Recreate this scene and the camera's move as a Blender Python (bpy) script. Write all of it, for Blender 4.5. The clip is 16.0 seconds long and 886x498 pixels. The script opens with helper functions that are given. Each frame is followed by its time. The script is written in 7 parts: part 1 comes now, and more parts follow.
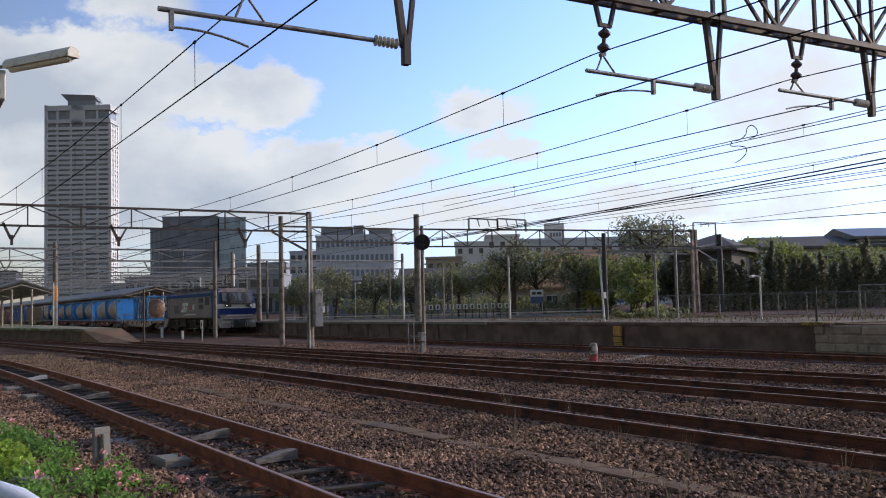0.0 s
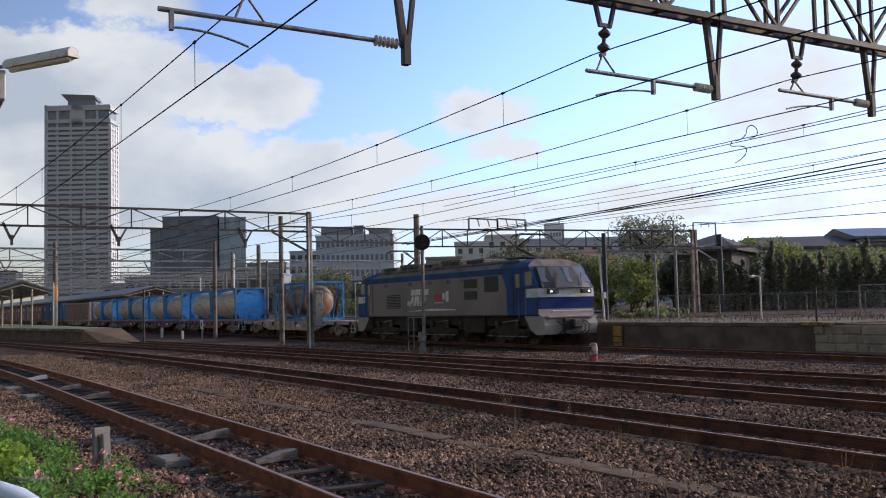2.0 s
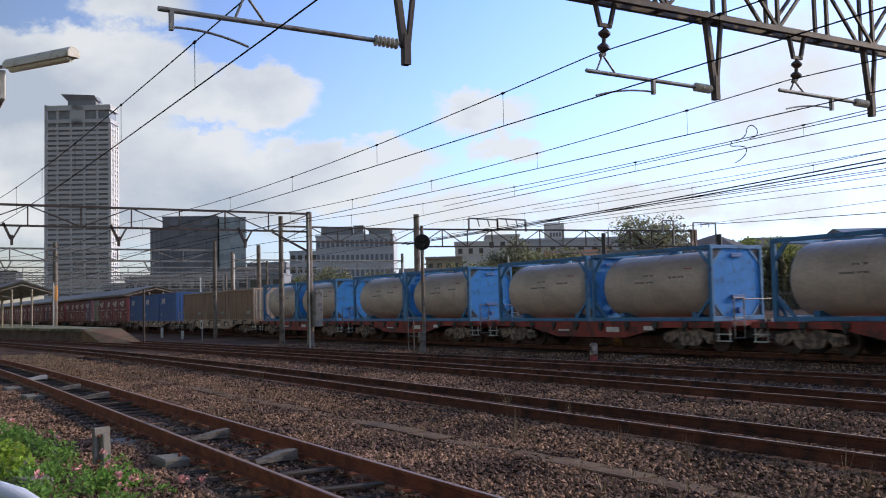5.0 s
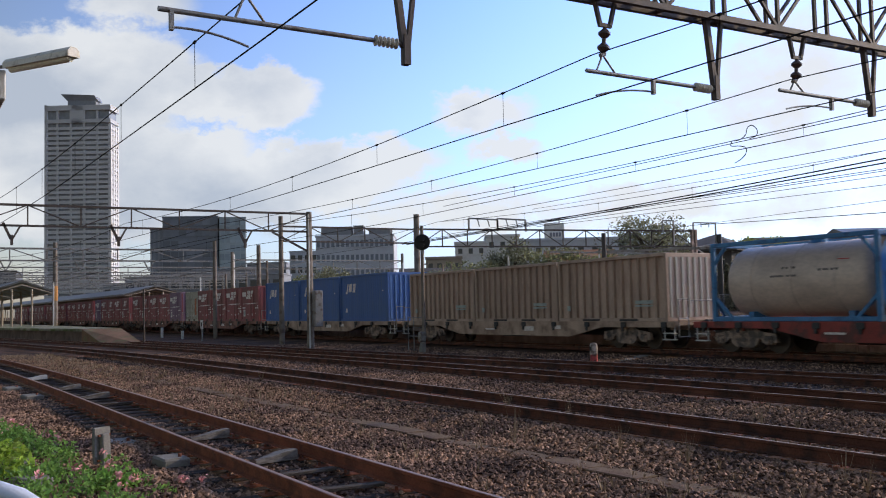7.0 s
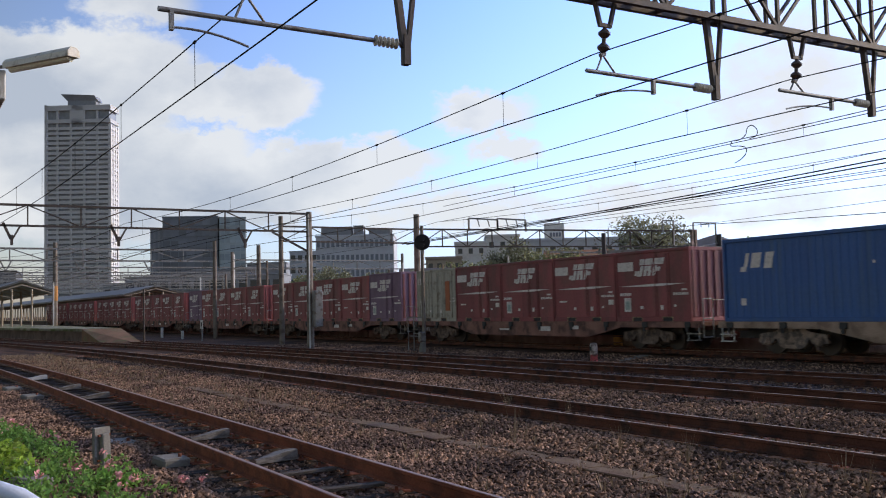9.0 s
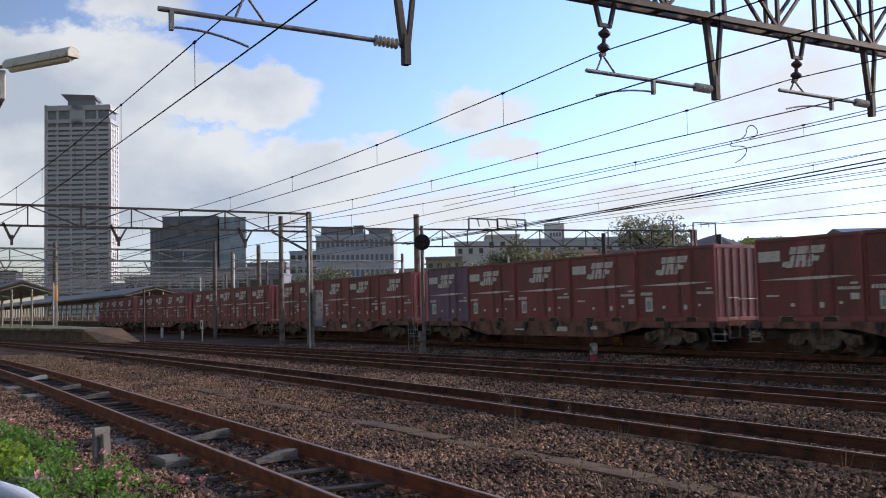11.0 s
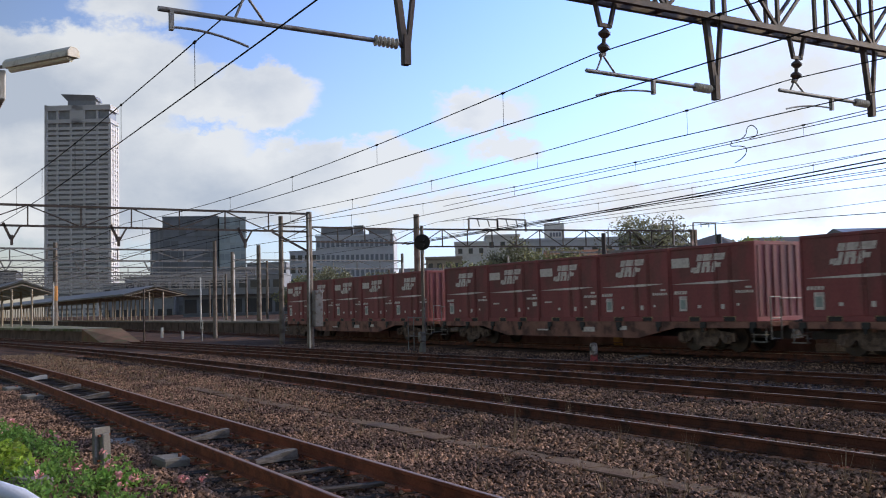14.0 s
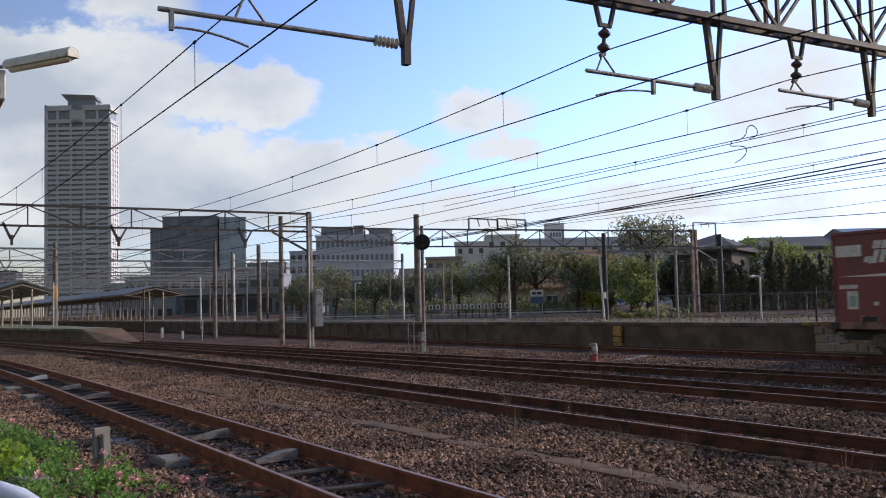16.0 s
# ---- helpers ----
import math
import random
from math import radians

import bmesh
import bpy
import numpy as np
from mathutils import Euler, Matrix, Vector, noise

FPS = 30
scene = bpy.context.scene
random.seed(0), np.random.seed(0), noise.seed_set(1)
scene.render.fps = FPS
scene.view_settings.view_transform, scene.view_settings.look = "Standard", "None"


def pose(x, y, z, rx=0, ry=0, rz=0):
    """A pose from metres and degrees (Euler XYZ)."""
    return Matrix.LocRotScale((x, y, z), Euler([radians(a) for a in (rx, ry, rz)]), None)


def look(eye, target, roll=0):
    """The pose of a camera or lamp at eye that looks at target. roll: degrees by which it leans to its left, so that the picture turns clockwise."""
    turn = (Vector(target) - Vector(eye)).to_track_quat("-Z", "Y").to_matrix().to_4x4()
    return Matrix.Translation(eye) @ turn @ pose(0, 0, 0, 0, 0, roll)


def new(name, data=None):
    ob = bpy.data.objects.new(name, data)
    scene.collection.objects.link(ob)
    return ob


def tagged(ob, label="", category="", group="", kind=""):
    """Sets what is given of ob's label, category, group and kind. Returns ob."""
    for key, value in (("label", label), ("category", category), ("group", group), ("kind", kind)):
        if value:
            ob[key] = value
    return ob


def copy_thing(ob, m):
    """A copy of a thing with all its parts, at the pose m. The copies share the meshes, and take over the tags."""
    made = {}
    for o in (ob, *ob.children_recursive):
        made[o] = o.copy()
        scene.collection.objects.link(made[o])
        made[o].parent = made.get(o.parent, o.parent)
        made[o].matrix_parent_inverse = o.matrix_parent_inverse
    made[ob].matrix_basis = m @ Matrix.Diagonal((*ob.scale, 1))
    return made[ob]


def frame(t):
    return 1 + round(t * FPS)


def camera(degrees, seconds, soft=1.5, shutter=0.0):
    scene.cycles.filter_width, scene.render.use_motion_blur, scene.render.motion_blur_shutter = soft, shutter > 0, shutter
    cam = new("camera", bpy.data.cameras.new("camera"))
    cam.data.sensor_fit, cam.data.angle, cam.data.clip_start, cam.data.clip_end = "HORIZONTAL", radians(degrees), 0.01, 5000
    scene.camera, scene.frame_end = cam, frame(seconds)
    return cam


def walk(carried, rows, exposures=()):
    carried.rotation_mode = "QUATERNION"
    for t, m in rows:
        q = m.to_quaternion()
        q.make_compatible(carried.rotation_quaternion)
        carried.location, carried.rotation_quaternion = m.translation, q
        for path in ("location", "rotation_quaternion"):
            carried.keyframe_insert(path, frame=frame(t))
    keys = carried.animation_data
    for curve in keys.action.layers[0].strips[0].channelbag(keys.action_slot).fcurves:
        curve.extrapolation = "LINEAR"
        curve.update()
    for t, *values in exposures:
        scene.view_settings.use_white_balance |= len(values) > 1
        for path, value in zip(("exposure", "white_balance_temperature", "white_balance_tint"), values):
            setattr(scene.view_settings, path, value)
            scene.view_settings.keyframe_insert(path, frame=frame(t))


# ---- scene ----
EYE = Vector((0.0, 0.0, 1.674))
VIEW = look(EYE, EYE + Vector((-85.836, 50.941, 6.096)), -1.375)
cam = camera(49.93, 16.0, soft=1.06, shutter=0.12)
walk(cam, [(0.0, VIEW), (16.0, VIEW)], exposures=[(0.0, 0.0), (16.0, 0.0)])

# ---- light ----
SUN_AZ, SUN_EL = radians(79), radians(22)          # azimuth counted from +x towards +y
SUN_DIR = Vector((math.cos(SUN_AZ) * math.cos(SUN_EL), math.sin(SUN_AZ) * math.cos(SUN_EL), math.sin(SUN_EL)))
sun = new("sun", bpy.data.lights.new("sun", "SUN"))
sun.data.energy, sun.data.angle, sun.data.color = 2.7, radians(0.6), (1.0, 0.79, 0.52)
sun.matrix_world = look((0, 0, 60), Vector((0, 0, 60)) - SUN_DIR)


def sky():
    w = bpy.data.worlds.new("sky")
    scene.world = w
    w.use_nodes = True
    t = w.node_tree
    t.nodes.clear()
    N, Lk = t.nodes.new, t.links.new
    out, bg = N("ShaderNodeOutputWorld"), N("ShaderNodeBackground")
    bg.inputs[1].default_value = 0.14
    st = N("ShaderNodeTexSky")
    st.sky_type, st.sun_disc = "NISHITA", False
    st.sun_elevation, st.sun_rotation = SUN_EL, radians(90) - SUN_AZ
    st.air_density, st.dust_density, st.ozone_density = 1.0, 1.2, 2.0
    co = N("ShaderNodeTexCoord")
    sep = N("ShaderNodeSeparateXYZ")
    Lk(co.outputs["Generated"], sep.inputs[0])

    def op(kind, a, b=None, c=None, clamp=False):
        n = N("ShaderNodeMath")
        n.operation, n.use_clamp = kind, clamp
        for i, v in enumerate((a, b, c)):
            if v is None:
                continue
            if isinstance(v, (int, float)):
                n.inputs[i].default_value = v
            else:
                Lk(v, n.inputs[i])
        return n.outputs[0]

    def blob(d, radius, soft):
        n = N("ShaderNodeVectorMath")
        n.operation = "DISTANCE"
        Lk(co.outputs["Generated"], n.inputs[0])
        n.inputs[1].default_value = Vector(d).normalized()
        m = N("ShaderNodeMapRange")
        m.interpolation_type = "SMOOTHSTEP"
        Lk(n.outputs["Value"], m.inputs[0])
        m.inputs[1].default_value, m.inputs[2].default_value = radius, radius - soft
        m.inputs[3].default_value, m.inputs[4].default_value = 0.0, 1.0
        return m.outputs[0]

    # cloud layer seen in perspective: direction over its height
    up = op("ADD", op("MAXIMUM", sep.outputs[2], 0.0), 0.34)
    comb = N("ShaderNodeCombineXYZ")
    Lk(op("DIVIDE", sep.outputs[0], up), comb.inputs[0])
    Lk(op("DIVIDE", sep.outputs[1], up), comb.inputs[1])
    big, fine = N("ShaderNodeTexNoise"), N("ShaderNodeTexNoise")
    for n, s, d, r in ((big, 2.1, 6, 0.52), (fine, 7.5, 9, 0.58)):
        n.inputs["Scale"].default_value, n.inputs["Detail"].default_value, n.inputs["Roughness"].default_value = s, d, r
        n.inputs["Distortion"].default_value = 0.25
        Lk(comb.outputs[0], n.inputs["Vector"])
    haze = blob(CLOUD_D, 0.80, 0.75)
    amount = op("ADD", op("ADD", op("MULTIPLY", big.outputs[0], 0.75), op("MULTIPLY", fine.outputs[0], 0.42)), op("MULTIPLY", haze, 0.03))
    mr = N("ShaderNodeMapRange")
    mr.interpolation_type = "SMOOTHSTEP"
    Lk(amount, mr.inputs[0])
    mr.inputs[1].default_value, mr.inputs[2].default_value = 0.69, 0.90

    # the cloud banks over the city lie on a plane across the heading HEAD
    def along(v):
        n = N("ShaderNodeVectorMath")
        n.operation = "DOT_PRODUCT"
        Lk(co.outputs["Generated"], n.inputs[0])
        n.inputs[1].default_value = v
        return n.outputs["Value"]

    ahead = Vector(HEAD).normalized()
    across = ahead.cross(Vector((0, 0, 1))).normalized()
    depth = op("MAXIMUM", along(ahead), 0.15)
    u0, v0 = op("DIVIDE", along(across), depth), op("DIVIDE", along(across.cross(ahead)), depth)
    flat = N("ShaderNodeCombineXYZ")
    Lk(u0, flat.inputs[0])
    Lk(op("MULTIPLY", v0, 1.5), flat.inputs[1])
    puff, curl, soft = N("ShaderNodeTexNoise"), N("ShaderNodeTexNoise"), N("ShaderNodeTexNoise")
    for n, sc, d, r in ((puff, 9.0, 8, 0.60), (curl, 26.0, 6, 0.6), (soft, 5.0, 3, 0.5)):
        n.inputs["Scale"].default_value, n.inputs["Detail"].default_value, n.inputs["Roughness"].default_value = sc, d, r
        Lk(flat.outputs[0], n.inputs["Vector"])
    u = op("ADD", u0, op("MULTIPLY", op("SUBTRACT", puff.outputs[0], 0.5), 0.13))
    v = op("ADD", v0, op("MULTIPLY", op("SUBTRACT", curl.outputs[0], 0.5), 0.06))
    body = None
    for cu, cv, ru, rv, top in BANKS:
        a = op("DIVIDE", op("SUBTRACT", u, cu), ru)
        b = op("DIVIDE", op("SUBTRACT", v, cv), rv)
        q = op("MULTIPLY", op("SUBTRACT", 1.0, op("ADD", op("MULTIPLY", a, a), op("MULTIPLY", b, b))), top)
        body = q if body is None else op("MAXIMUM", body, q)
    body = op("ADD", op("MAXIMUM", body, -0.6), op("MULTIPLY", op("SUBTRACT", puff.outputs[0], 0.5), 0.9))
    edge = N("ShaderNodeMapRange")
    edge.interpolation_type = "SMOOTHSTEP"
    Lk(body, edge.inputs[0])
    edge.inputs[1].default_value, edge.inputs[2].default_value = -0.04, 0.36
    front = blob(HEAD, 0.95, 0.35)
    cover = op("ADD", op("MULTIPLY", mr.outputs[0], op("SUBTRACT", 1.0, front)), op("MULTIPLY", op("MULTIPLY", edge.outputs[0], front), 0.93))
    # thick parts of the clouds are grey, thin rims white
    shade = N("ShaderNodeMapRange")
    mottle = op("ADD", op("MULTIPLY", op("SUBTRACT", soft.outputs[0], 0.5), 2.6), op("MULTIPLY", op("SUBTRACT", puff.outputs[0], 0.5), 1.3))
    Lk(op("SUBTRACT", op("ADD", op("MULTIPLY", body, 0.40), mottle), op("MULTIPLY", op("MAXIMUM", op("ADD", u0, 0.20), 0.0), 2.4)), shade.inputs[0])
    shade.inputs[1].default_value, shade.inputs[2].default_value = 0.75, -0.15
    tone = N("ShaderNodeMix")
    tone.data_type = "RGBA"
    tone.inputs[6].default_value, tone.inputs[7].default_value = (3.35, 3.75, 4.4, 1), (5.7, 5.85, 6.0, 1)
    Lk(shade.outputs[0], tone.inputs[0])
    # clear sky, paled by haze towards the sun and the horizon
    clear = N("ShaderNodeVectorMath")
    clear.operation = "MULTIPLY"
    Lk(st.outputs[0], clear.inputs[0])
    glare = blob(CLOUD_D, 1.45, 1.0)
    gain = N("ShaderNodeMix")
    gain.data_type = "RGBA"
    Lk(glare, gain.inputs[0])
    gain.inputs[6].default_value, gain.inputs[7].default_value = (1.06, 0.85, 0.68, 1), (1.60, 2.0, 3.2, 1)
    Lk(gain.outputs[2], clear.inputs[1])
    pale = N("ShaderNodeMix")
    pale.data_type = "RGBA"
    hz = N("ShaderNodeMapRange")
    hz.interpolation_type = "SMOOTHSTEP"
    Lk(sep.outputs[2], hz.inputs[0])
    hz.inputs[1].default_value, hz.inputs[2].default_value = 0.42, 0.0
    Lk(op("ADD", op("MULTIPLY", haze, 0.60), op("MULTIPLY", op("MULTIPLY", hz.outputs[0], glare), 0.32), clamp=True), pale.inputs[0])
    Lk(clear.outputs[0], pale.inputs[6])
    pale.inputs[7].default_value = (6.1, 6.35, 7.0, 1)
    mix = N("ShaderNodeMix")
    mix.data_type = "RGBA"
    Lk(cover, mix.inputs[0])
    Lk(pale.outputs[2], mix.inputs[6])
    Lk(tone.outputs[2], mix.inputs[7])
    Lk(mix.outputs[2], bg.inputs[0])
    Lk(bg.outputs[0], out.inputs[0])


CLOUD_D = (-0.22, 0.96, 0.16)
HEAD = (-0.8588, 0.5097, 0.0)
# banks of cloud: place across and up from the heading, half width, half height, thickness
BANKS = [(-0.40, 0.245, 0.17, 0.075, 1.0), (-0.27, 0.235, 0.075, 0.035, 0.75), (-0.195, 0.225, 0.075, 0.042, 0.85), (-0.36, 0.14, 0.22, 0.075, 1.0), (-0.19, 0.135, 0.17, 0.05, 0.9),
         (-0.26, 0.18, 0.07, 0.022, 0.6), (-0.07, 0.155, 0.085, 0.03, 0.55), (0.045, 0.205, 0.062, 0.03, 0.50), (0.065, 0.165, 0.055, 0.018, 0.55), (0.10, 0.10, 0.45, 0.035, 0.35), (0.36, 0.22, 0.14, 0.10, 0.30),
         (-0.33, 0.33, 0.08, 0.03, 0.5)]
sky()


# ---- materials ----
def material(name, base, rough=0.6, metal=0.0, vary=0.25, scale=3.0, fine=40.0, bump=0.15, second=None, patch=0.0,
             emit=0.0, coat=0.0, stretch=(1, 1, 1), spread=0.0):
    """Two scales of noise over a base colour; second and patch blend in stains of another colour; spread varies by object."""
    m = bpy.data.materials.new(name)
    m.use_nodes = True
    t = m.node_tree
    N, Lk = t.nodes.new, t.links.new
    bs = t.nodes["Principled BSDF"]
    bs.inputs["Roughness"].default_value, bs.inputs["Metallic"].default_value = rough, metal
    bs.inputs["Coat Weight"].default_value = coat
    bs.inputs["Specular IOR Level"].default_value = 0.12 if rough >= 0.8 else 0.5
    co, mp = N("ShaderNodeTexCoord"), N("ShaderNodeMapping")
    mp.inputs["Scale"].default_value = stretch
    Lk(co.outputs["Object"], mp.inputs[0])
    a, b = N("ShaderNodeTexNoise"), N("ShaderNodeTexNoise")
    for n, s in ((a, scale), (b, fine)):
        n.inputs["Scale"].default_value, n.inputs["Detail"].default_value = s, 5
        Lk(mp.outputs[0], n.inputs["Vector"])
    add = N("ShaderNodeMath")
    add.operation = "ADD"
    Lk(a.outputs[0], add.inputs[0])
    Lk(b.outputs[0], add.inputs[1])
    mr = N("ShaderNodeMapRange")
    Lk(add.outputs[0], mr.inputs[0])
    mr.inputs[1].default_value, mr.inputs[2].default_value = 0.7, 1.3
    mr.inputs[3].default_value, mr.inputs[4].default_value = 1 - vary, 1 + vary
    val = mr.outputs[0]
    if spread:
        oi, ms, mu = N("ShaderNodeObjectInfo"), N("ShaderNodeMapRange"), N("ShaderNodeMath")
        Lk(oi.outputs["Random"], ms.inputs[0])
        ms.inputs[3].default_value, ms.inputs[4].default_value = 1 - spread, 1 + spread
        mu.operation = "MULTIPLY"
        Lk(val, mu.inputs[0])
        Lk(ms.outputs[0], mu.inputs[1])
        val = mu.outputs[0]
    hs = N("ShaderNodeVectorMath")
    hs.operation = "SCALE"
    if second:
        mx, ra = N("ShaderNodeMix"), N("ShaderNodeMapRange")
        mx.data_type = "RGBA"
        mx.inputs[6].default_value, mx.inputs[7].default_value = (*base, 1), (*second, 1)
        c = N("ShaderNodeTexNoise")
        c.inputs["Scale"].default_value, c.inputs["Detail"].default_value = scale * 1.7, 8
        Lk(mp.outputs[0], c.inputs["Vector"])
        Lk(c.outputs[0], ra.inputs[0])
        ra.inputs[1].default_value, ra.inputs[2].default_value = 0.62 - patch * 0.35, 0.74 - patch * 0.3
        Lk(ra.outputs[0], mx.inputs[0])
        Lk(mx.outputs[2], hs.inputs[0])
    else:
        hs.inputs[0].default_value = base
    Lk(val, hs.inputs["Scale"])
    Lk(hs.outputs[0], bs.inputs["Base Color"])
    if bump:
        bp = N("ShaderNodeBump")
        bp.inputs["Strength"].default_value, bp.inputs["Distance"].default_value = bump, 0.02
        Lk(b.outputs[0], bp.inputs["Height"])
        Lk(bp.outputs[0], bs.inputs["Normal"])
    if emit:
        bs.inputs["Emission Color"].default_value, bs.inputs["Emission Strength"].default_value = (1, 0.96, 0.85, 1), emit
    return m


def island(m, low, high):
    """Lets the brightness of the joined pieces differ from one to the next."""
    t = m.node_tree
    bs = t.nodes["Principled BSDF"]
    link = bs.inputs["Base Color"].links[0]
    src = link.from_socket
    g, r, s = t.nodes.new("ShaderNodeNewGeometry"), t.nodes.new("ShaderNodeMapRange"), t.nodes.new("ShaderNodeVectorMath")
    s.operation = "SCALE"
    t.links.new(g.outputs["Random Per Island"], r.inputs[0])
    r.inputs[3].default_value, r.inputs[4].default_value = low, high
    t.links.new(src, s.inputs[0])
    t.links.new(r.outputs[0], s.inputs["Scale"])
    t.links.new(s.outputs[0], bs.inputs["Base Color"])
    return m


def glass(name, tint=(0.02, 0.025, 0.03), rough=0.06):
    m = material(name, tint, rough, 0.0, 0.1, 2.0, 20.0, 0.0)
    m.node_tree.nodes["Principled BSDF"].inputs["IOR"].default_value = 1.5
    return m


BALLAST = material("ballast", (0.118, 0.066, 0.041), 0.95, 0, 0.45, 0.35, 22, 0.9, (0.055, 0.035, 0.027), 0.5)
STONE = island(material("stone", (0.21, 0.130, 0.088), 0.9, 0, 0.25, 0.4, 30, 0.2, (0.115, 0.073, 0.056), 0.5), 0.30, 2.3)
SOIL = material("soil", (0.19, 0.15, 0.105), 0.95, 0, 0.35, 0.6, 30, 0.6, (0.10, 0.09, 0.06), 0.4)
RAIL_RUST = material("rail_rust", (0.235, 0.085, 0.05), 0.8, 0.1, 0.3, 2.0, 40, 0.2, (0.15, 0.062, 0.042), 0.4)
RAIL_DARK = material("rail_dark", (0.13, 0.055, 0.038), 0.85, 0.0, 0.35, 2.0, 40, 0.2, (0.07, 0.04, 0.033), 0.4)
RAIL_HEAD = material("rail_head", (0.33, 0.235, 0.17), 0.65, 0.1, 0.25, 4.0, 60, 0.05, (0.25, 0.15, 0.1), 0.2)
RAIL_HEAD_DULL = material("rail_head_dull", (0.34, 0.22, 0.16), 0.55, 0.5, 0.3, 4.0, 60, 0.1)
TIMBER = material("sleeper_timber", (0.062, 0.048, 0.04), 0.9, 0, 0.4, 4, 50, 0.6, (0.11, 0.09, 0.075), 0.4, stretch=(6, 1, 6), spread=0.35)
CONCRETE = material("concrete", (0.22, 0.205, 0.18), 0.85, 0, 0.2, 1.2, 40, 0.3, (0.2, 0.19, 0.17), 0.4)
CONCRETE_OLD = material("old_concrete", (0.165, 0.118, 0.098), 0.9, 0, 0.3, 0.8, 30, 0.4, (0.11, 0.082, 0.07), 0.5)
WALL_STONE = material("wall_stone", (0.34, 0.275, 0.225), 0.9, 0, 0.25, 1.5, 30, 0.5, (0.25, 0.205, 0.175), 0.4, spread=0.16)
STEEL_BROWN = material("steel_brown", (0.080, 0.060, 0.050), 0.6, 0.25, 0.3, 3, 50, 0.2, (0.06, 0.05, 0.05), 0.4)
STEEL_GREY = material("steel_grey", (0.25, 0.25, 0.25), 0.55, 0.4, 0.2, 3, 50, 0.1, (0.15, 0.12, 0.1), 0.3)
STEEL_DARK = material("steel_dark", (0.045, 0.045, 0.048), 0.6, 0.3, 0.25, 3, 50, 0.1)
POLE_CONC = material("pole_concrete", (0.23, 0.20, 0.17), 0.85, 0, 0.2, 1.5, 40, 0.2, (0.15, 0.12, 0.1), 0.4)
POLE_RUST = material("pole_rust", (0.38, 0.28, 0.25), 0.8, 0, 0.3, 1.5, 40, 0.2, (0.2, 0.17, 0.15), 0.4)
PORCELAIN = material("porcelain", (0.55, 0.53, 0.48), 0.25, 0, 0.1, 8, 60, 0.02)
PORCELAIN_BROWN = material("porcelain_brown", (0.09, 0.06, 0.05), 0.25, 0, 0.1, 8, 60, 0.02)
WIRE = material("wire", (0.012, 0.012, 0.013), 0.8, 0.0, 0.1, 2, 20, 0)
WHITE = material("white_paint", (0.60, 0.60, 0.58), 0.55, 0, 0.12, 3, 40, 0.1, (0.5, 0.48, 0.45), 0.2)
MARK_WHITE = material("white_marking", (0.76, 0.70, 0.66), 0.6, 0, 0.15, 5, 60, 0.05, (0.6, 0.53, 0.5), 0.3)
YELLOW = material("yellow_paint", (0.46, 0.255, 0.06), 0.75, 0, 0.3, 4, 50, 0.1, (0.30, 0.17, 0.06), 0.4)
YELLOW_WORN_EDGE = material("worn_yellow_edge", (0.34, 0.24, 0.07), 0.85, 0, 0.4, 5, 50, 0.1, (0.18, 0.14, 0.09), 0.6)
RED = material("red_paint", (0.5, 0.05, 0.05), 0.55, 0, 0.2, 4, 50, 0.1)
BLACK = material("black_paint", (0.015, 0.015, 0.017), 0.6, 0, 0.2, 4, 50, 0.1)


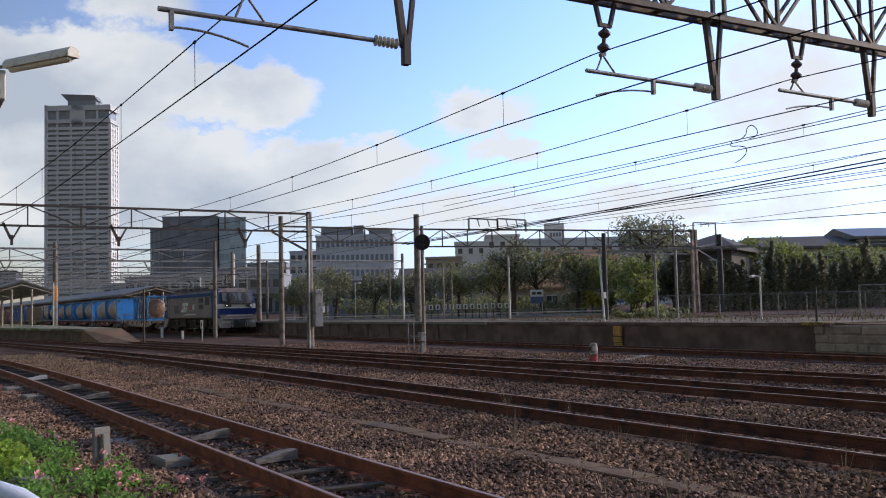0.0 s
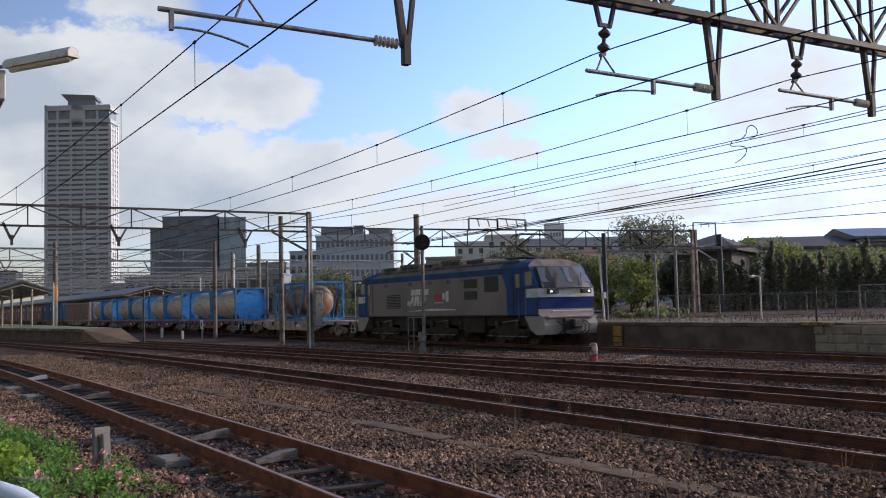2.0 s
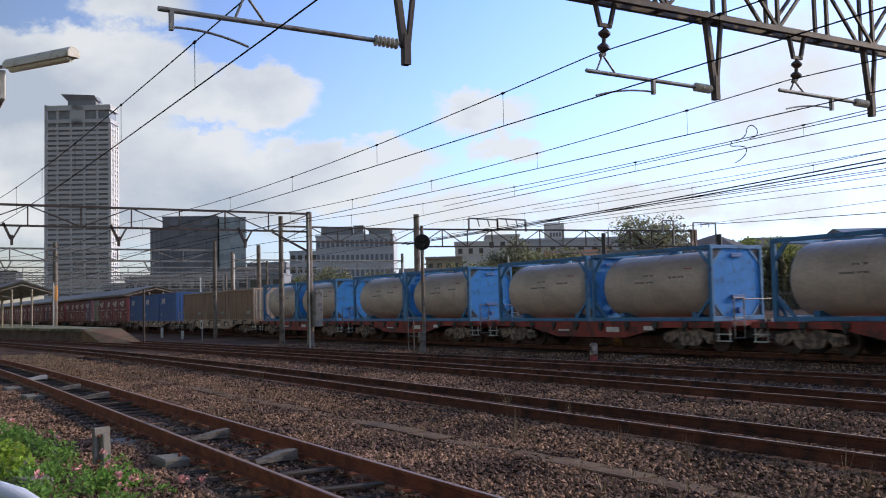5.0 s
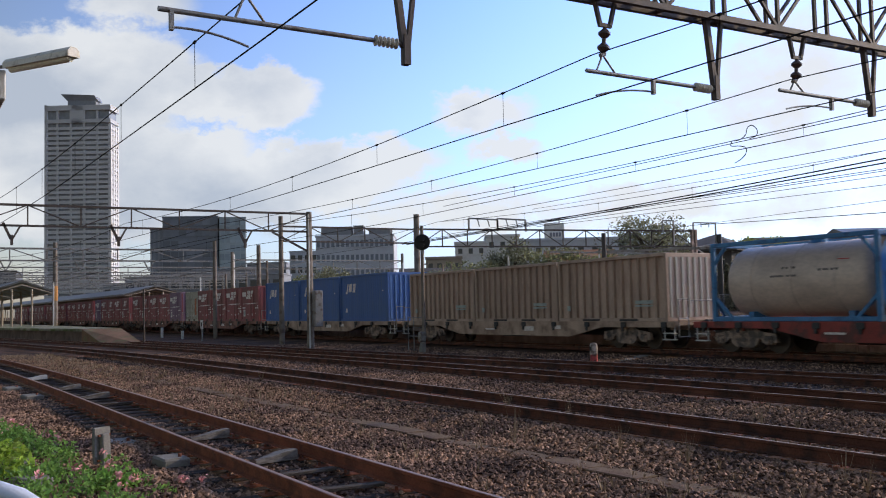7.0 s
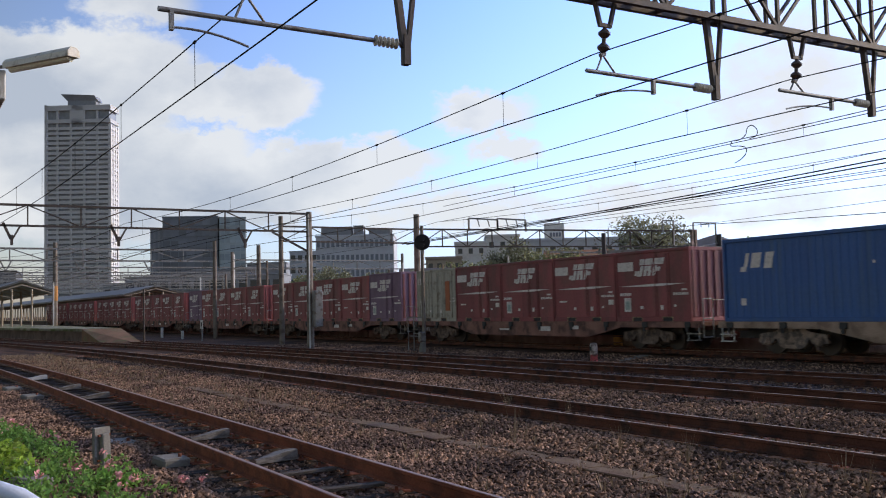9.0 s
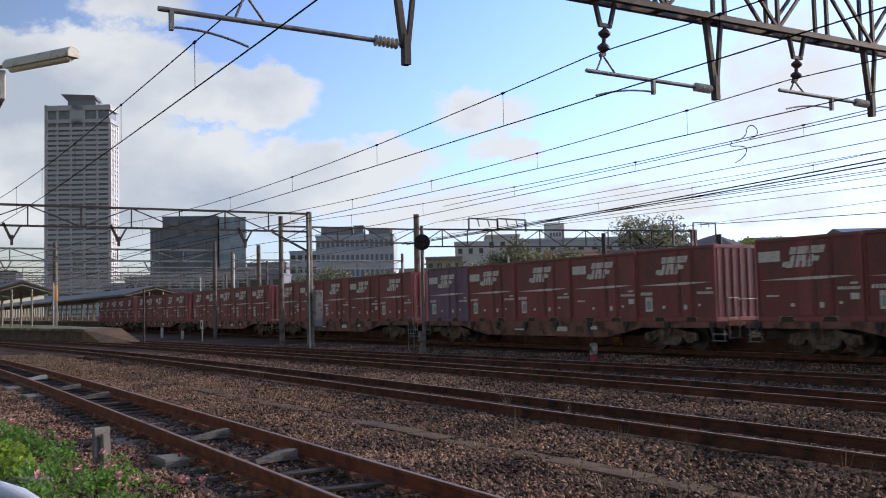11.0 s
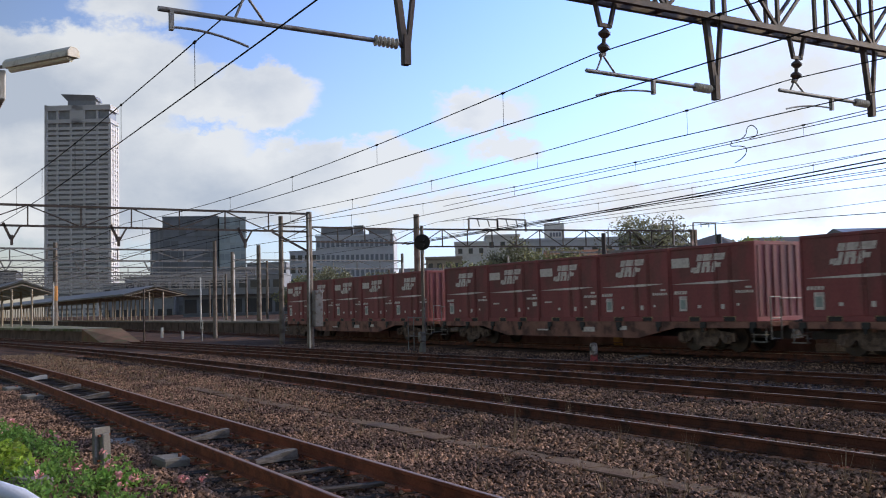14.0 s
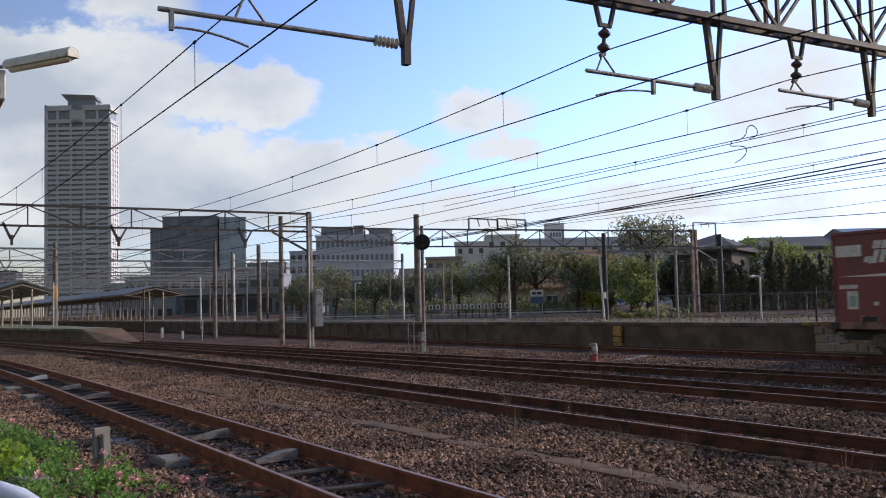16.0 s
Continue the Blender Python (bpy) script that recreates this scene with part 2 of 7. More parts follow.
# ---- mesh tools ----
class Shape:
    """Collects vertices and faces of one mesh."""

    def __init__(self):
        self.v, self.f = [], []

    def add(self, verts, faces):
        n = len(self.v)
        self.v.extend(tuple(p) for p in verts)
        self.f.extend(tuple(i + n for i in q) for q in faces)
        return self

    def box(self, x0, x1, y0, y1, z0, z1, b=0.0):
        if b <= 0:
            v = [(x, y, z) for x in (x0, x1) for y in (y0, y1) for z in (z0, z1)]
            return self.add(v, [(0, 1, 3, 2), (4, 6, 7, 5), (0, 4, 5, 1), (2, 3, 7, 6), (0, 2, 6, 4), (1, 5, 7, 3)])
        v, idx = [], {}
        for sx in (0, 1):
            for sy in (0, 1):
                for sz in (0, 1):
                    c = ((x0, x1)[sx], (y0, y1)[sy], (z0, z1)[sz])
                    d = ((b, -b)[sx], (b, -b)[sy], (b, -b)[sz])
                    for k in range(3):
                        idx[sx, sy, sz, k] = len(v)
                        v.append(tuple(c[i] + (0 if i == k else d[i]) for i in range(3)))
        f = []
        ring = ((0, 0), (1, 0), (1, 1), (0, 1))
        for s in (0, 1):
            q = [[(s, a, c), (a, s, c), (a, c, s)] for a, c in ring]
            for k in range(3):
                face = [idx[(*q[i][k], k)] for i in range(4)]
                flip = (s == 0) != (k == 1)
                f.append(tuple(reversed(face)) if flip else tuple(face))
        for k in range(3):
            i, j = [a for a in range(3) if a != k]
            for a in (0, 1):
                for c in (0, 1):
                    lo, hi = [0, 0, 0], [0, 0, 0]
                    lo[i], lo[j], hi[i], hi[j], hi[k] = a, c, a, c, 1
                    f.append((idx[(*lo, i)], idx[(*hi, i)], idx[(*hi, j)], idx[(*lo, j)]))
        for key in ring:
            for s in (0, 1):
                f.append((idx[(*key, s, 0)], idx[(*key, s, 1)], idx[(*key, s, 2)]))
        return self.add(v, f)

    def tube(self, p, q, r, n=8, r2=None, caps=True):
        p, q = Vector(p), Vector(q)
        d = (q - p).normalized()
        a = d.cross(Vector((0, 0, 1)) if abs(d.z) < 0.9 else Vector((1, 0, 0))).normalized()
        b = d.cross(a)
        r2 = r if r2 is None else r2
        v = []
        for c, rr in ((p, r), (q, r2)):
            v += [c + rr * (math.cos(2 * math.pi * i / n) * a + math.sin(2 * math.pi * i / n) * b) for i in range(n)]
        f = [(i, (i + 1) % n, n + (i + 1) % n, n + i) for i in range(n)]
        if caps:
            f += [tuple(range(n - 1, -1, -1)), tuple(range(n, 2 * n))]
        return self.add(v, f)

    def bar(self, p, q, w, h):
        """A rectangular bar from p to q, w wide across and h high."""
        p, q = Vector(p), Vector(q)
        d = (q - p).normalized()
        a = d.cross(Vector((0, 0, 1)) if abs(d.z) < 0.95 else Vector((1, 0, 0))).normalized()
        b = a.cross(d)
        v = [c + sa * a * w / 2 + sb * b * h / 2 for c in (p, q) for sa, sb in ((-1, -1), (1, -1), (1, 1), (-1, 1))]
        return self.add(v, [(3, 2, 1, 0), (4, 5, 6, 7), (0, 1, 5, 4), (1, 2, 6, 5), (2, 3, 7, 6), (3, 0, 4, 7)])

    def path(self, pts, r, n=6):
        """A round wire or pipe along points."""
        pts = [Vector(p) for p in pts]
        v, f = [], []
        for i, p in enumerate(pts):
            d = (pts[min(i + 1, len(pts) - 1)] - pts[max(i - 1, 0)]).normalized()
            a = d.cross(Vector((0, 0, 1)) if abs(d.z) < 0.9 else Vector((1, 0, 0))).normalized()
            b = d.cross(a)
            v += [p + r * (math.cos(2 * math.pi * k / n) * a + math.sin(2 * math.pi * k / n) * b) for k in range(n)]
        for i in range(len(pts) - 1):
            f += [(i * n + k, i * n + (k + 1) % n, (i + 1) * n + (k + 1) % n, (i + 1) * n + k) for k in range(n)]
        f += [tuple(range(n - 1, -1, -1)), tuple(range((len(pts) - 1) * n, len(pts) * n))]
        return self.add(v, f)

    def lathe(self, profile, origin, axis, n=16):
        """Turns (along, radius) pairs about an axis through origin."""
        o, d = Vector(origin), Vector(axis).normalized()
        a = d.cross(Vector((0, 0, 1)) if abs(d.z) < 0.9 else Vector((1, 0, 0))).normalized()
        b = d.cross(a)
        v = [o + s * d + r * (math.cos(2 * math.pi * k / n) * a + math.sin(2 * math.pi * k / n) * b) for s, r in profile for k in range(n)]
        m = len(profile)
        f = [(i * n + k, i * n + (k + 1) % n, (i + 1) * n + (k + 1) % n, (i + 1) * n + k) for i in range(m - 1) for k in range(n)]
        f += [tuple(range(n - 1, -1, -1)), tuple(range((m - 1) * n, m * n))]
        return self.add(v, f)

    def prism(self, outline, y0, y1):
        """Extrudes an outline in x and z from y0 to y1."""
        n = len(outline)
        v = [(x, y0, z) for x, z in outline] + [(x, y1, z) for x, z in outline]
        f = [tuple(range(n)), tuple(range(2 * n - 1, n - 1, -1))] + [(i, n + i, n + (i + 1) % n, (i + 1) % n) for i in range(n)]
        return self.add(v, f)

    def slab(self, outline, z0, z1):
        """Extrudes an outline in x and y from z0 to z1."""
        n = len(outline)
        v = [(x, y, z0) for x, y in outline] + [(x, y, z1) for x, y in outline]
        f = [tuple(range(n - 1, -1, -1)), tuple(range(n, 2 * n))] + [(i, (i + 1) % n, n + (i + 1) % n, n + i) for i in range(n)]
        return self.add(v, f)

    def mesh(self, name, smooth=False):
        me = bpy.data.meshes.new(name)
        me.from_pydata([tuple(p) for p in self.v], [], self.f)
        bm = bmesh.new()
        bm.from_mesh(me)
        if len(self.f) < 60000:
            bmesh.ops.recalc_face_normals(bm, faces=bm.faces)
        bm.to_mesh(me)
        bm.free()
        if smooth:
            me.polygons.foreach_set("use_smooth", [True] * len(me.polygons))
            me.set_sharp_from_angle(angle=radians(40))
        return me


def part(name, shape, mat, parent=None, label="", smooth=False):
    me = shape.mesh(name, smooth)
    me.materials.append(mat)
    ob = new(name, me)
    ob.parent = parent
    return tagged(ob, label)


def again(ob, parent, m):
    """One more piece on the same mesh."""
    o = new(ob.name.split(".")[0], ob.data)
    o.parent = parent
    o.matrix_basis = m
    return o


def thing(name, label, category, group="", m=None, kind=""):
    ob = new(name)
    ob.empty_display_size = 0.2
    if m is not None:
        ob.matrix_world = m
    return tagged(ob, label, category, group, kind)
# ---- ground and tracks ----
TRACK_Y = 24.44


def track_1(x):
    return 4.12 - 0.001 * max(0.0, -22 - x) ** 2


def track_2(x):
    return 9.67 - 0.0012 * min(60.0, max(0.0, -20 - x)) ** 2 - 0.144 * max(0.0, -80 - x)


def track_3(x):
    return 14.25 - 0.0011 * min(60.0, max(0.0, -10 - x)) ** 2 - 0.13 * max(0.0, -70 - x)


def track_4(x):
    return 17.9 + 0.08 * (max(x, -62) + 13)


def track_5(x):
    return TRACK_Y


def ground_z(x, y):
    if y > 26.35:
        far = max(0.0, y - 42)
        return 0.83 + 0.45 * min(1.0, far / 45)

    def ramp(a, b):
        return min(1.0, max(0.0, (y - a) / (b - a)))
    z = -0.24 + 0.045 * ramp(7.9, 8.8) - 0.03 * (3.0 - max(y, 0.0)) * (y < 3.0)
    z -= 0.05 * ramp(5.1, 5.7) * (1 - ramp(7.9, 8.5))
    return z + 0.03 * noise.noise((x * 0.35, y * 0.5, 0)) + 0.015 * noise.noise((x * 1.6, y * 1.6, 3))


def build_ground():
    xs = sorted(set([-3500, -2000, -1200, -700, -450, -300, -220, -170, -140, -110, -95] + [-85 + 1.5 * i for i in range(24)]
                    + [-49 + 0.35 * i for i in range(152)] + [6, 10, 20, 50, 120, 400, 1200, 3000]))
    ys = sorted(set([-2500, -900, -300, -100, -40, -15, -6, -3] + [-1.5 + 0.3 * i for i in range(92)] + [26.30, 26.40]
                    + [28, 32, 37, 42, 50, 60, 75, 90, 120, 180, 300, 600, 1200, 2500, 4000]))
    s = Shape()
    n = len(ys)
    s.add([(x, y, ground_z(x, y)) for x in xs for y in ys],
          [(i * n + j, (i + 1) * n + j, (i + 1) * n + j + 1, i * n + j + 1) for i in range(len(xs) - 1) for j in range(n - 1)])
    ob = part("ground", s, BALLAST, smooth=True)
    tagged(ob, "brown gravel ballast and bare earth between the tracks", "ground", kind="structure")


build_ground()


def rail_shape(path, side, head_only=False):
    """Sweeps a rail's section along a centre line."""
    sec = [(-0.034, 0.0), (0.034, 0.0), (0.036, -0.03), (0.010, -0.045), (0.009, -0.125), (0.062, -0.142), (0.062, -0.153),
           (-0.062, -0.153), (-0.062, -0.142), (-0.009, -0.125), (-0.010, -0.045), (-0.036, -0.03)]
    if head_only:
        sec = [(-0.022, 0.004), (0.022, 0.004), (0.022, 0.001), (-0.022, 0.001)]
    s = Shape()
    m = len(sec)
    for x, y in path:
        s.v += [(x, y + side * 0.565 + a, b) for a, b in sec]
    for i in range(len(path) - 1):
        s.f += [(i * m + k, i * m + (k + 1) % m, (i + 1) * m + (k + 1) % m, (i + 1) * m + k) for k in range(m)]
    return s


def build_track(fn, label, x_sleepers, head, gap, sunk=0.0, web=RAIL_DARK):
    t = thing("railway_track", label, "railway track", "tracks of the yard")
    xs = [-320, -240, -180, -150, -125] + [-110 + 3.0 * i for i in range(44)] + [30, 60]
    path = [(x, fn(x)) for x in xs]
    for side in (-1, 1):
        r = part("rail", rail_shape(path, side), web, t)
        part("running_surface", rail_shape(path, side, True), head, r)
    s = Shape().box(-0.11, 0.11, -1.05, 1.05, -0.30, -0.158, 0.012)
    first = None
    plate = Shape().box(-0.09, 0.09, -0.16, 0.16, -0.158, -0.14, 0.004).tube((0, 0.1, -0.15), (0, 0.1, -0.10), 0.018, 6).tube((0, -0.1, -0.15), (0, -0.1, -0.10), 0.018, 6)
    k = 0
    x = x_sleepers[0]
    while x < x_sleepers[1]:
        k += 1
        m = pose(x + random.uniform(-0.03, 0.03), fn(x) + random.uniform(-0.04, 0.04), random.uniform(-0.012, 0.006) - sunk, 0, 0, random.uniform(-1.2, 1.2))
        if first is None:
            first = part("sleeper", s, TIMBER, t)
            first.matrix_basis = m
            fp = part("tie_plate", plate, RAIL_RUST, first)
            fp.location = (0, -0.565, 0)
            again(fp, first, pose(0, 0.565, 0))
        else:
            o = again(first, t, m)
            if x > -24:
                again(fp, o, pose(0, -0.565, 0))
                again(fp, o, pose(0, 0.565, 0))
        x += gap
    return t


build_track(track_1, "rusty siding track on timber sleepers beside the gravel", (-44, 0), RAIL_HEAD_DULL, 0.64, 0.045, RAIL_RUST)
build_track(track_2, "rusty track with polished rail heads on timber sleepers", (-46, 0), RAIL_HEAD, 0.64, 0.055)
build_track(track_3, "brown-railed track with polished heads in ballast", (-46, 0), RAIL_HEAD, 0.64, 0.055)
build_track(track_4, "turnout track with polished rails in dark ballast", (-46, 0), RAIL_HEAD, 0.64, 0.055)
build_track(track_5, "main line track beside the low platform", (-60, 0), RAIL_HEAD, 0.64, 0.055)


def build_stones():
    """Loose ballast stones, near ones denser."""
    rng = np.random.default_rng(5)
    base = np.array([(1, 0, 0), (-1, 0, 0), (0, 1, 0), (0, -1, 0), (0, 0, 1), (0, 0, -1)], float)
    tri = np.array([(0, 2, 4), (2, 1, 4), (1, 3, 4), (3, 0, 4), (2, 0, 5), (1, 2, 5), (3, 1, 5), (0, 3, 5)])
    pts = []
    for x0, x1, y0, y1, n in ((-14, -3.5, 4.8, 8.95, 21000), (-30, -14, 4.8, 9.0, 19000), (-16, -7, 1.2, 3.45, 9000), (-30, -16, 1.0, 3.4, 9000),
                              (-18, -5, 3.6, 4.65, 3000), (-26, -6, 10.4, 13.6, 13000), (-14, -3.5, 9.2, 10.2, 2500), (-48, -30, 4.5, 9, 9000), (-45, -26, 10.4, 13.4, 3000), (-30, -10, 15, 23, 9000), (-50, -30, 15, 22, 7000)):
        pts.append(np.c_[rng.uniform(x0, x1, n), rng.uniform(y0, y1, n)])
    pts = np.concatenate(pts)
    # bare walked strips between the tracks carry few stones
    strip = np.abs(pts[:, 1] - (7.14 + 0.018 * (pts[:, 0] + 18) + 0.10 * np.sin(pts[:, 0] * 1.7) + 0.05 * np.sin(pts[:, 0] * 5.3))) < 0.17
    pts = pts[~(strip & (rng.random(len(pts)) < 0.80))]
    z = np.array([ground_z(x, y) for x, y in pts])
    size = rng.uniform(0.019, 0.047, len(pts))
    v = base[None] * rng.uniform(0.55, 1.25, (len(pts), 6, 1))
    ang = rng.uniform(0, 6.283, len(pts))
    c, s = np.cos(ang), np.sin(ang)
    tilt = rng.uniform(-0.6, 0.6, len(pts))
    x, y, w = v[..., 0], v[..., 1], v[..., 2] * 0.75
    y, w = y * np.cos(tilt)[:, None] - w * np.sin(tilt)[:, None], y * np.sin(tilt)[:, None] + w * np.cos(tilt)[:, None]
    vv = np.stack([x * c[:, None] - y * s[:, None], x * s[:, None] + y * c[:, None], w], -1) * size[:, None, None]
    vv += np.c_[pts, z + size * 0.42][:, None]
    f = tri[None] + 6 * np.arange(len(pts))[:, None, None]
    me = bpy.data.meshes.new("ballast_stones")
    me.from_pydata(vv.reshape(-1, 3).tolist(), [], f.reshape(-1, 3).tolist())
    me.materials.append(STONE)
    tagged(new("ballast_stones", me), "loose reddish brown ballast stones over the track bed", "gravel", kind="stuff")


build_stones()


# ---- platforms ----
def build_main_platform():
    """The low platform beyond the main line: wall panels, coping and paved top."""
    p = thing("platform", "low concrete station platform with stained dark edge wall", "platform", kind="structure")
    part("platform_top", Shape().box(-330, -19.6, 26.42, 33.5, 0.55, 0.875), SOIL, p)
    wall = Shape()
    wall.box(-330, -20.6, 26.2, 26.5, -0.5, 0.735)
    part("edge_wall", wall, CONCRETE_OLD, p)
    cap = part("coping_stone", Shape().box(-1.485, 1.485, 26.08, 26.72, 0.74, 0.895, 0.015), CONCRETE, p)
    cap.matrix_basis = pose(-41.5, 0, 0)
    for i in range(1, 60):
        again(cap, p, pose(-41.5 - 3.0 * i, 0, 0, 0, 0, 0))
    edge = part("edge_slab", Shape().box(-1.24, 1.24, 26.15, 26.60, 0.735, 0.878, 0.02), CONCRETE_OLD, p)
    edge.matrix_basis = pose(-38.7, 0, 0)
    for i in range(1, 8):
        again(edge, p, pose(-38.7 + 2.5 * i, 0, 0.006 * random.uniform(-1, 1)))
    post = part("wall_pier", Shape().box(-0.14, 0.14, 26.13, 26.3, -0.5, 0.735, 0.015), CONCRETE_OLD, p)
    post.matrix_basis = pose(-42, 0, 0)
    for i in range(1, 22):
        again(post, p, pose(-42 - 2.9 * i, 0, 0))
    # broken light stone end of the wall
    for row in range(4):
        x = -20.6
        while x < -8:
            w = random.uniform(0.28, 0.85)
            z = -0.35 + 0.285 * row + random.uniform(-0.015, 0.015)
            lean = random.uniform(-0.03, 0.03)
            st = Shape().box(x + 0.006, x + w - 0.008, 26.14 + random.uniform(0, 0.09), 26.6, z, z + 0.285 - random.uniform(0.006, 0.03), 0.035)
            st.v = [(vx + lean * (vz - z), vy, vz) for vx, vy, vz in st.v]
            part("stone", st, WALL_STONE, p)
            x += w
    part("stone_backing", Shape().box(-20.6, -8, 26.25, 27.2, -0.5, 0.80), WALL_STONE, p)
    part("yellow_edge", Shape().box(-21.0, -20.15, 26.04, 26.6, 0.80, 0.905, 0.02), YELLOW_WORN_EDGE, p, "worn yellow-painted edge")
    t = thing("access_step", "yellow painted steel steps against the platform wall", "steps")
    part("plate", Shape().box(-30.28, -29.82, 26.02, 26.12, -0.22, 0.03, 0.01).box(-30.28, -29.82, 26.01, 26.12, 0.07, 0.29, 0.01).box(-30.28, -29.82, 26.0, 26.12, 0.33, 0.72, 0.01), YELLOW, t)
    part("tread", Shape().box(-30.31, -29.79, 25.95, 26.12, 0.295, 0.32, 0.004), STEEL_BROWN, t)


def build_island():
    """The near island platform with its earth ramp."""
    p = thing("island_platform", "island platform with dark block wall and earth ramp", "platform", kind="structure")
    top = Shape().slab([(-330, -8), (-140, 2.2), (-100, 8.0), (-75, 11.1), (-68.5, 11.9), (-67, 14.2), (-100, 15.0), (-330, 16)], 0.60, 0.78)
    part("platform_top", top, material("grassy_paving", (0.25, 0.235, 0.18), 0.95, 0, 0.3, 0.5, 12, 0.3, (0.13, 0.15, 0.07), 0.5), p)
    part("edge_wall", Shape().slab([(-330, -7.7), (-140, 2.5), (-100, 8.3), (-75, 11.4), (-68.5, 12.2), (-67.2, 14.0), (-100, 14.8), (-330, 15.7)], -0.5, 0.60), CONCRETE_OLD, p)
    ramp = Shape().add([(-68.5, 11.9, 0.77), (-67, 14.2, 0.77), (-59.5, 14.0, -0.2), (-62.6, 12.2, -0.2), (-68.5, 11.9, -0.4), (-67, 14.2, -0.4), (-59.5, 14, -0.4), (-62.6, 12.2, -0.4)],
                       [(0, 3, 2, 1), (0, 4, 7, 3), (1, 2, 6, 5), (2, 3, 7, 6), (4, 5, 6, 7), (0, 1, 5, 4)])
    part("ramp", ramp, material("ramp_earth", (0.21, 0.125, 0.078), 0.95, 0, 0.3, 0.8, 20, 0.4, (0.17, 0.15, 0.08), 0.4), p, "brown earth ramp with grassy edge")


build_main_platform()
build_island()


# ---- overhead line supports ----
def lattice(s, p, q, z0, z1, step, w=0.09, d=0.07, first=1):
    """A flat truss from p to q: two chords with verticals and diagonals."""
    p, q = Vector(p), Vector(q)
    n = max(1, round((q - p).length / step))
    lo, hi = Vector((0, 0, z0)), Vector((0, 0, z1))
    s.bar(p + lo, q + lo, w, w)
    s.bar(p + hi, q + hi, w * 1.1, w * 1.1)
    for i in range(n + 1):
        a = p.lerp(q, i / n)
        s.bar(a + lo, a + hi, d * 0.8, d * 0.8)
        if i < n:
            b = p.lerp(q, (i + 1) / n)
            if (i + first) % 2:
                s.bar(a + lo, b + hi, d * 0.7, d * 0.7)
            else:
                s.bar(a + hi, b + lo, d * 0.7, d * 0.7)


def insulator(s, p, q, discs=5, r=0.075):
    p, q = Vector(p), Vector(q)
    n = (q - p).length
    prof = [(0, 0.02)]
    for i in range(discs):
        a = n * (i + 0.15) / discs
        b = n * (i + 0.85) / discs
        prof += [(a, 0.035), (a + (b - a) * 0.4, r), (a + (b - a) * 0.6, r), (b, 0.035)]
    prof.append((n, 0.02))
    s.lathe(prof, p, q - p, 12)


def hanger(parent, x, y, z_beam, z_foot, spread=0.19):
    part("drop_bracket", Shape().bar((x, y - spread, z_beam + 0.12), (x, y - 0.03, z_foot + 0.25), 0.085, 0.10)
         .bar((x, y + spread, z_beam), (x, y + 0.03, z_foot + 0.25), 0.06, 0.07).bar((x, y, z_foot + 0.42), (x, y, z_foot), 0.10, 0.12), STEEL_BROWN, parent)


def bracket(parent, x, y_foot, z_arm, y_tip, y_wire, z_wire, z_mess, y_mess, hook):
    """A horizontal bracket with insulator, messenger fork and steady arm."""
    s = Shape()
    insulator(s, (x, y_foot - 0.12, z_arm - 0.01), (x, y_foot - 0.50, z_arm), 6, 0.078)
    part("post_insulator", s, PORCELAIN, parent, "ribbed pale porcelain insulator", True)
    part("arm", Shape().tube((x, y_foot - 0.48, z_arm), (x, y_tip, z_arm + 0.03), 0.033, 10).tube((x, y_foot - 0.02, z_arm), (x, y_foot - 0.13, z_arm), 0.03, 8), STEEL_GREY, parent, smooth=True)
    part("fork", Shape().tube((x, y_mess - 0.14, z_arm + 0.03), (x, y_mess, z_mess), 0.017, 6).tube((x, y_mess + 0.26, z_arm + 0.03), (x, y_mess, z_mess), 0.017, 6)
         .tube((x, y_mess - 0.05, z_mess - 0.02), (x, y_mess + 0.05, z_mess + 0.02), 0.035, 8), STEEL_GREY, parent)
    a = Vector((x, hook, z_arm - 0.18))
    b = Vector((x, y_wire, z_wire + 0.02))
    mid = a.lerp(b, 0.5) + Vector((0, 0, 0.10))
    pts = [((1 - u) ** 2) * a + 2 * u * (1 - u) * mid + u * u * b for u in [i / 8 for i in range(9)]]
    part("steady_arm", Shape().path(pts, 0.016, 6).bar((x, hook, z_arm + 0.03), (x, hook, z_arm - 0.22), 0.05, 0.07), STEEL_GREY, parent)


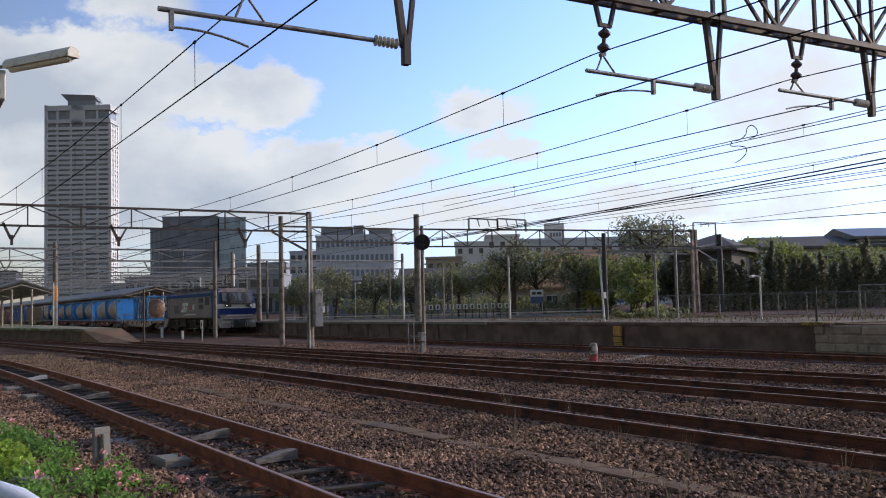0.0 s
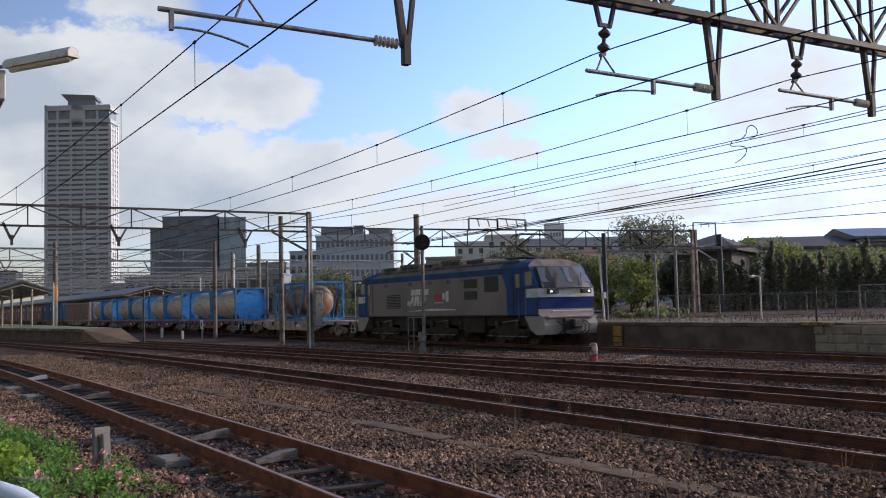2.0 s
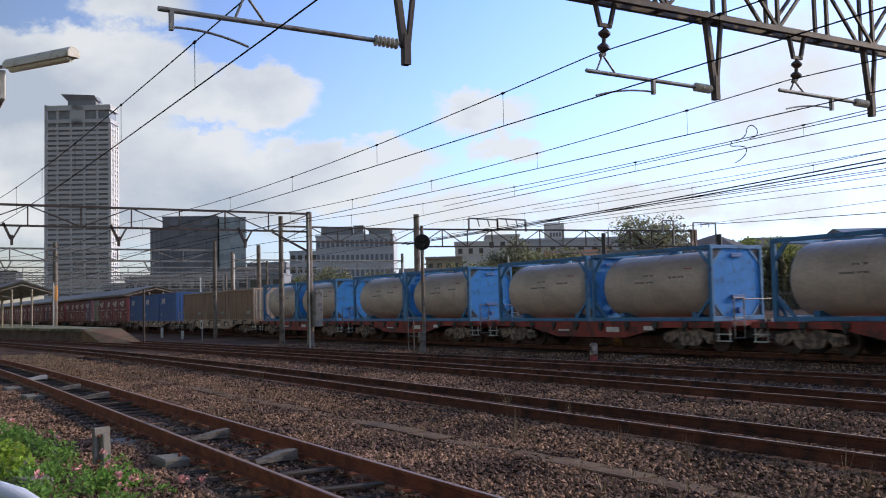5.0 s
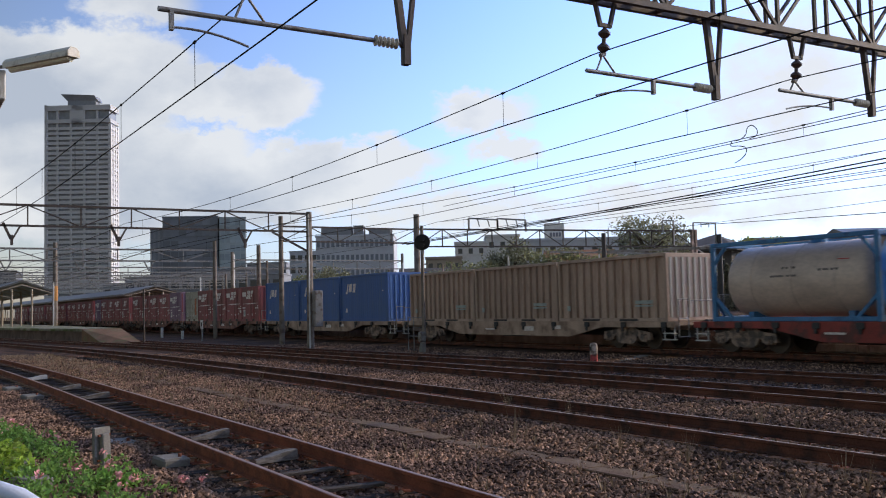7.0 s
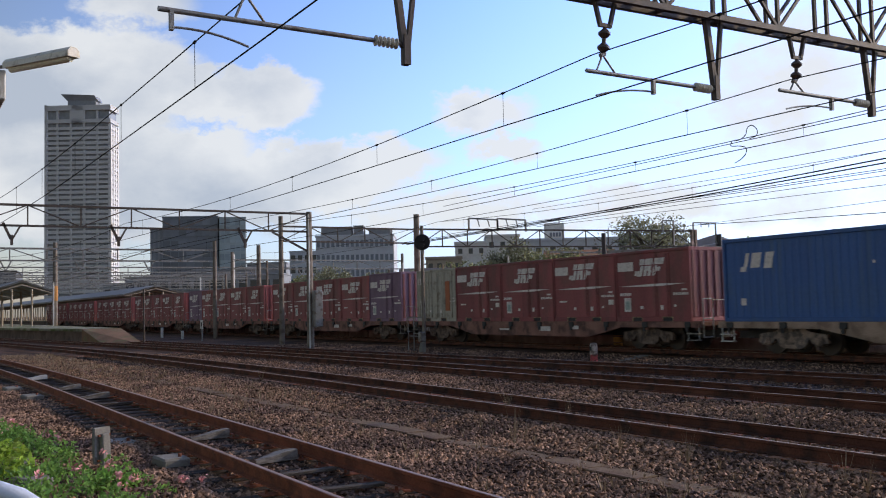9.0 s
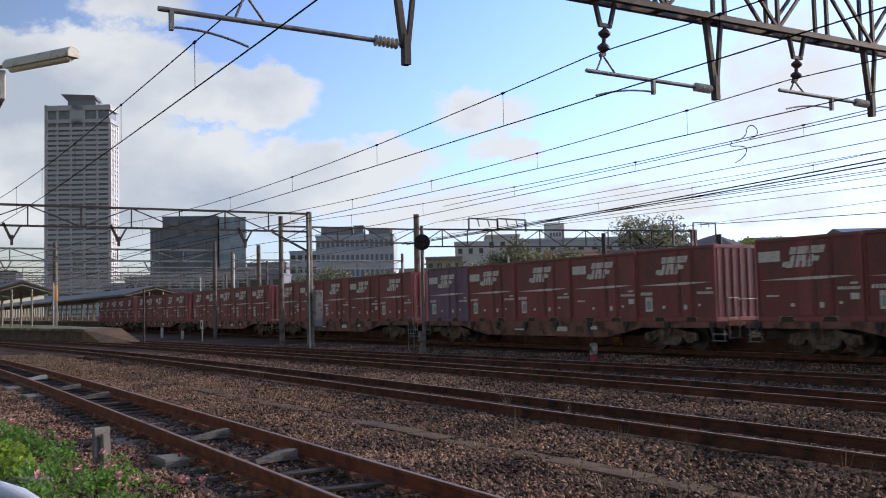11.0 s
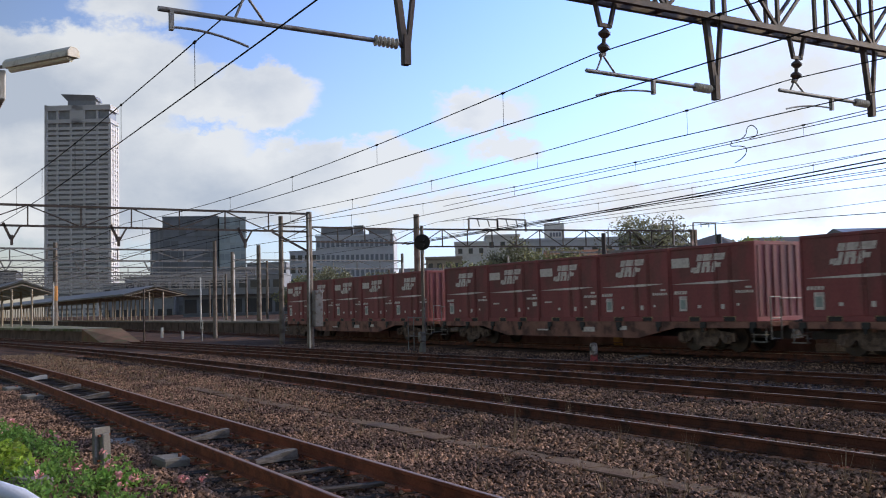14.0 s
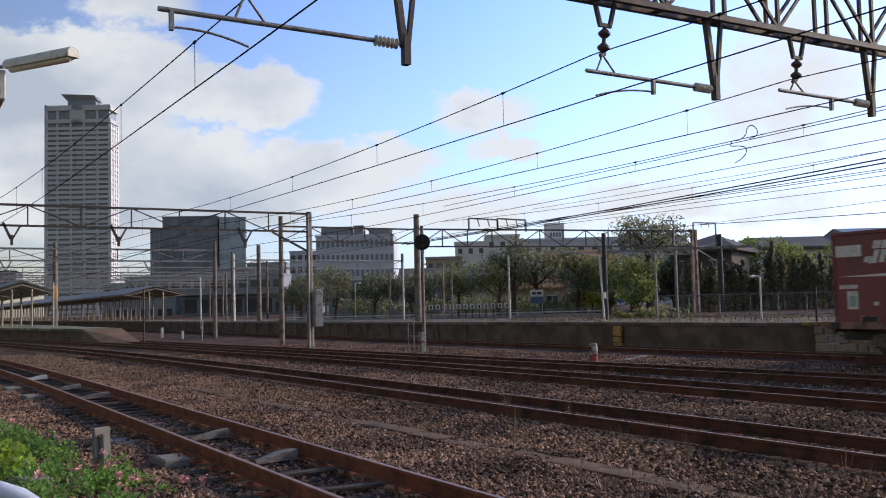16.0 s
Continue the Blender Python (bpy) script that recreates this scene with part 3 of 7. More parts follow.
def build_gantry_near():
    """The portal over the yard close to the viewer, seen from below."""
    x = -11.5
    g = thing("overhead_gantry", "brown steel lattice portal carrying the overhead line brackets", "gantry", "overhead gantries")
    s = Shape()
    for dx in (-0.13, 0.13):
        lattice(s, (x + dx, -2.4, 0), (x + dx, 22.0, 0), 6.52, 8.0, 1.35, 0.10, 0.075)
    for i in range(19):
        y = -2.4 + 24.4 * i / 18
        s.bar((x - 0.13, y, 6.52), (x + 0.13, y, 6.52), 0.06, 0.06)
        s.bar((x - 0.13, y, 8.0), (x + 0.13, y, 8.0), 0.06, 0.06)
    part("beam", s, STEEL_BROWN, g)
    part("column", Shape().tube((x, -2.4, -0.5), (x, -2.4, 8.2), 0.17, 16, 0.14), POLE_CONC, g, smooth=True)
    part("column", Shape().tube((x, 22.0, -0.5), (x, 22.0, 8.2), 0.17, 16, 0.14), POLE_CONC, g, smooth=True)
    hanger(g, x, 6.30, 6.52, 5.06)
    hanger(g, x, 12.36, 6.52, 5.12)
    hanger(g, x, 16.62, 6.52, 5.18)
    bracket(g, x, 6.30, 5.35, 2.88, 4.02, 5.02, 5.72, 3.98, 3.04)
    bracket(g, x, 12.36, 5.30, 9.52, 9.70, 4.93, 5.62, 9.86, 10.92)
    bracket(g, x, 16.62, 5.42, 13.98, 14.15, 5.10, 5.66, 14.40, 15.42)
    for y, zb in ((9.93, 5.62), (14.50, 5.66)):
        part("frame_hook", Shape().bar((x, y - 0.20, 6.50), (x, y - 0.10, 6.10), 0.05, 0.07).bar((x, y + 0.22, 6.50), (x, y + 0.10, 6.10), 0.05, 0.07)
             .bar((x, y - 0.13, 6.10), (x, y + 0.13, 6.10), 0.05, 0.06), STEEL_BROWN, g)
        s = Shape()
        insulator(s, (x, y, 6.08), (x, y - 0.06, zb), 2, 0.10)
        part("suspension_insulator", s, PORCELAIN_BROWN, g, "dark brown disc insulators", True)
    return g


def build_gantry_mid():
    x = -42.0
    g = thing("overhead_gantry", "weathered steel lattice portal between round concrete masts", "gantry", "overhead gantries")
    s = Shape()
    lattice(s, (x, -1.0, 0), (x, 17.6, 0), 5.40, 6.25, 2.07, 0.085, 0.065)
    s.bar((x, 15.7, 5.36), (x, 17.5, 4.45), 0.09, 0.09)
    part("beam", s, STEEL_BROWN, g)
    for y in (-1.0, 17.55):
        part("column", Shape().tube((x, y, -0.4), (x, y, 6.35), 0.17, 16, 0.13), POLE_CONC, g, smooth=True)
    for y in (4.6, 8.8, 14.4):
        hanger(g, x, y, 5.40, 4.6, 0.33)
    part("cabinet", Shape().box(x + 0.2, x + 0.6, 17.55, 17.95, 0.9, 2.6, 0.03), STEEL_GREY, g, "grey equipment cabinet on the mast")
    part("conduit", Shape().tube((x + 0.17, 17.45, -0.3), (x + 0.17, 17.45, 6.2), 0.04, 8), WHITE, g)
    return g


def build_gantry_back():
    """The portal behind: spans the main line and the tracks beyond the platform."""
    g = thing("overhead_gantry", "brown steel truss portal on tall concrete masts behind the main line", "gantry", "overhead gantries")
    A, B, C = Vector((-50, 19.2, 0)), Vector((-50, 27.85, 0)), Vector((-46.5, 47.3, 0))
    s = Shape()
    lattice(s, A, B, 5.55, 6.38, 1.73, 0.085, 0.065)
    lattice(s, B, C, 5.35, 6.40, 1.62, 0.09, 0.07)
    part("beam", s, STEEL_BROWN, g)
    part("column", Shape().tube((-50, 19.2, -0.4), (-50, 19.2, 6.95), 0.15, 16, 0.12), POLE_CONC, g, smooth=True)
    part("column", Shape().tube((-50, 27.85, 0.6), (-50, 27.85, 7.3), 0.21, 16, 0.17), POLE_CONC, g, smooth=True)
    leg = Shape()
    for dy in (-0.22, 0.22):
        leg.bar((-46.5, 47.3 + dy, 0.3), (-46.5, 47.3 + dy * 0.7, 6.5), 0.17, 0.17)
    for i in range(9):
        leg.bar((-46.5, 47.1, 0.6 + 0.65 * i), (-46.5, 47.5, 1.2 + 0.65 * i), 0.07, 0.07).bar((-46.5, 47.5, 0.6 + 0.65 * i), (-46.5, 47.1, 1.2 + 0.65 * i), 0.07, 0.07)
    part("lattice_leg", leg, POLE_RUST, g, "rusty lattice leg")
    part("column", Shape().tube((-46.3, 49.5, 0.3), (-46.3, 49.5, 6.2), 0.20, 14, 0.17), STEEL_DARK, g, smooth=True)
    up = Shape()
    for y0, y1 in ((31.2, 33.1), (33.1, 35.0)):
        a, b = B.lerp(C, (y0 - 27.85) / 19.45), B.lerp(C, (y1 - 27.85) / 19.45)
        up.bar(a + Vector((0, 0, 6.3)), a + Vector((0, 0, 7.1)), 0.09, 0.09).bar(b + Vector((0, 0, 6.3)), b + Vector((0, 0, 7.0)), 0.09, 0.09)
        up.bar(a + Vector((0, 0, 7.1)), b + Vector((0, 0, 7.02)), 0.09, 0.09)
        for k in (0.3, 0.65):
            c = a.lerp(b, k)
            up.bar(c + Vector((0, 0, 7.05)), c + Vector((0, 0.15, 6.6)), 0.05, 0.05)
    for y0, y1, z in ((44.6, 45.4, 7.05), (47.4, 49.3, 6.98)):
        a, b = Vector((-46.6, y0, 0)), Vector((-46.4, y1, 0))
        up.bar(a + Vector((0, 0, 6.3)), a + Vector((0, 0, z)), 0.08, 0.08).bar(b + Vector((0, 0, 5.4)), b + Vector((0, 0, z)), 0.08, 0.08)
        up.bar(a + Vector((0, 0, z)), b + Vector((0, 0, z)), 0.08, 0.08)
        for k in (0.35, 0.7):
            c = a.lerp(b, k)
            up.bar(c + Vector((0, 0, z)), c + Vector((0, 0, z - 0.3)), 0.05, 0.05)
    part("wire_frame", up, STEEL_GREY, g)
    low = Shape().bar((-48.3, 36.5, 5.0), (-46.5, 47.4, 4.85), 0.09, 0.09).bar((-46.5, 46.9, 5.2), (-46.3, 49.4, 5.6), 0.08, 0.08).bar((-46.5, 47.3, 5.3), (-46.3, 49.5, 4.2), 0.08, 0.08)
    part("cross_arm", low, STEEL_GREY, g)
    return g


def build_gantry_far(x, y0, y1, ztop, group="overhead gantries"):
    g = thing("overhead_gantry", "slender grey steel truss portal over the station tracks", "gantry", group)
    s = Shape()
    lattice(s, (x, y0, 0), (x, y1, 0), ztop - 0.8, ztop, 2.4, 0.11, 0.09)
    for y in np.arange(y0 + 2, y1 - 1, 4.6):
        s.bar((x, y - 0.35, ztop - 0.8), (x, y, ztop - 1.5), 0.08, 0.08).bar((x, y + 0.35, ztop - 0.8), (x, y, ztop - 1.5), 0.08, 0.08)
    part("beam", s, STEEL_GREY, g)
    for y in (y0, y1):
        part("column", Shape().tube((x, y, -0.4), (x, y, ztop + 0.7), 0.16, 12, 0.13), POLE_CONC, g, smooth=True)
    return g


build_gantry_near()
build_gantry_mid()
build_gantry_back()
build_gantry_far(-68.0, 0.5, 23.0 - 2.0, 6.2)
build_gantry_far(-82.0, 26.9, 44.0, 6.3)
build_gantry_far(-112.0, 5.0, 40.0, 6.5)
build_gantry_far(-145.0, 2.0, 46.0, 6.7)
build_gantry_far(-98.0, 2.0, 36.0, 6.4)
build_gantry_far(-128.0, 2.0, 44.0, 6.6)
build_gantry_far(-165.0, 2.0, 50.0, 6.8)


# ---- wires ----
def catenary(label, fn, x_sup, z_c, z_sup, z_sag, r=0.011, x_end=40.0):
    """Contact wire with a sagging messenger between supports, and droppers."""
    w = thing("overhead_wire", label, "overhead wire", "overhead wires")
    stops = sorted(x_sup)
    high = z_sup if callable(z_sup) else (lambda x: z_sup)
    low = z_c if callable(z_c) else (lambda x: z_c)
    sag = z_sag
    c, m = [], []
    drops = Shape()
    for a, b in zip(stops, stops[1:]):
        n = 12
        for i in range(n + (b == stops[-1])):
            u = i / n
            x = a + (b - a) * u
            y = fn(x)
            zm = high(a) + (high(b) - high(a)) * u - sag * 4 * u * (1 - u)
            c.append((x, y, low(x)))
            m.append((x, y, zm))
        k = max(2, round((b - a) / 5.2))
        for i in range(k):
            u = (i + 0.5) / k
            x = a + (b - a) * u
            zm = high(a) + (high(b) - high(a)) * u - sag * 4 * u * (1 - u)
            drops.tube((x, fn(x), low(x)), (x, fn(x), zm), 0.005, 4).tube((x - 0.03, fn(x), zm), (x + 0.03, fn(x), zm), 0.024, 6)
    part("contact_wire", Shape().path(c, r, 5), WIRE, w)
    part("messenger_wire", Shape().path(m, r * 0.95, 5), WIRE, w)
    tagged(part("dropper", drops, WIRE, w), kind="stuff")
    return w


SUP = [-165, -128, -98, -68, -42, -11.5, 20, 50]
catenary("black contact and messenger wire over the siding", lambda x: track_1(x) - 0.06, SUP, lambda x: 5.04 + 0.0036 * min(40, max(0, -11.5 - x)), lambda x: 5.74 + 0.0135 * min(30.5, max(0, -11.5 - x)), 0.06)
catenary("black contact and messenger wire over the yard track", lambda x: track_2(x), SUP, 4.91, 5.60, 0.30)
catenary("black contact and messenger wire over the through track", lambda x: track_3(x), SUP, 5.08, 5.66, 0.26)
TURNOUT_WIRE = catenary("black contact and messenger wire over the turnout track", lambda x: track_4(x), SUP, lambda x: 5.39 + 0.024 * max(-22.0, min(0.0, x + 10.5)), 5.65, 0.30)
catenary("black contact and messenger wire over the main line", lambda x: TRACK_Y + 0.2, SUP, 5.25, 6.05, 0.4)


def feeder(label, p, q, sag, r):
    p, q = Vector(p), Vector(q)
    pts = []
    for i in range(25):
        u = i / 24
        pts.append(p.lerp(q, u) - Vector((0, 0, sag * 4 * u * (1 - u))))
    tagged(part("feeder_cable", Shape().path(pts, r, 5), WIRE), label, "cable", "feeder cables")

# ---- the goods train ----
SPEED = 20.95
KEYED = []                                           # (thing, place at the clip's start, height over the rails)


def ride(ob, x, z=0.0):
    KEYED.append((ob, x, z))
    ob.matrix_world = pose(x, TRACK_Y, z)
    return ob


CAR_RED = material("container_red", (0.285, 0.074, 0.078), 0.6, 0, 0.22, 0.7, 30, 0.08, (0.20, 0.072, 0.068), 0.4, stretch=(1, 1, 0.35), spread=0.16)
CAR_VIOLET = material("container_violet", (0.21, 0.125, 0.19), 0.6, 0, 0.2, 0.7, 30, 0.08, (0.16, 0.09, 0.14), 0.3, stretch=(1, 1, 0.35))
CAR_PALE = material("container_pale", (0.44, 0.41, 0.34), 0.6, 0, 0.2, 1.5, 30, 0.08, (0.28, 0.24, 0.19), 0.3)
CAR_ORANGE = material("container_orange", (0.42, 0.13, 0.05), 0.6, 0, 0.2, 2, 30, 0.08)
END_RIB = material("end_rib", (0.21, 0.062, 0.07), 0.6, 0, 0.25, 2.5, 30, 0.1, (0.2, 0.06, 0.065), 0.5)
CAR_BLUE = material("container_blue", (0.045, 0.125, 0.36), 0.55, 0, 0.18, 0.8, 30, 0.06, (0.06, 0.13, 0.28), 0.35, stretch=(1, 1, 0.3), spread=0.08)
BLUE_PALE = material("pale_blue_rib", (0.085, 0.19, 0.44), 0.55, 0, 0.15, 2, 30, 0.05)
CAR_GREY = material("container_grey", (0.50, 0.37, 0.29), 0.75, 0, 0.2, 1.1, 30, 0.1, (0.37, 0.265, 0.205), 0.4, stretch=(1, 1, 0.22), spread=0.10)
GREY_END = material("pale_slat", (0.46, 0.44, 0.38), 0.7, 0, 0.2, 2, 30, 0.1)
FRAME_BLUE = material("frame_blue", (0.045, 0.20, 0.42), 0.5, 0, 0.2, 2, 30, 0.05, (0.03, 0.12, 0.27), 0.3)
PANEL_BLUE = material("panel_blue", (0.03, 0.25, 0.66), 0.75, 0, 0.15, 2, 30, 0.05, (0.03, 0.17, 0.42), 0.25)
TANK_GREY = material("tank_grey", (0.62, 0.50, 0.41), 0.45, 0.0, 0.14, 0.7, 12, 0.03, (0.50, 0.40, 0.33), 0.35, stretch=(0.5, 1, 1), spread=0.08)
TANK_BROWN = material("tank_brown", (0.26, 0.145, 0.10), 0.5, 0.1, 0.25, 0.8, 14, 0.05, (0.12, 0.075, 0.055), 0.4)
# lighter copy of the brown tank: sunlight put into the end's colour
TANK_BROWN_LIT = material("tank_end_tan", (0.52, 0.34, 0.17), 0.5, 0.1, 0.2, 1.2, 20, 0.05, (0.36, 0.22, 0.11), 0.3)
SILL_RUST = material("sill_rust", (0.29, 0.155, 0.125), 0.8, 0.0, 0.3, 1.5, 30, 0.15, (0.14, 0.085, 0.075), 0.4, spread=0.15)
SILL_GREY = material("sill_grey", (0.42, 0.30, 0.225), 0.75, 0.05, 0.3, 1.5, 30, 0.15, (0.26, 0.175, 0.13), 0.4, spread=0.1)
SILL_RED = material("sill_red", (0.29, 0.05, 0.04), 0.65, 0.1, 0.3, 1.5, 30, 0.1, (0.11, 0.04, 0.035), 0.4)
LOCO_IRON = material("loco_iron", (0.062, 0.046, 0.038), 0.8, 0.1, 0.35, 3, 30, 0.3, (0.06, 0.05, 0.045), 0.5)
PLACARD_GREY = material("placard_grey", (0.36, 0.42, 0.40), 0.7, 0, 0.3, 6, 40, 0.02)
STENCIL = material("grey_stencil", (0.21, 0.18, 0.16), 0.7, 0, 0.3, 6, 40, 0.02)
YELLOW_WORN = material("worn_yellow", (0.40, 0.30, 0.16), 0.7, 0, 0.4, 5, 40, 0.05, (0.2, 0.09, 0.08), 0.5)
BOGIE = material("bogie_iron", (0.20, 0.145, 0.115), 0.85, 0.0, 0.35, 3, 30, 0.3, (0.10, 0.075, 0.065), 0.5)
BOGIE_PALE = material("bogie_pale", (0.34, 0.25, 0.20), 0.85, 0.0, 0.35, 3, 30, 0.3, (0.13, 0.11, 0.1), 0.5)


def quad(s, x0, x1, z0, z1, y, lean=0.0, d=0.006):
    """A thin painted or riveted patch on the near side, leaning like italic type."""
    return s.prism([(x0, z0), (x1, z0), (x1 + lean, z1), (x0 + lean, z1)], y - d, y)


def mark_swash(s, x, z, w, h, y):
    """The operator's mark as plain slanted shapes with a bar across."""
    k = 0.30 * h
    cut, lift = 0.58, 0.64

    def slab(x0, x1, z0, z1):
        s.prism([(x + x0 * w + k * z0, z + z0 * h), (x + x1 * w + k * z0, z + z0 * h), (x + x1 * w + k * z1, z + z1 * h), (x + x0 * w + k * z1, z + z1 * h)], y - 0.006, y)

    slab(0.00, 0.16, 0.04, 0.30)
    slab(0.10, 0.27, -0.02, 0.16)
    slab(0.18, 0.29, 0.00, cut)
    slab(0.34, 0.45, 0.00, cut)
    slab(0.50, 0.61, 0.00, 0.34)
    slab(0.45, 0.58, 0.30, cut)
    slab(0.66, 0.78, 0.00, cut)
    slab(0.78, 0.92, 0.26, 0.50)
    slab(0.12, 0.29, lift, 1.0)
    slab(0.32, 0.60, lift, 1.0)
    slab(0.63, 1.00, lift, 1.0)
    return s


def bogie(parent, x, mat, base=1.9, r=0.43):
    s = Shape()
    for y in (-1.03, 1.03):
        s.prism([(x - base / 2 - 0.30, 0.36), (x - base / 2 - 0.26, 0.62), (x - 0.62, 0.70), (x - 0.40, 0.82), (x + 0.40, 0.82), (x + 0.62, 0.70), (x + base / 2 + 0.26, 0.62), (x + base / 2 + 0.30, 0.36),
                 (x + base / 2 - 0.22, 0.34), (x + base / 2 - 0.36, 0.50), (x + 0.50, 0.30), (x + 0.34, 0.20), (x - 0.34, 0.20), (x - 0.50, 0.30), (x - base / 2 + 0.36, 0.50), (x - base / 2 + 0.22, 0.34)], y - 0.07, y + 0.07)
        for sx in (-1, 1):
            s.box(x + sx * base / 2 - 0.15, x + sx * base / 2 + 0.15, y - 0.13, y + 0.13, 0.28, 0.56, 0.03)
            s.tube((x + sx * base / 2, y - 0.18, 0.43), (x + sx * base / 2, y, 0.43), 0.10, 12)
        for dx in (-0.20, 0, 0.20):
            s.tube((x + dx, y - 0.02, 0.34), (x + dx, y - 0.02, 0.72), 0.075, 8)
    s.box(x - 0.25, x + 0.25, -1.0, 1.0, 0.55, 0.86, 0.03)
    b = part("bogie", s, mat, parent)
    w = Shape().lathe([(-0.06, r - 0.09), (-0.055, r), (0.045, r), (0.05, r + 0.028), (0.075, r + 0.028), (0.08, r - 0.06), (0.02, r - 0.08), (0.02, 0.12), (0.08, 0.11)], (0, 0, 0), (0, 1, 0), 20)
    first = None
    for sx in (-1, 1):
        for y, t in ((-0.60, 0), (0.60, 180)):
            m = pose(x + sx * base / 2, y, r, 0, 0, t)
            if first is None:
                first = part("wheel", w, STEEL_BROWN, b, smooth=True)
                first.matrix_basis = m
            else:
                again(first, b, m)
        part("axle", Shape().tube((x + sx * base / 2, -1, r), (x + sx * base / 2, 1, r), 0.07, 8), STEEL_DARK, b)


def wagon(name, label, length, sill, mat_bogie, bogie_x):
    """A flat container wagon; its base is on the rails at its middle."""
    w = thing(name, label, "freight wagon", "wagons of the goods train")
    h = length / 2 - 0.42
    bx = bogie_x
    low = [(bx - 1.15, 0.79), (bx - 3.0, 0.42), (-bx + 3.0, 0.42), (-bx + 1.15, 0.79)]
    for y0, y1 in ((-1.30, -1.16), (1.16, 1.30)):
        part("side_sill", Shape().prism([(-h, 1.0), (h, 1.0), (h, 0.80)] + low + [(-h, 0.80)], y0, y1), sill, w)
    deck = Shape().box(-h, h, -1.16, 1.16, 0.86, 0.985)
    for i in range(9):
        x = -h + 0.3 + (2 * h - 0.6) * i / 8
        deck.box(x - 0.06, x + 0.06, -1.14, 1.14, 0.70, 0.9)
    part("deck", deck, sill, w)
    part("centre_beam", Shape().box(-h - 0.05, h + 0.05, -0.25, 0.25, 0.45, 0.86), STEEL_DARK, w)
    clips = Shape()
    for i in range(10):
        x = -h + 0.5 + (2 * h - 1.0) * i / 9
        for y in (-1.36, 1.30):
            clips.box(x - 0.13, x + 0.13, y, y + 0.06, 0.80, 0.98, 0.015).box(x - 0.05, x + 0.05, y - 0.02, y + 0.02, 0.66, 0.82)
    tagged(part("lashing_gear", clips, STEEL_DARK, w), kind="stuff")
    part("brake_box", Shape().box(-1.2, -0.2, -0.9, -0.3, 0.35, 0.75, 0.05), STEEL_DARK, w)
    part("air_tank", Shape().tube((0.5, -0.6, 0.55), (1.6, -0.6, 0.55), 0.17, 12), STEEL_DARK, w)
    part("brake_valve", Shape().box(1.8, 2.1, -1.1, -0.8, 0.45, 0.75, 0.02), STEEL_DARK, w)
    for sx in (-1, 1):
        bogie(w, sx * bx, mat_bogie)
        part("coupler", Shape().box(min(sx * h, sx * (h + 0.42)), max(sx * h, sx * (h + 0.42)), -0.11, 0.11, 0.74, 1.0, 0.03).box(min(sx * (h + 0.2), sx * (h + 0.41)), max(sx * (h + 0.2), sx * (h + 0.41)), -0.19, 0.19, 0.70, 1.04, 0.05), STEEL_DARK, w)
        for y in (-1.22, 1.22):
            xx = sx * (h - 0.08)
            st = Shape()
            for dx in (-0.24, 0.24):
                st.bar((xx - sx * 0.25 + dx, y, 0.82), (xx - sx * 0.25 + dx, y, 0.36), 0.03, 0.03)
            for z in (0.38, 0.60):
                st.box(xx - sx * 0.25 - 0.26, xx - sx * 0.25 + 0.26, y - 0.09, y + 0.09, z - 0.015, z + 0.015)
            part("step", st, WHITE if sill is not SILL_RUST else STEEL_GREY, w)
    rail = Shape()
    for y in (-1.2, -0.75):
        rail.tube((h + 0.10, y, 0.45), (h + 0.10, y, 1.75), 0.022, 6)
    for z in (0.48, 1.1, 1.75):
        rail.tube((h + 0.10, -1.2, z), (h + 0.10, -0.75, z), 0.020, 6)
    rail.tube((h + 0.10, -0.75, 1.7), (h + 0.10, 0.75, 1.7), 0.02, 6)
    part("brake_stand", rail, STEEL_GREY, w)
    plate = Shape()
    quad(plate, 1.0, 1.7, 0.62, 0.80, -1.301)
    quad(plate, -1.9, -1.2, 0.64, 0.70, -1.301)
    quad(plate, 3.0, 3.5, 0.70, 0.84, -1.301)
    part("painted_marking", plate, MARK_WHITE, w)
    return w


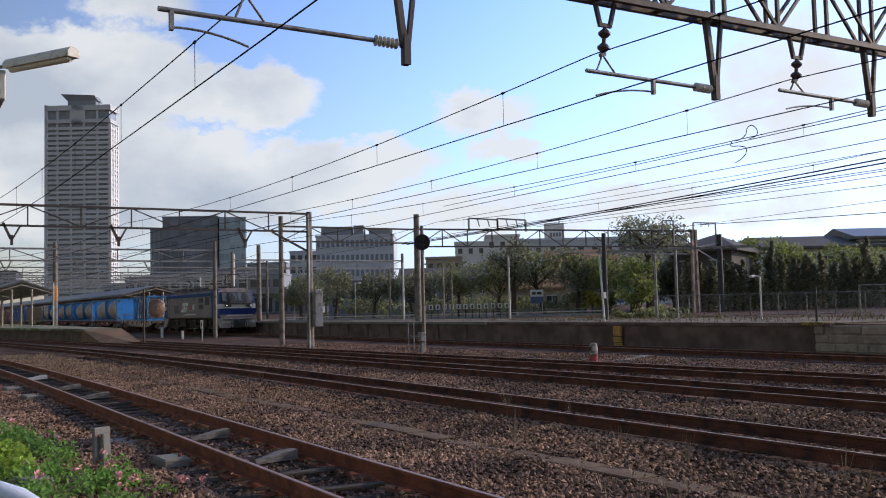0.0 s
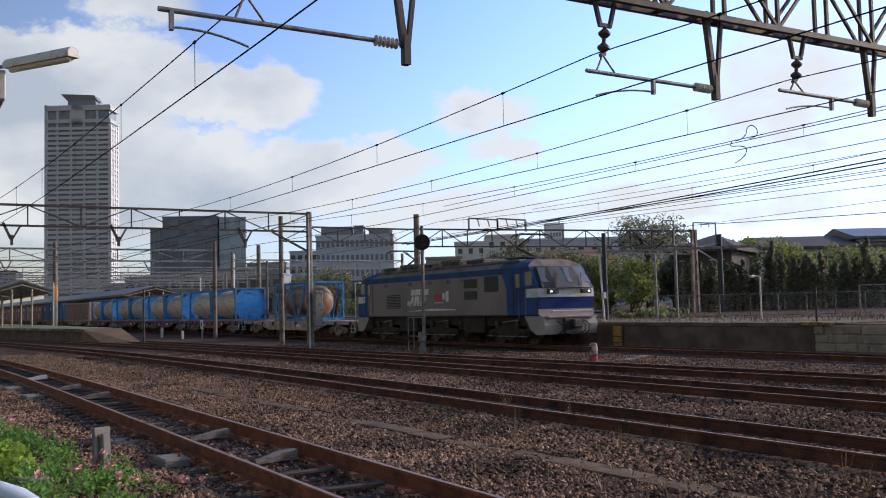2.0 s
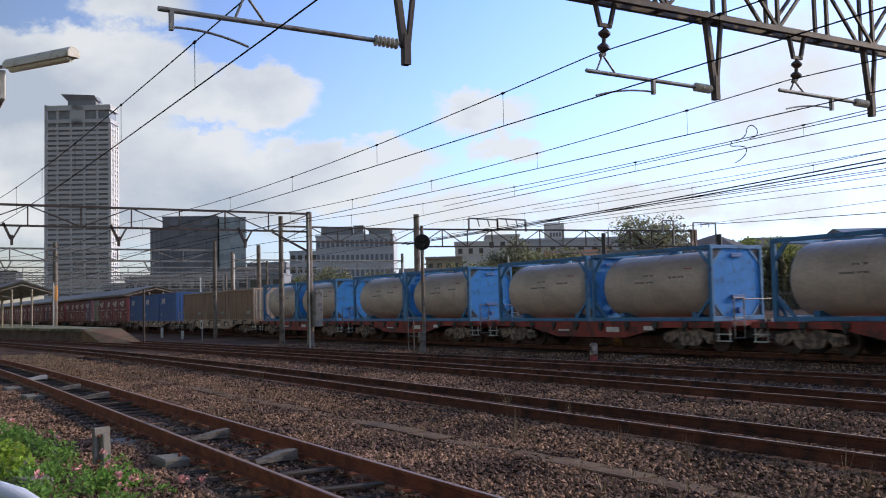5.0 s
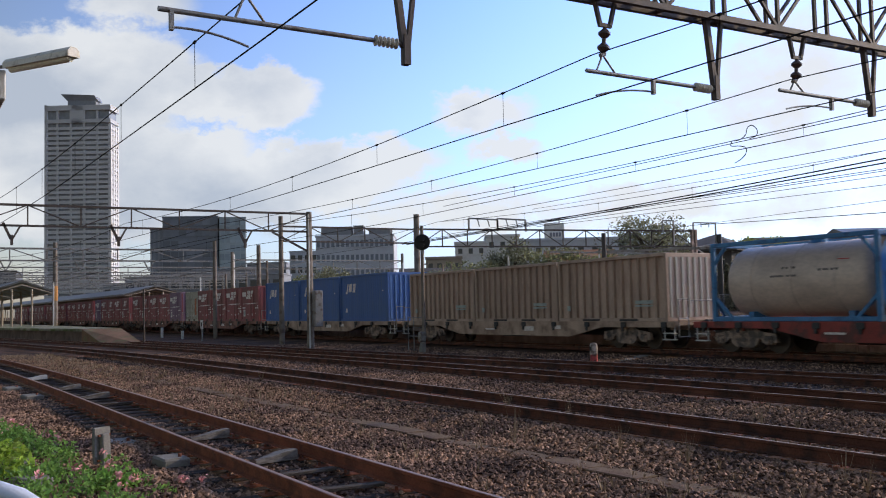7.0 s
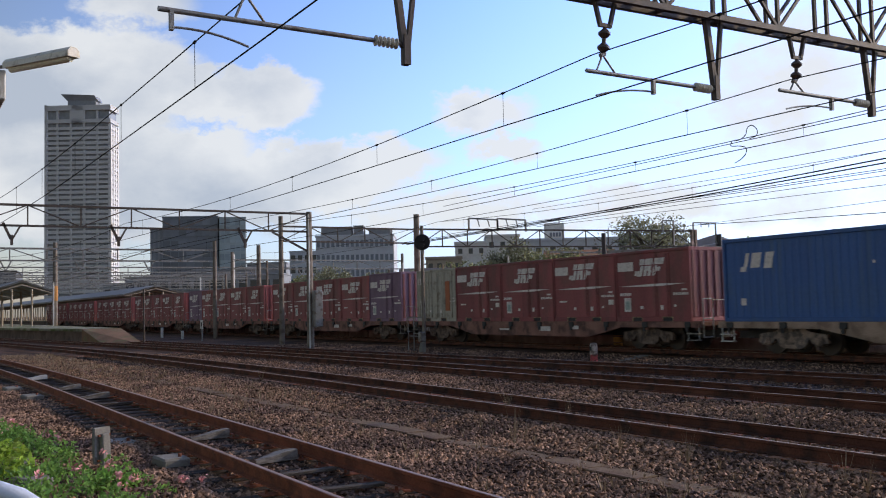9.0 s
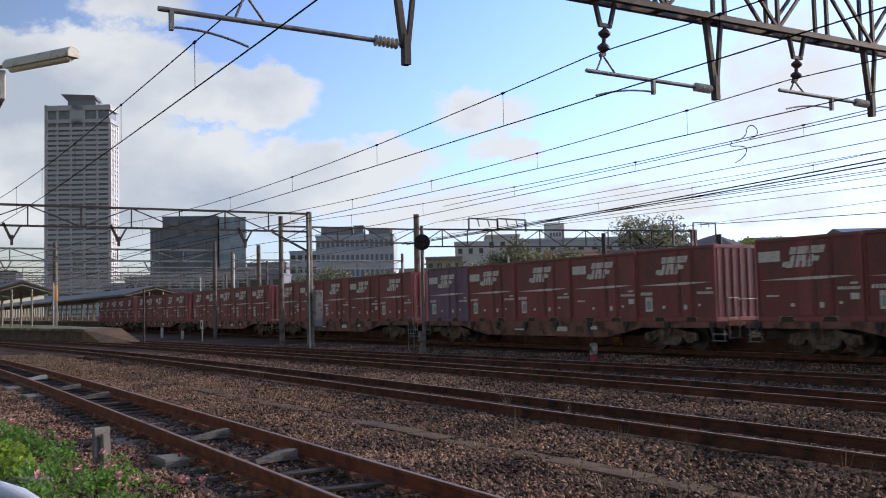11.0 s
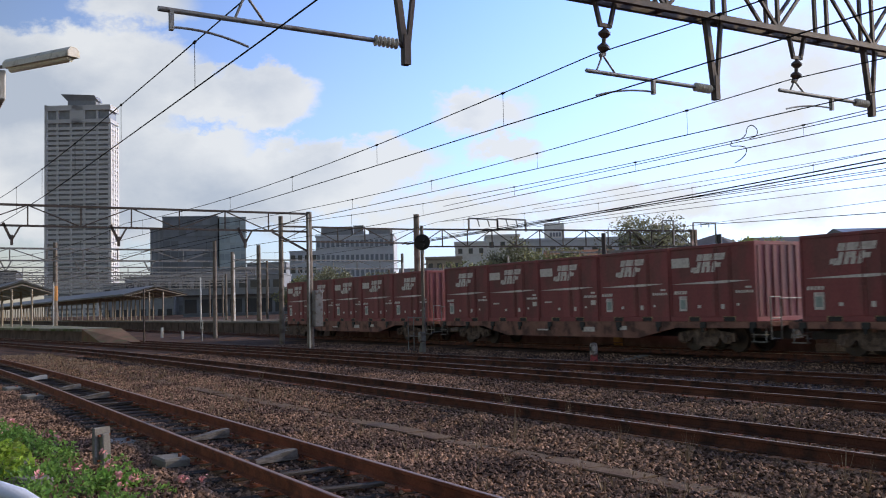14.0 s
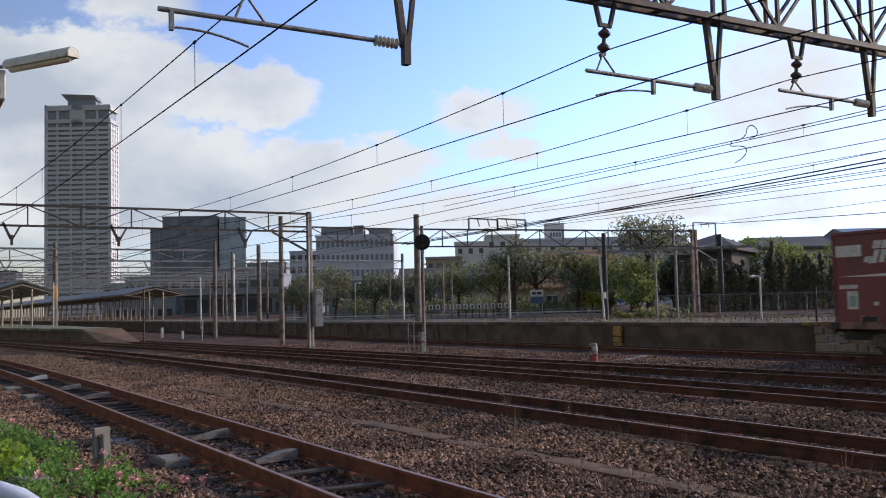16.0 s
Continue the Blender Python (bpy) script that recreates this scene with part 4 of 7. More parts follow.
def container_12(mat, label, logo=True, tall=2.5, mark=0):
    """A twelve-foot box container; its base is its underside."""
    c = thing("container", label, "container", "containers on the train")
    L, W = 1.855, 1.225
    part("body", Shape().box(-L + 0.02, L - 0.02, -W + 0.035, W - 0.035, 0.13, tall - 0.02, 0.012), mat, c)
    fr = Shape()
    for x in (-L, L - 0.075):
        for y in (-W, W - 0.09):
            fr.box(x, x + 0.075, y, y + 0.09, 0, tall, 0.012)
    for y in (-W, W - 0.09):
        fr.box(-L + 0.05, L - 0.05, y, y + 0.09, tall - 0.10, tall, 0.012)
        fr.box(-L + 0.05, -0.98, y, y + 0.09, 0, 0.15, 0.012).box(-0.52, 0.52, y, y + 0.09, 0.0, 0.15, 0.012).box(0.98, L - 0.05, y, y + 0.09, 0, 0.15, 0.012)
    for x in (-L, L - 0.075):
        fr.box(x, x + 0.075, -W + 0.05, W - 0.05, 0, 0.14, 0.012).box(x, x + 0.075, -W + 0.05, W - 0.05, tall - 0.12, tall, 0.012)
    part("corner_frame", fr, mat, c)
    for x0 in (-0.98, 0.52):
        part("fork_pocket", Shape().box(x0, x0 + 0.46, -W + 0.02, W - 0.02, 0.02, 0.13).box(x0 - 0.03, x0 + 0.49, -W - 0.004, -W + 0.02, 0.118, 0.14), STEEL_DARK, c)
        part("pocket_rim", Shape().box(x0 - 0.03, x0 + 0.49, -W - 0.012, -W + 0.0, 0.14, 0.165).box(x0 - 0.03, x0, -W - 0.012, -W, 0.0, 0.14).box(x0 + 0.46, x0 + 0.49, -W - 0.012, -W, 0.0, 0.14), YELLOW_WORN, c)
    for x0, x1 in ((-0.30, 0.29), (0.30, 0.89)):
        d = part("door", Shape().box(x0, x1 - 0.01, -W + 0.008, -W + 0.05, 0.17, tall - 0.13, 0.01), mat, c)
        rod = Shape().tube((x1 - 0.10, -W - 0.005, 0.18), (x1 - 0.10, -W - 0.005, tall - 0.15), 0.014, 6).box(x1 - 0.16, x1 - 0.04, -W - 0.02, -W + 0.01, 1.0, 1.08)
        part("locking_rod", rod, mat, d)
    rib = Shape().box(-0.03, 0.0, -0.055, 0.055, 0.15, tall - 0.12, 0.008)
    first = None
    for i in range(7):
        y = -W + 0.17 + (2 * W - 0.34) * i / 6
        for x, t in ((L + 0.012, 0), (-L - 0.012, 180)):
            m = pose(x, y, 0, 0, 0, t)
            if first is None:
                first = part("end_rib", rib, END_RIB, c)
                first.matrix_basis = m
            else:
                again(first, c, m)
    y = -W + 0.034
    s = Shape()
    if logo:
        tagged(part("slanted_mark", mark_swash(Shape(), -0.86, 1.60, 1.36, 0.60, -W + 0.006), MARK_WHITE, c, "white slanted mark"), kind="stuff")
        # long stripe, drawn out to points
        part("stripe", Shape().prism([(-1.72, 1.25), (-0.4, 1.225), (0.5, 1.225), (1.66, 1.29), (0.7, 1.315), (-0.1, 1.305), (-0.9, 1.28)], -W + 0.000, -W + 0.007), MARK_WHITE, c, "thin white pointed stripe")
    if mark != 4:
        part("panel", quad(Shape(), -1.76, -0.94, 1.80, 2.12, y), MARK_WHITE, c, "plain white painted panel")
    if mark:
        part("placard", Shape().box(-1.42, -1.09, -W - 0.002, y + 0.004, 0.34, 0.84, 0.004), MARK_WHITE, c, "white placard")
        part("placard_sheet", Shape().box(-1.37, -1.14, -W - 0.005, -W - 0.001, 0.42, 0.72), PLACARD_GREY, c)
        for i in range(5):
            quad(s, -1.68 + 0.12 * i, -1.59 + 0.12 * i, 0.91, 1.02, y, 0.02)
    else:
        quad(s, -1.5, -1.05, 0.74, 0.80, y)
        quad(s, 1.42, 1.70, 0.62, 0.80, y)
    for i in range(7):
        quad(s, 1.02 + 0.105 * i, 1.095 + 0.105 * i, 0.90, 0.985, y)
    quad(s, 1.42, 1.66, 1.05, 1.11, y)
    quad(s, 0.42, 0.56, 0.40, 0.56, -W + 0.006)
    quad(s, -0.62, -0.48, 0.44, 0.54, y)
    quad(s, 1.05, 1.15, 0.50, 0.58, y)
    tagged(part("small_marking", s, MARK_WHITE, c, "small white unreadable markings"), kind="stuff")
    return c


def container_pale():
    c = container_12(CAR_PALE, "pale cream box container with an orange panel", False, 2.5, 1)
    part("orange_panel", Shape().box(0.92, 1.30, -1.222, -1.19, 0.5, 1.9, 0.005), CAR_ORANGE, c)
    rib = Shape().box(-0.04, 0.04, -1.232, -1.19, 0.18, 2.36, 0.008)
    first = part("side_rib", rib, CAR_PALE, c)
    first.matrix_basis = pose(-1.6, 0, 0)
    for x in (-1.3, -1.0, -0.7, -0.4, 0.1, 0.6, 1.5):
        again(first, c, pose(x, 0, 0))
    return c


def container_20(mat, rib_mat, label, tall, rib_gap, rib_w, rib_d, mark, deep=0.06):
    c = thing("container", label, "container", "containers on the train")
    L, W = 3.03, 1.22
    part("body", Shape().box(-L + 0.03, L - 0.03, -W + deep, W - deep, 0.12, tall - 0.03, 0.01), mat, c)
    fr = Shape()
    for x in (-L, L - 0.12):
        for y in (-W, W - 0.12):
            fr.box(x, x + 0.12, y, y + 0.12, 0, tall, 0.015)
        for z in (0, tall - 0.14):
            fr.box(x, x + 0.10, -W + 0.08, W - 0.08, z, z + 0.14, 0.012)
    for y in (-W, W - 0.10):
        for z in (0, tall - 0.11):
            fr.box(-L + 0.08, L - 0.08, y, y + 0.10, z, z + 0.12, 0.012)
    part("corner_frame", fr, mat, c)
    n = round((2 * L - 0.3) / rib_gap)
    rib = Shape().box(-rib_w / 2, rib_w / 2, -W + deep - rib_d, -W + deep + 0.01, 0.12, tall - 0.1, 0.006)
    first = None
    for i in range(1, n):
        m = pose(-L + 0.15 + (2 * L - 0.3) * i / n, 0, 0)
        if first is None:
            first = part("side_rib", rib, mat, c)
            first.matrix_basis = m
        else:
            again(first, c, m)
    rod = Shape().box(-0.02, 0.03, -0.05, 0.05, 0.13, tall - 0.14, 0.008)
    first = None
    for i in range(8):
        m = pose(L - 0.02, -W + 0.2 + (2 * W - 0.4) * i / 7, 0)
        if first is None:
            first = part("end_slat", rod, rib_mat, c)
            first.matrix_basis = m
        else:
            again(first, c, m)
    yy = -W + deep - 0.002 - rib_d
    if mark == "blue":
        spots = ((-2.35, -2.12, 1.55, 1.70, 0.04), (-2.20, -2.06, 1.70, 2.12, 0.11), (-1.94, -1.58, 1.66, 2.12, 0.10), (-1.42, -1.12, 1.63, 2.12, 0.11),
                 (-2.35, -2.15, 0.50, 0.72, 0.0), (2.3, 2.38, 1.6, 1.68, 0.0))
    else:
        spots = ((1.4, 2.3, 0.62, 0.74, 0.0), (-2.5, -2.3, 0.40, 0.60, 0.0), (1.4, 2.3, 0.52, 0.58, 0.0))
    for x0, x1, z0, z1, lean in spots:
        part("painted_marking", quad(Shape(), x0, x1, z0, z1, yy, lean), MARK_WHITE if mark == "blue" else PLACARD_GREY, c)
    if mark == "grey":
        for x in (-1.55, 0.55):
            part("fork_pocket", Shape().box(x, x + 1.0, -W - 0.006, -W + 0.02, 0.015, 0.085), BLACK, c)
    return c


def grey_load(c, tall):
    """Uneven scrap of sheet lying along the open top."""
    rng = random.Random(4)
    s = Shape()
    n = 40
    up = [(-2.9 + 5.8 * i / n, tall - 0.005 + 0.03 * rng.random()) for i in range(n + 1)]
    s.prism([(-2.9, tall - 0.1)] + [(2.9, tall - 0.1)] + up[::-1], -1.12, 1.12)
    part("tarpaulin", s, CAR_GREY, c)


def tank(label, shell, end_mat, panel, lattice_side, r=1.12, short=0.0):
    """A twenty-foot tank in an open frame."""
    c = thing("tank_container", label, "tank container", "tank containers on the train")
    L, W, H = 3.03, 1.22, 2.50
    z = 1.24
    a = L - 0.28 - short
    prof = [(-a, 0.06)]
    for i in range(1, 7):
        u = i / 6 * math.pi / 2
        prof.append((-a + 0.42 * (1 - math.cos(u)), r * math.sin(u)))
    cyl = [(prof[-1][0], r), (-prof[-1][0], r)]
    part("tank_shell", Shape().lathe(prof + [cyl[1]] + [(-p, q) for p, q in prof[::-1][1:]], (0, 0, z), (1, 0, 0), 36), shell, c, smooth=True)
    # only the +x end gets the lighter cap, painted as if sunlit
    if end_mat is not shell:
        part("tank_end", Shape().lathe([(a - 0.44, r + 0.006), (a - 0.36, r + 0.006), (a - 0.25, r * 0.90 + 0.006), (a - 0.10, r * 0.62 + 0.005), (a + 0.006, 0.05)], (0, 0, z), (1, 0, 0), 36), end_mat, c, "dished brown tank end with sunlight put into its tan colour", True)
    for x in (-a * 0.55, 0, a * 0.55):
        part("shell_band", Shape().lathe([(x - 0.035, r + 0.003), (x - 0.03, r + 0.012), (x + 0.03, r + 0.012), (x + 0.035, r + 0.003)], (0, 0, z), (1, 0, 0), 36), shell, c, smooth=True)
    for sx in (-1, 1):
        f = Shape()
        x0, x1 = (L - 0.15, L) if sx > 0 else (-L, -L + 0.15)
        for y in (-W, W - 0.13):
            f.box(x0, x1, y, y + 0.13, 0, H, 0.015)
        f.box(x0, x1, -W + 0.1, W - 0.1, 0, 0.16, 0.015).box(x0, x1, -W + 0.1, W - 0.1, H - 0.13, H, 0.015)
        xm = (x0 + x1) / 2
        for sy in (-1, 1):
            f.bar((xm, sy * (W - 0.1), H - 0.62), (xm, sy * (W - 0.62), H - 0.1), 0.09, 0.09)
            f.bar((xm, sy * (W - 0.1), 0.62), (xm, sy * (W - 0.62), 0.1), 0.09, 0.09)
            # braces from the corner posts down to the bottom rail and up to the top rail
            f.bar((xm - sx * 0.05, sy * (W - 0.07), 0.75), (xm - sx * 0.72, sy * (W - 0.07), 0.10), 0.07, 0.09)
            f.bar((xm - sx * 0.05, sy * (W - 0.07), 1.85), (xm - sx * 0.55, sy * (W - 0.07), H - 0.08), 0.07, 0.09)
        part("end_frame", f, FRAME_BLUE, c)
    rails = Shape()
    for y in (-W, W - 0.10):
        rails.box(-L + 0.1, L - 0.1, y, y + 0.10, 0.01, 0.14, 0.012).box(-L + 0.1, L - 0.1, y, y + 0.10, H - 0.13, H, 0.012)
    part("side_rail", rails, FRAME_BLUE, c)
    if panel:
        part("end_panel", Shape().slab([(L - 0.10, -W + 0.1), (L - 0.05, -W + 0.1), (L - 0.05, W - 0.1), (L - 0.10, W - 0.1)], 0.12, H - 0.1), PANEL_BLUE, c, "bright blue steel end panel")
        # dark triangles stand in for the shaded openings at the panel's cut corners
        v = Shape()
        for sy in (-1, 1):
            v.add([(L - 0.043, sy * (W - 0.13), H - 0.14), (L - 0.043, sy * (W - 0.52), H - 0.14), (L - 0.043, sy * (W - 0.13), H - 0.52), (L - 0.049, sy * (W - 0.13), H - 0.14), (L - 0.049, sy * (W - 0.52), H - 0.14), (L - 0.049, sy * (W - 0.13), H - 0.52)], [(0, 1, 2), (5, 4, 3)])
            v.add([(L - 0.043, sy * (W - 0.13), 0.17), (L - 0.043, sy * (W - 0.52), 0.17), (L - 0.043, sy * (W - 0.13), 0.62), (L - 0.049, sy * (W - 0.13), 0.17), (L - 0.049, sy * (W - 0.52), 0.17), (L - 0.049, sy * (W - 0.13), 0.62)], [(0, 1, 2), (5, 4, 3)])
        part("gusset", v, STEEL_DARK, c)
        valve = Shape().tube((L - 0.05, 0, 0.35), (L + 0.10, 0, 0.35), 0.10, 12).box(L - 0.04, L + 0.03, -0.3, 0.3, 0.72, 0.86, 0.01).box(L - 0.04, L, -0.25, 0.25, 2.10, 2.22, 0.01)
        part("valve_box", valve, BLUE_PALE, c)
    if lattice_side:
        for y in (-W + 0.05, W - 0.05):
            b = Shape()
            for x0, x1, za, zb in ((-2.7, -1.9, 1.9, 0.1), (-1.0, -1.9, 2.4, 0.1), (-0.6, 0.9, 2.4, 0.1), (2.4, 1.2, 2.3, 0.1), (2.95, 2.3, 1.7, 2.4), (-2.95, -2.3, 1.7, 2.4)):
                b.bar((x0, y, za), (x1, y, zb), 0.10, 0.10)
            for x in (-1.9, 1.2):
                b.add([(x - 0.25, y - 0.03, 0.1), (x + 0.25, y - 0.03, 0.1), (x + 0.17, y - 0.03, 0.85), (x - 0.05, y - 0.03, 0.85), (x - 0.25, y + 0.03, 0.1), (x + 0.25, y + 0.03, 0.1), (x + 0.17, y + 0.03, 0.85), (x - 0.05, y + 0.03, 0.85)],
                      [(0, 1, 2, 3), (7, 6, 5, 4), (0, 4, 5, 1), (1, 5, 6, 2), (2, 6, 7, 3), (3, 7, 4, 0)])
            part("side_brace", b, FRAME_BLUE, c)
        part("walkway", Shape().box(-2.8, 2.8, -0.35, 0.35, H - 0.06, H - 0.01).tube((0.4, 0, H - 0.2), (0.4, 0, H + 0.12), 0.25, 14), FRAME_BLUE, c)
    else:
        part("walkway", Shape().box(-2.9, 2.9, -W + 0.12, -W + 0.5, H - 0.05, H - 0.02).tube((0.2, 0, H - 0.2), (0.2, 0, H + 0.02), 0.25, 14), FRAME_BLUE, c)
        s = Shape()
        for x, w, zz in ((-0.35, 0.10, 1.60), (-0.20, 0.08, 1.60), (-0.02, 0.16, 1.60), (-0.75, 0.5, 1.36), (-0.15, 0.35, 1.36), (0.95, 0.12, 1.50), (1.12, 0.20, 1.50), (1.38, 0.25, 1.50)):
            yy = -math.sqrt(r * r - (zz - z) ** 2) - 0.002
            s.box(x, x + w, yy - 0.006, yy + 0.03, zz - 0.03, zz + 0.03)
        part("painted_marking", s, STENCIL, c)
        t = Shape()
        yy = -math.sqrt(r * r - 0.55 ** 2)
        t.box(1.55, 1.95, yy - 0.012, yy + 0.1, z + 0.42, z + 0.55)
        part("red_mark", t, RED, c, "small red painted mark")
    # saddles carry the shell
    sd = Shape()
    for x in (-1.8, 1.8):
        sd.prism([(x - 0.1, 0.0), (x + 0.1, 0.0), (x + 0.1, 0.30), (x - 0.1, 0.30)], -0.8, 0.8)
    part("saddle", sd, FRAME_BLUE, c)
    return c


# ---- locomotive ----
LOCO_BLUE = material("loco_blue", (0.042, 0.095, 0.25), 0.8, 0, 0.18, 0.8, 30, 0.04, (0.05, 0.07, 0.13), 0.45)
LOCO_NAVY = material("loco_navy", (0.014, 0.028, 0.125), 0.8, 0, 0.15, 1.0, 30, 0.04)
LOCO_GREY = material("loco_grey", (0.24, 0.193, 0.178), 0.65, 0, 0.12, 0.5, 30, 0.04, (0.20, 0.16, 0.148), 0.4, stretch=(0.6, 1, 0.5))
LOCO_ROOF = material("loco_roof", (0.17, 0.135, 0.115), 0.75, 0, 0.3, 1.0, 30, 0.1, (0.09, 0.08, 0.075), 0.4)
LOCO_PALE = material("loco_pale", (0.36, 0.32, 0.29), 0.8, 0, 0.15, 2.0, 30, 0.05, (0.36, 0.33, 0.31), 0.35)
LAMP = material("headlamp", (0.9, 0.85, 0.7), 0.2, 0, 0.05, 5, 30, 0, emit=1.6)
PANE = glass("cab_glass", (0.10, 0.115, 0.115), 0.08)
PANE_DARK = material("dark_pane", (0.018, 0.018, 0.02), 0.55, 0, 0.1, 2, 20, 0)


def build_loco():
    o = thing("electric_locomotive", "blue and grey electric freight locomotive with lit headlights", "locomotive")
    half = [(1.36, 1.22), (1.43, 1.28), (1.44, 1.5), (1.44, 1.98), (1.44, 2.34), (1.44, 2.62), (1.44, 3.0), (1.42, 3.27), (1.30, 3.38), (1.12, 3.48), (0.85, 3.56), (0.40, 3.60)]
    ring = [(-y, z) for y, z in half] + [(y, z) for y, z in half[::-1]]
    n = len(ring)

    def reach(y, z):
        x = 8.70 - 0.10 * abs(z - 1.9)
        if z > 2.40:
            x -= 0.62 * (z - 2.40) + 0.9 * max(0.0, z - 3.25)
        return x - 0.42 * max(0.0, abs(y) - 0.95) ** 1.4 * 1.6

    fr = [-1.0, -0.985, -0.95, -0.90, -0.85, -0.4, 0.0, 0.4, 0.73, 0.90, 0.95, 0.985, 1.0]
    verts = [(f * reach(y, z), y, z) for f in fr for y, z in ring]
    faces, mats = [], []
    rows = len(fr)
    for i in range(rows - 1):
        for k in range(n):
            q = (i * n + k, i * n + (k + 1) % n, (i + 1) * n + (k + 1) % n, (i + 1) * n + k)
            faces.append(q)
            zc = sum(verts[j][2] for j in q) / 4
            mid = (fr[i] + fr[i + 1]) / 2
            cab = mid > 0.73 or mid < -0.85
            if zc > (3.52 if cab else 3.30):
                mats.append(2)
            elif abs(mid) > 0.90 and 1.98 < zc < 2.34:
                mats.append(3)
            elif cab:
                mats.append(1)
            elif zc > 3.0:
                mats.append(1)
            else:
                mats.append(0)
    for base in (0, (rows - 1) * n):
        for k in range(n // 2 - 1):
            faces.append((base + k, base + k + 1, base + n - 2 - k, base + n - 1 - k))
            zc = (ring[k][1] + ring[k + 1][1]) / 2
            mats.append(3 if 1.98 < zc < 2.34 else (4 if 1.5 < zc < 1.98 else 0 if zc < 1.5 else 2 if zc > 3.30 else 1))
    s = Shape().add(verts, faces)
    body = part("body", s, LOCO_GREY, o, smooth=True)
    for m in (LOCO_BLUE, LOCO_ROOF, WHITE, LOCO_NAVY):
        body.data.materials.append(m)
    body.data.polygons.foreach_set("material_index", mats)

    def fx(y, z, d):
        return reach(y, z) + d

    for sx in (1, -1):
        part("screen_surround", Shape().add([(sx * fx(y, z, d), y, z) for d in (0.006, -0.03) for z in (2.36, 2.8, 3.27) for y in (-1.33 + 0.08 * (z - 2.4), -0.66, 0, 0.66, 1.33 - 0.08 * (z - 2.4))],
                                            [(r * 5 + k, r * 5 + k + 1, r * 5 + k + 6, r * 5 + k + 5) for r in (0, 1, 3, 4) for k in range(4)]), BLACK, o)
        for y0, y1 in ((-1.24, -0.05), (0.05, 1.24)):
            g = Shape()
            co = []
            for d in (0.02, -0.02):
                for y, z in ((y0, 2.60), (y1, 2.60), (y1 * 0.95, 3.22), (y0 * 0.95, 3.22)):
                    co.append((sx * fx(y, z, d), y, z))
            g.add(co, [(0, 1, 2, 3), (7, 6, 5, 4), (0, 4, 5, 1), (1, 5, 6, 2), (2, 6, 7, 3), (3, 7, 4, 0)])
            part("windscreen", g, PANE, o)
            yc = (y0 + y1) / 2
            part("wiper", Shape().bar((sx * fx(yc, 2.5, 0.04), yc, 2.5), (sx * fx(yc + 0.25, 3.0, 0.05), yc + 0.25, 3.0), 0.025, 0.025), BLACK, o)
        part("dark_band", Shape().add([(sx * fx(y, z, d), y, z) for d in (0.008, -0.02) for y, z in ((-1.28, 2.36), (1.28, 2.36), (1.28, 2.58), (-1.28, 2.58))],
                                      [(0, 1, 2, 3), (7, 6, 5, 4), (0, 4, 5, 1), (1, 5, 6, 2), (2, 6, 7, 3), (3, 7, 4, 0)]), BLACK, o)
        for y in (-0.86, 0.86):
            part("headlamp_case", Shape().box(min(sx * (fx(y, 2.2, -0.1)), sx * (fx(y, 2.2, 0.02))), max(sx * fx(y, 2.2, -0.1), sx * fx(y, 2.2, 0.02)), y - 0.26, y + 0.26, 2.11, 2.30, 0.015), BLACK, o)
            for dy in (-0.12, 0.12):
                part("headlight", Shape().tube((sx * fx(y + dy, 2.2, -0.03), y + dy, 2.205), (sx * (fx(y + dy, 2.2, 0.035)), y + dy, 2.205), 0.042, 12), LAMP if (sx > 0 and (dy < 0) == (y < 0)) else PANE_DARK, o, "lit round headlight" if (sx > 0 and (dy < 0) == (y < 0)) else "")
        sk = Shape().prism([(sx * 7.30, 1.21), (sx * 8.56, 1.21), (sx * 8.72, 0.86), (sx * 8.62, 0.46), (sx * 8.10, 0.44), (sx * 7.72, 0.66)], -1.36, 1.36)
        part("skirt", sk, LOCO_PALE, o, "grimy pale grey front skirt")
        gear = Shape().box(min(sx * 8.5, sx * 9.15), max(sx * 8.5, sx * 9.15), -0.20, 0.20, 0.72, 1.06, 0.05).box(min(sx * 8.7, sx * 8.86), max(sx * 8.7, sx * 8.86), -0.45, 0.45, 0.48, 1.10, 0.03)
        for y in (-0.7, -0.5, 0.5, 0.7):
            gear.path([(sx * 8.70, y, 0.98), (sx * 8.98, y, 0.86), (sx * 8.96, y, 0.6), (sx * 8.74, y * 0.95, 0.47)], 0.028, 6)
        part("coupler_gear", gear, STEEL_DARK, o)
        part("step_bar", Shape().box(min(sx * 8.5, sx * 8.84), max(sx * 8.5, sx * 8.84), -1.25, 1.25, 1.14, 1.21, 0.01), LOCO_PALE, o)
        part("front_rail", Shape().tube((sx * 8.82, -1.0, 1.42), (sx * 8.82, 1.0, 1.42), 0.02, 6).tube((sx * 8.6, -1.0, 1.34), (sx * 8.82, -1.0, 1.42), 0.02, 6).tube((sx * 8.6, 1.0, 1.34), (sx * 8.82, 1.0, 1.42), 0.02, 6), WHITE, o)
        # cab side windows and doors
        for sy in (-1, 1):
            yb = sy * 1.445
            part("cab_window", Shape().box(min(sx * 7.55, sx * 8.05), max(sx * 7.55, sx * 8.05), yb - 0.022, yb + 0.012, 2.46, 3.05, 0.01), PANE, o)
            part("door_window", Shape().box(min(sx * 6.86, sx * 7.16), max(sx * 6.86, sx * 7.16), yb - 0.022, yb + 0.012, 2.40, 2.98, 0.01), PANE, o)
            part("door_seam", Shape().box(min(sx * 6.60, sx * 6.67), max(sx * 6.60, sx * 6.67), yb - 0.006, yb + 0.006, 1.30, 3.18), PANE_DARK, o)
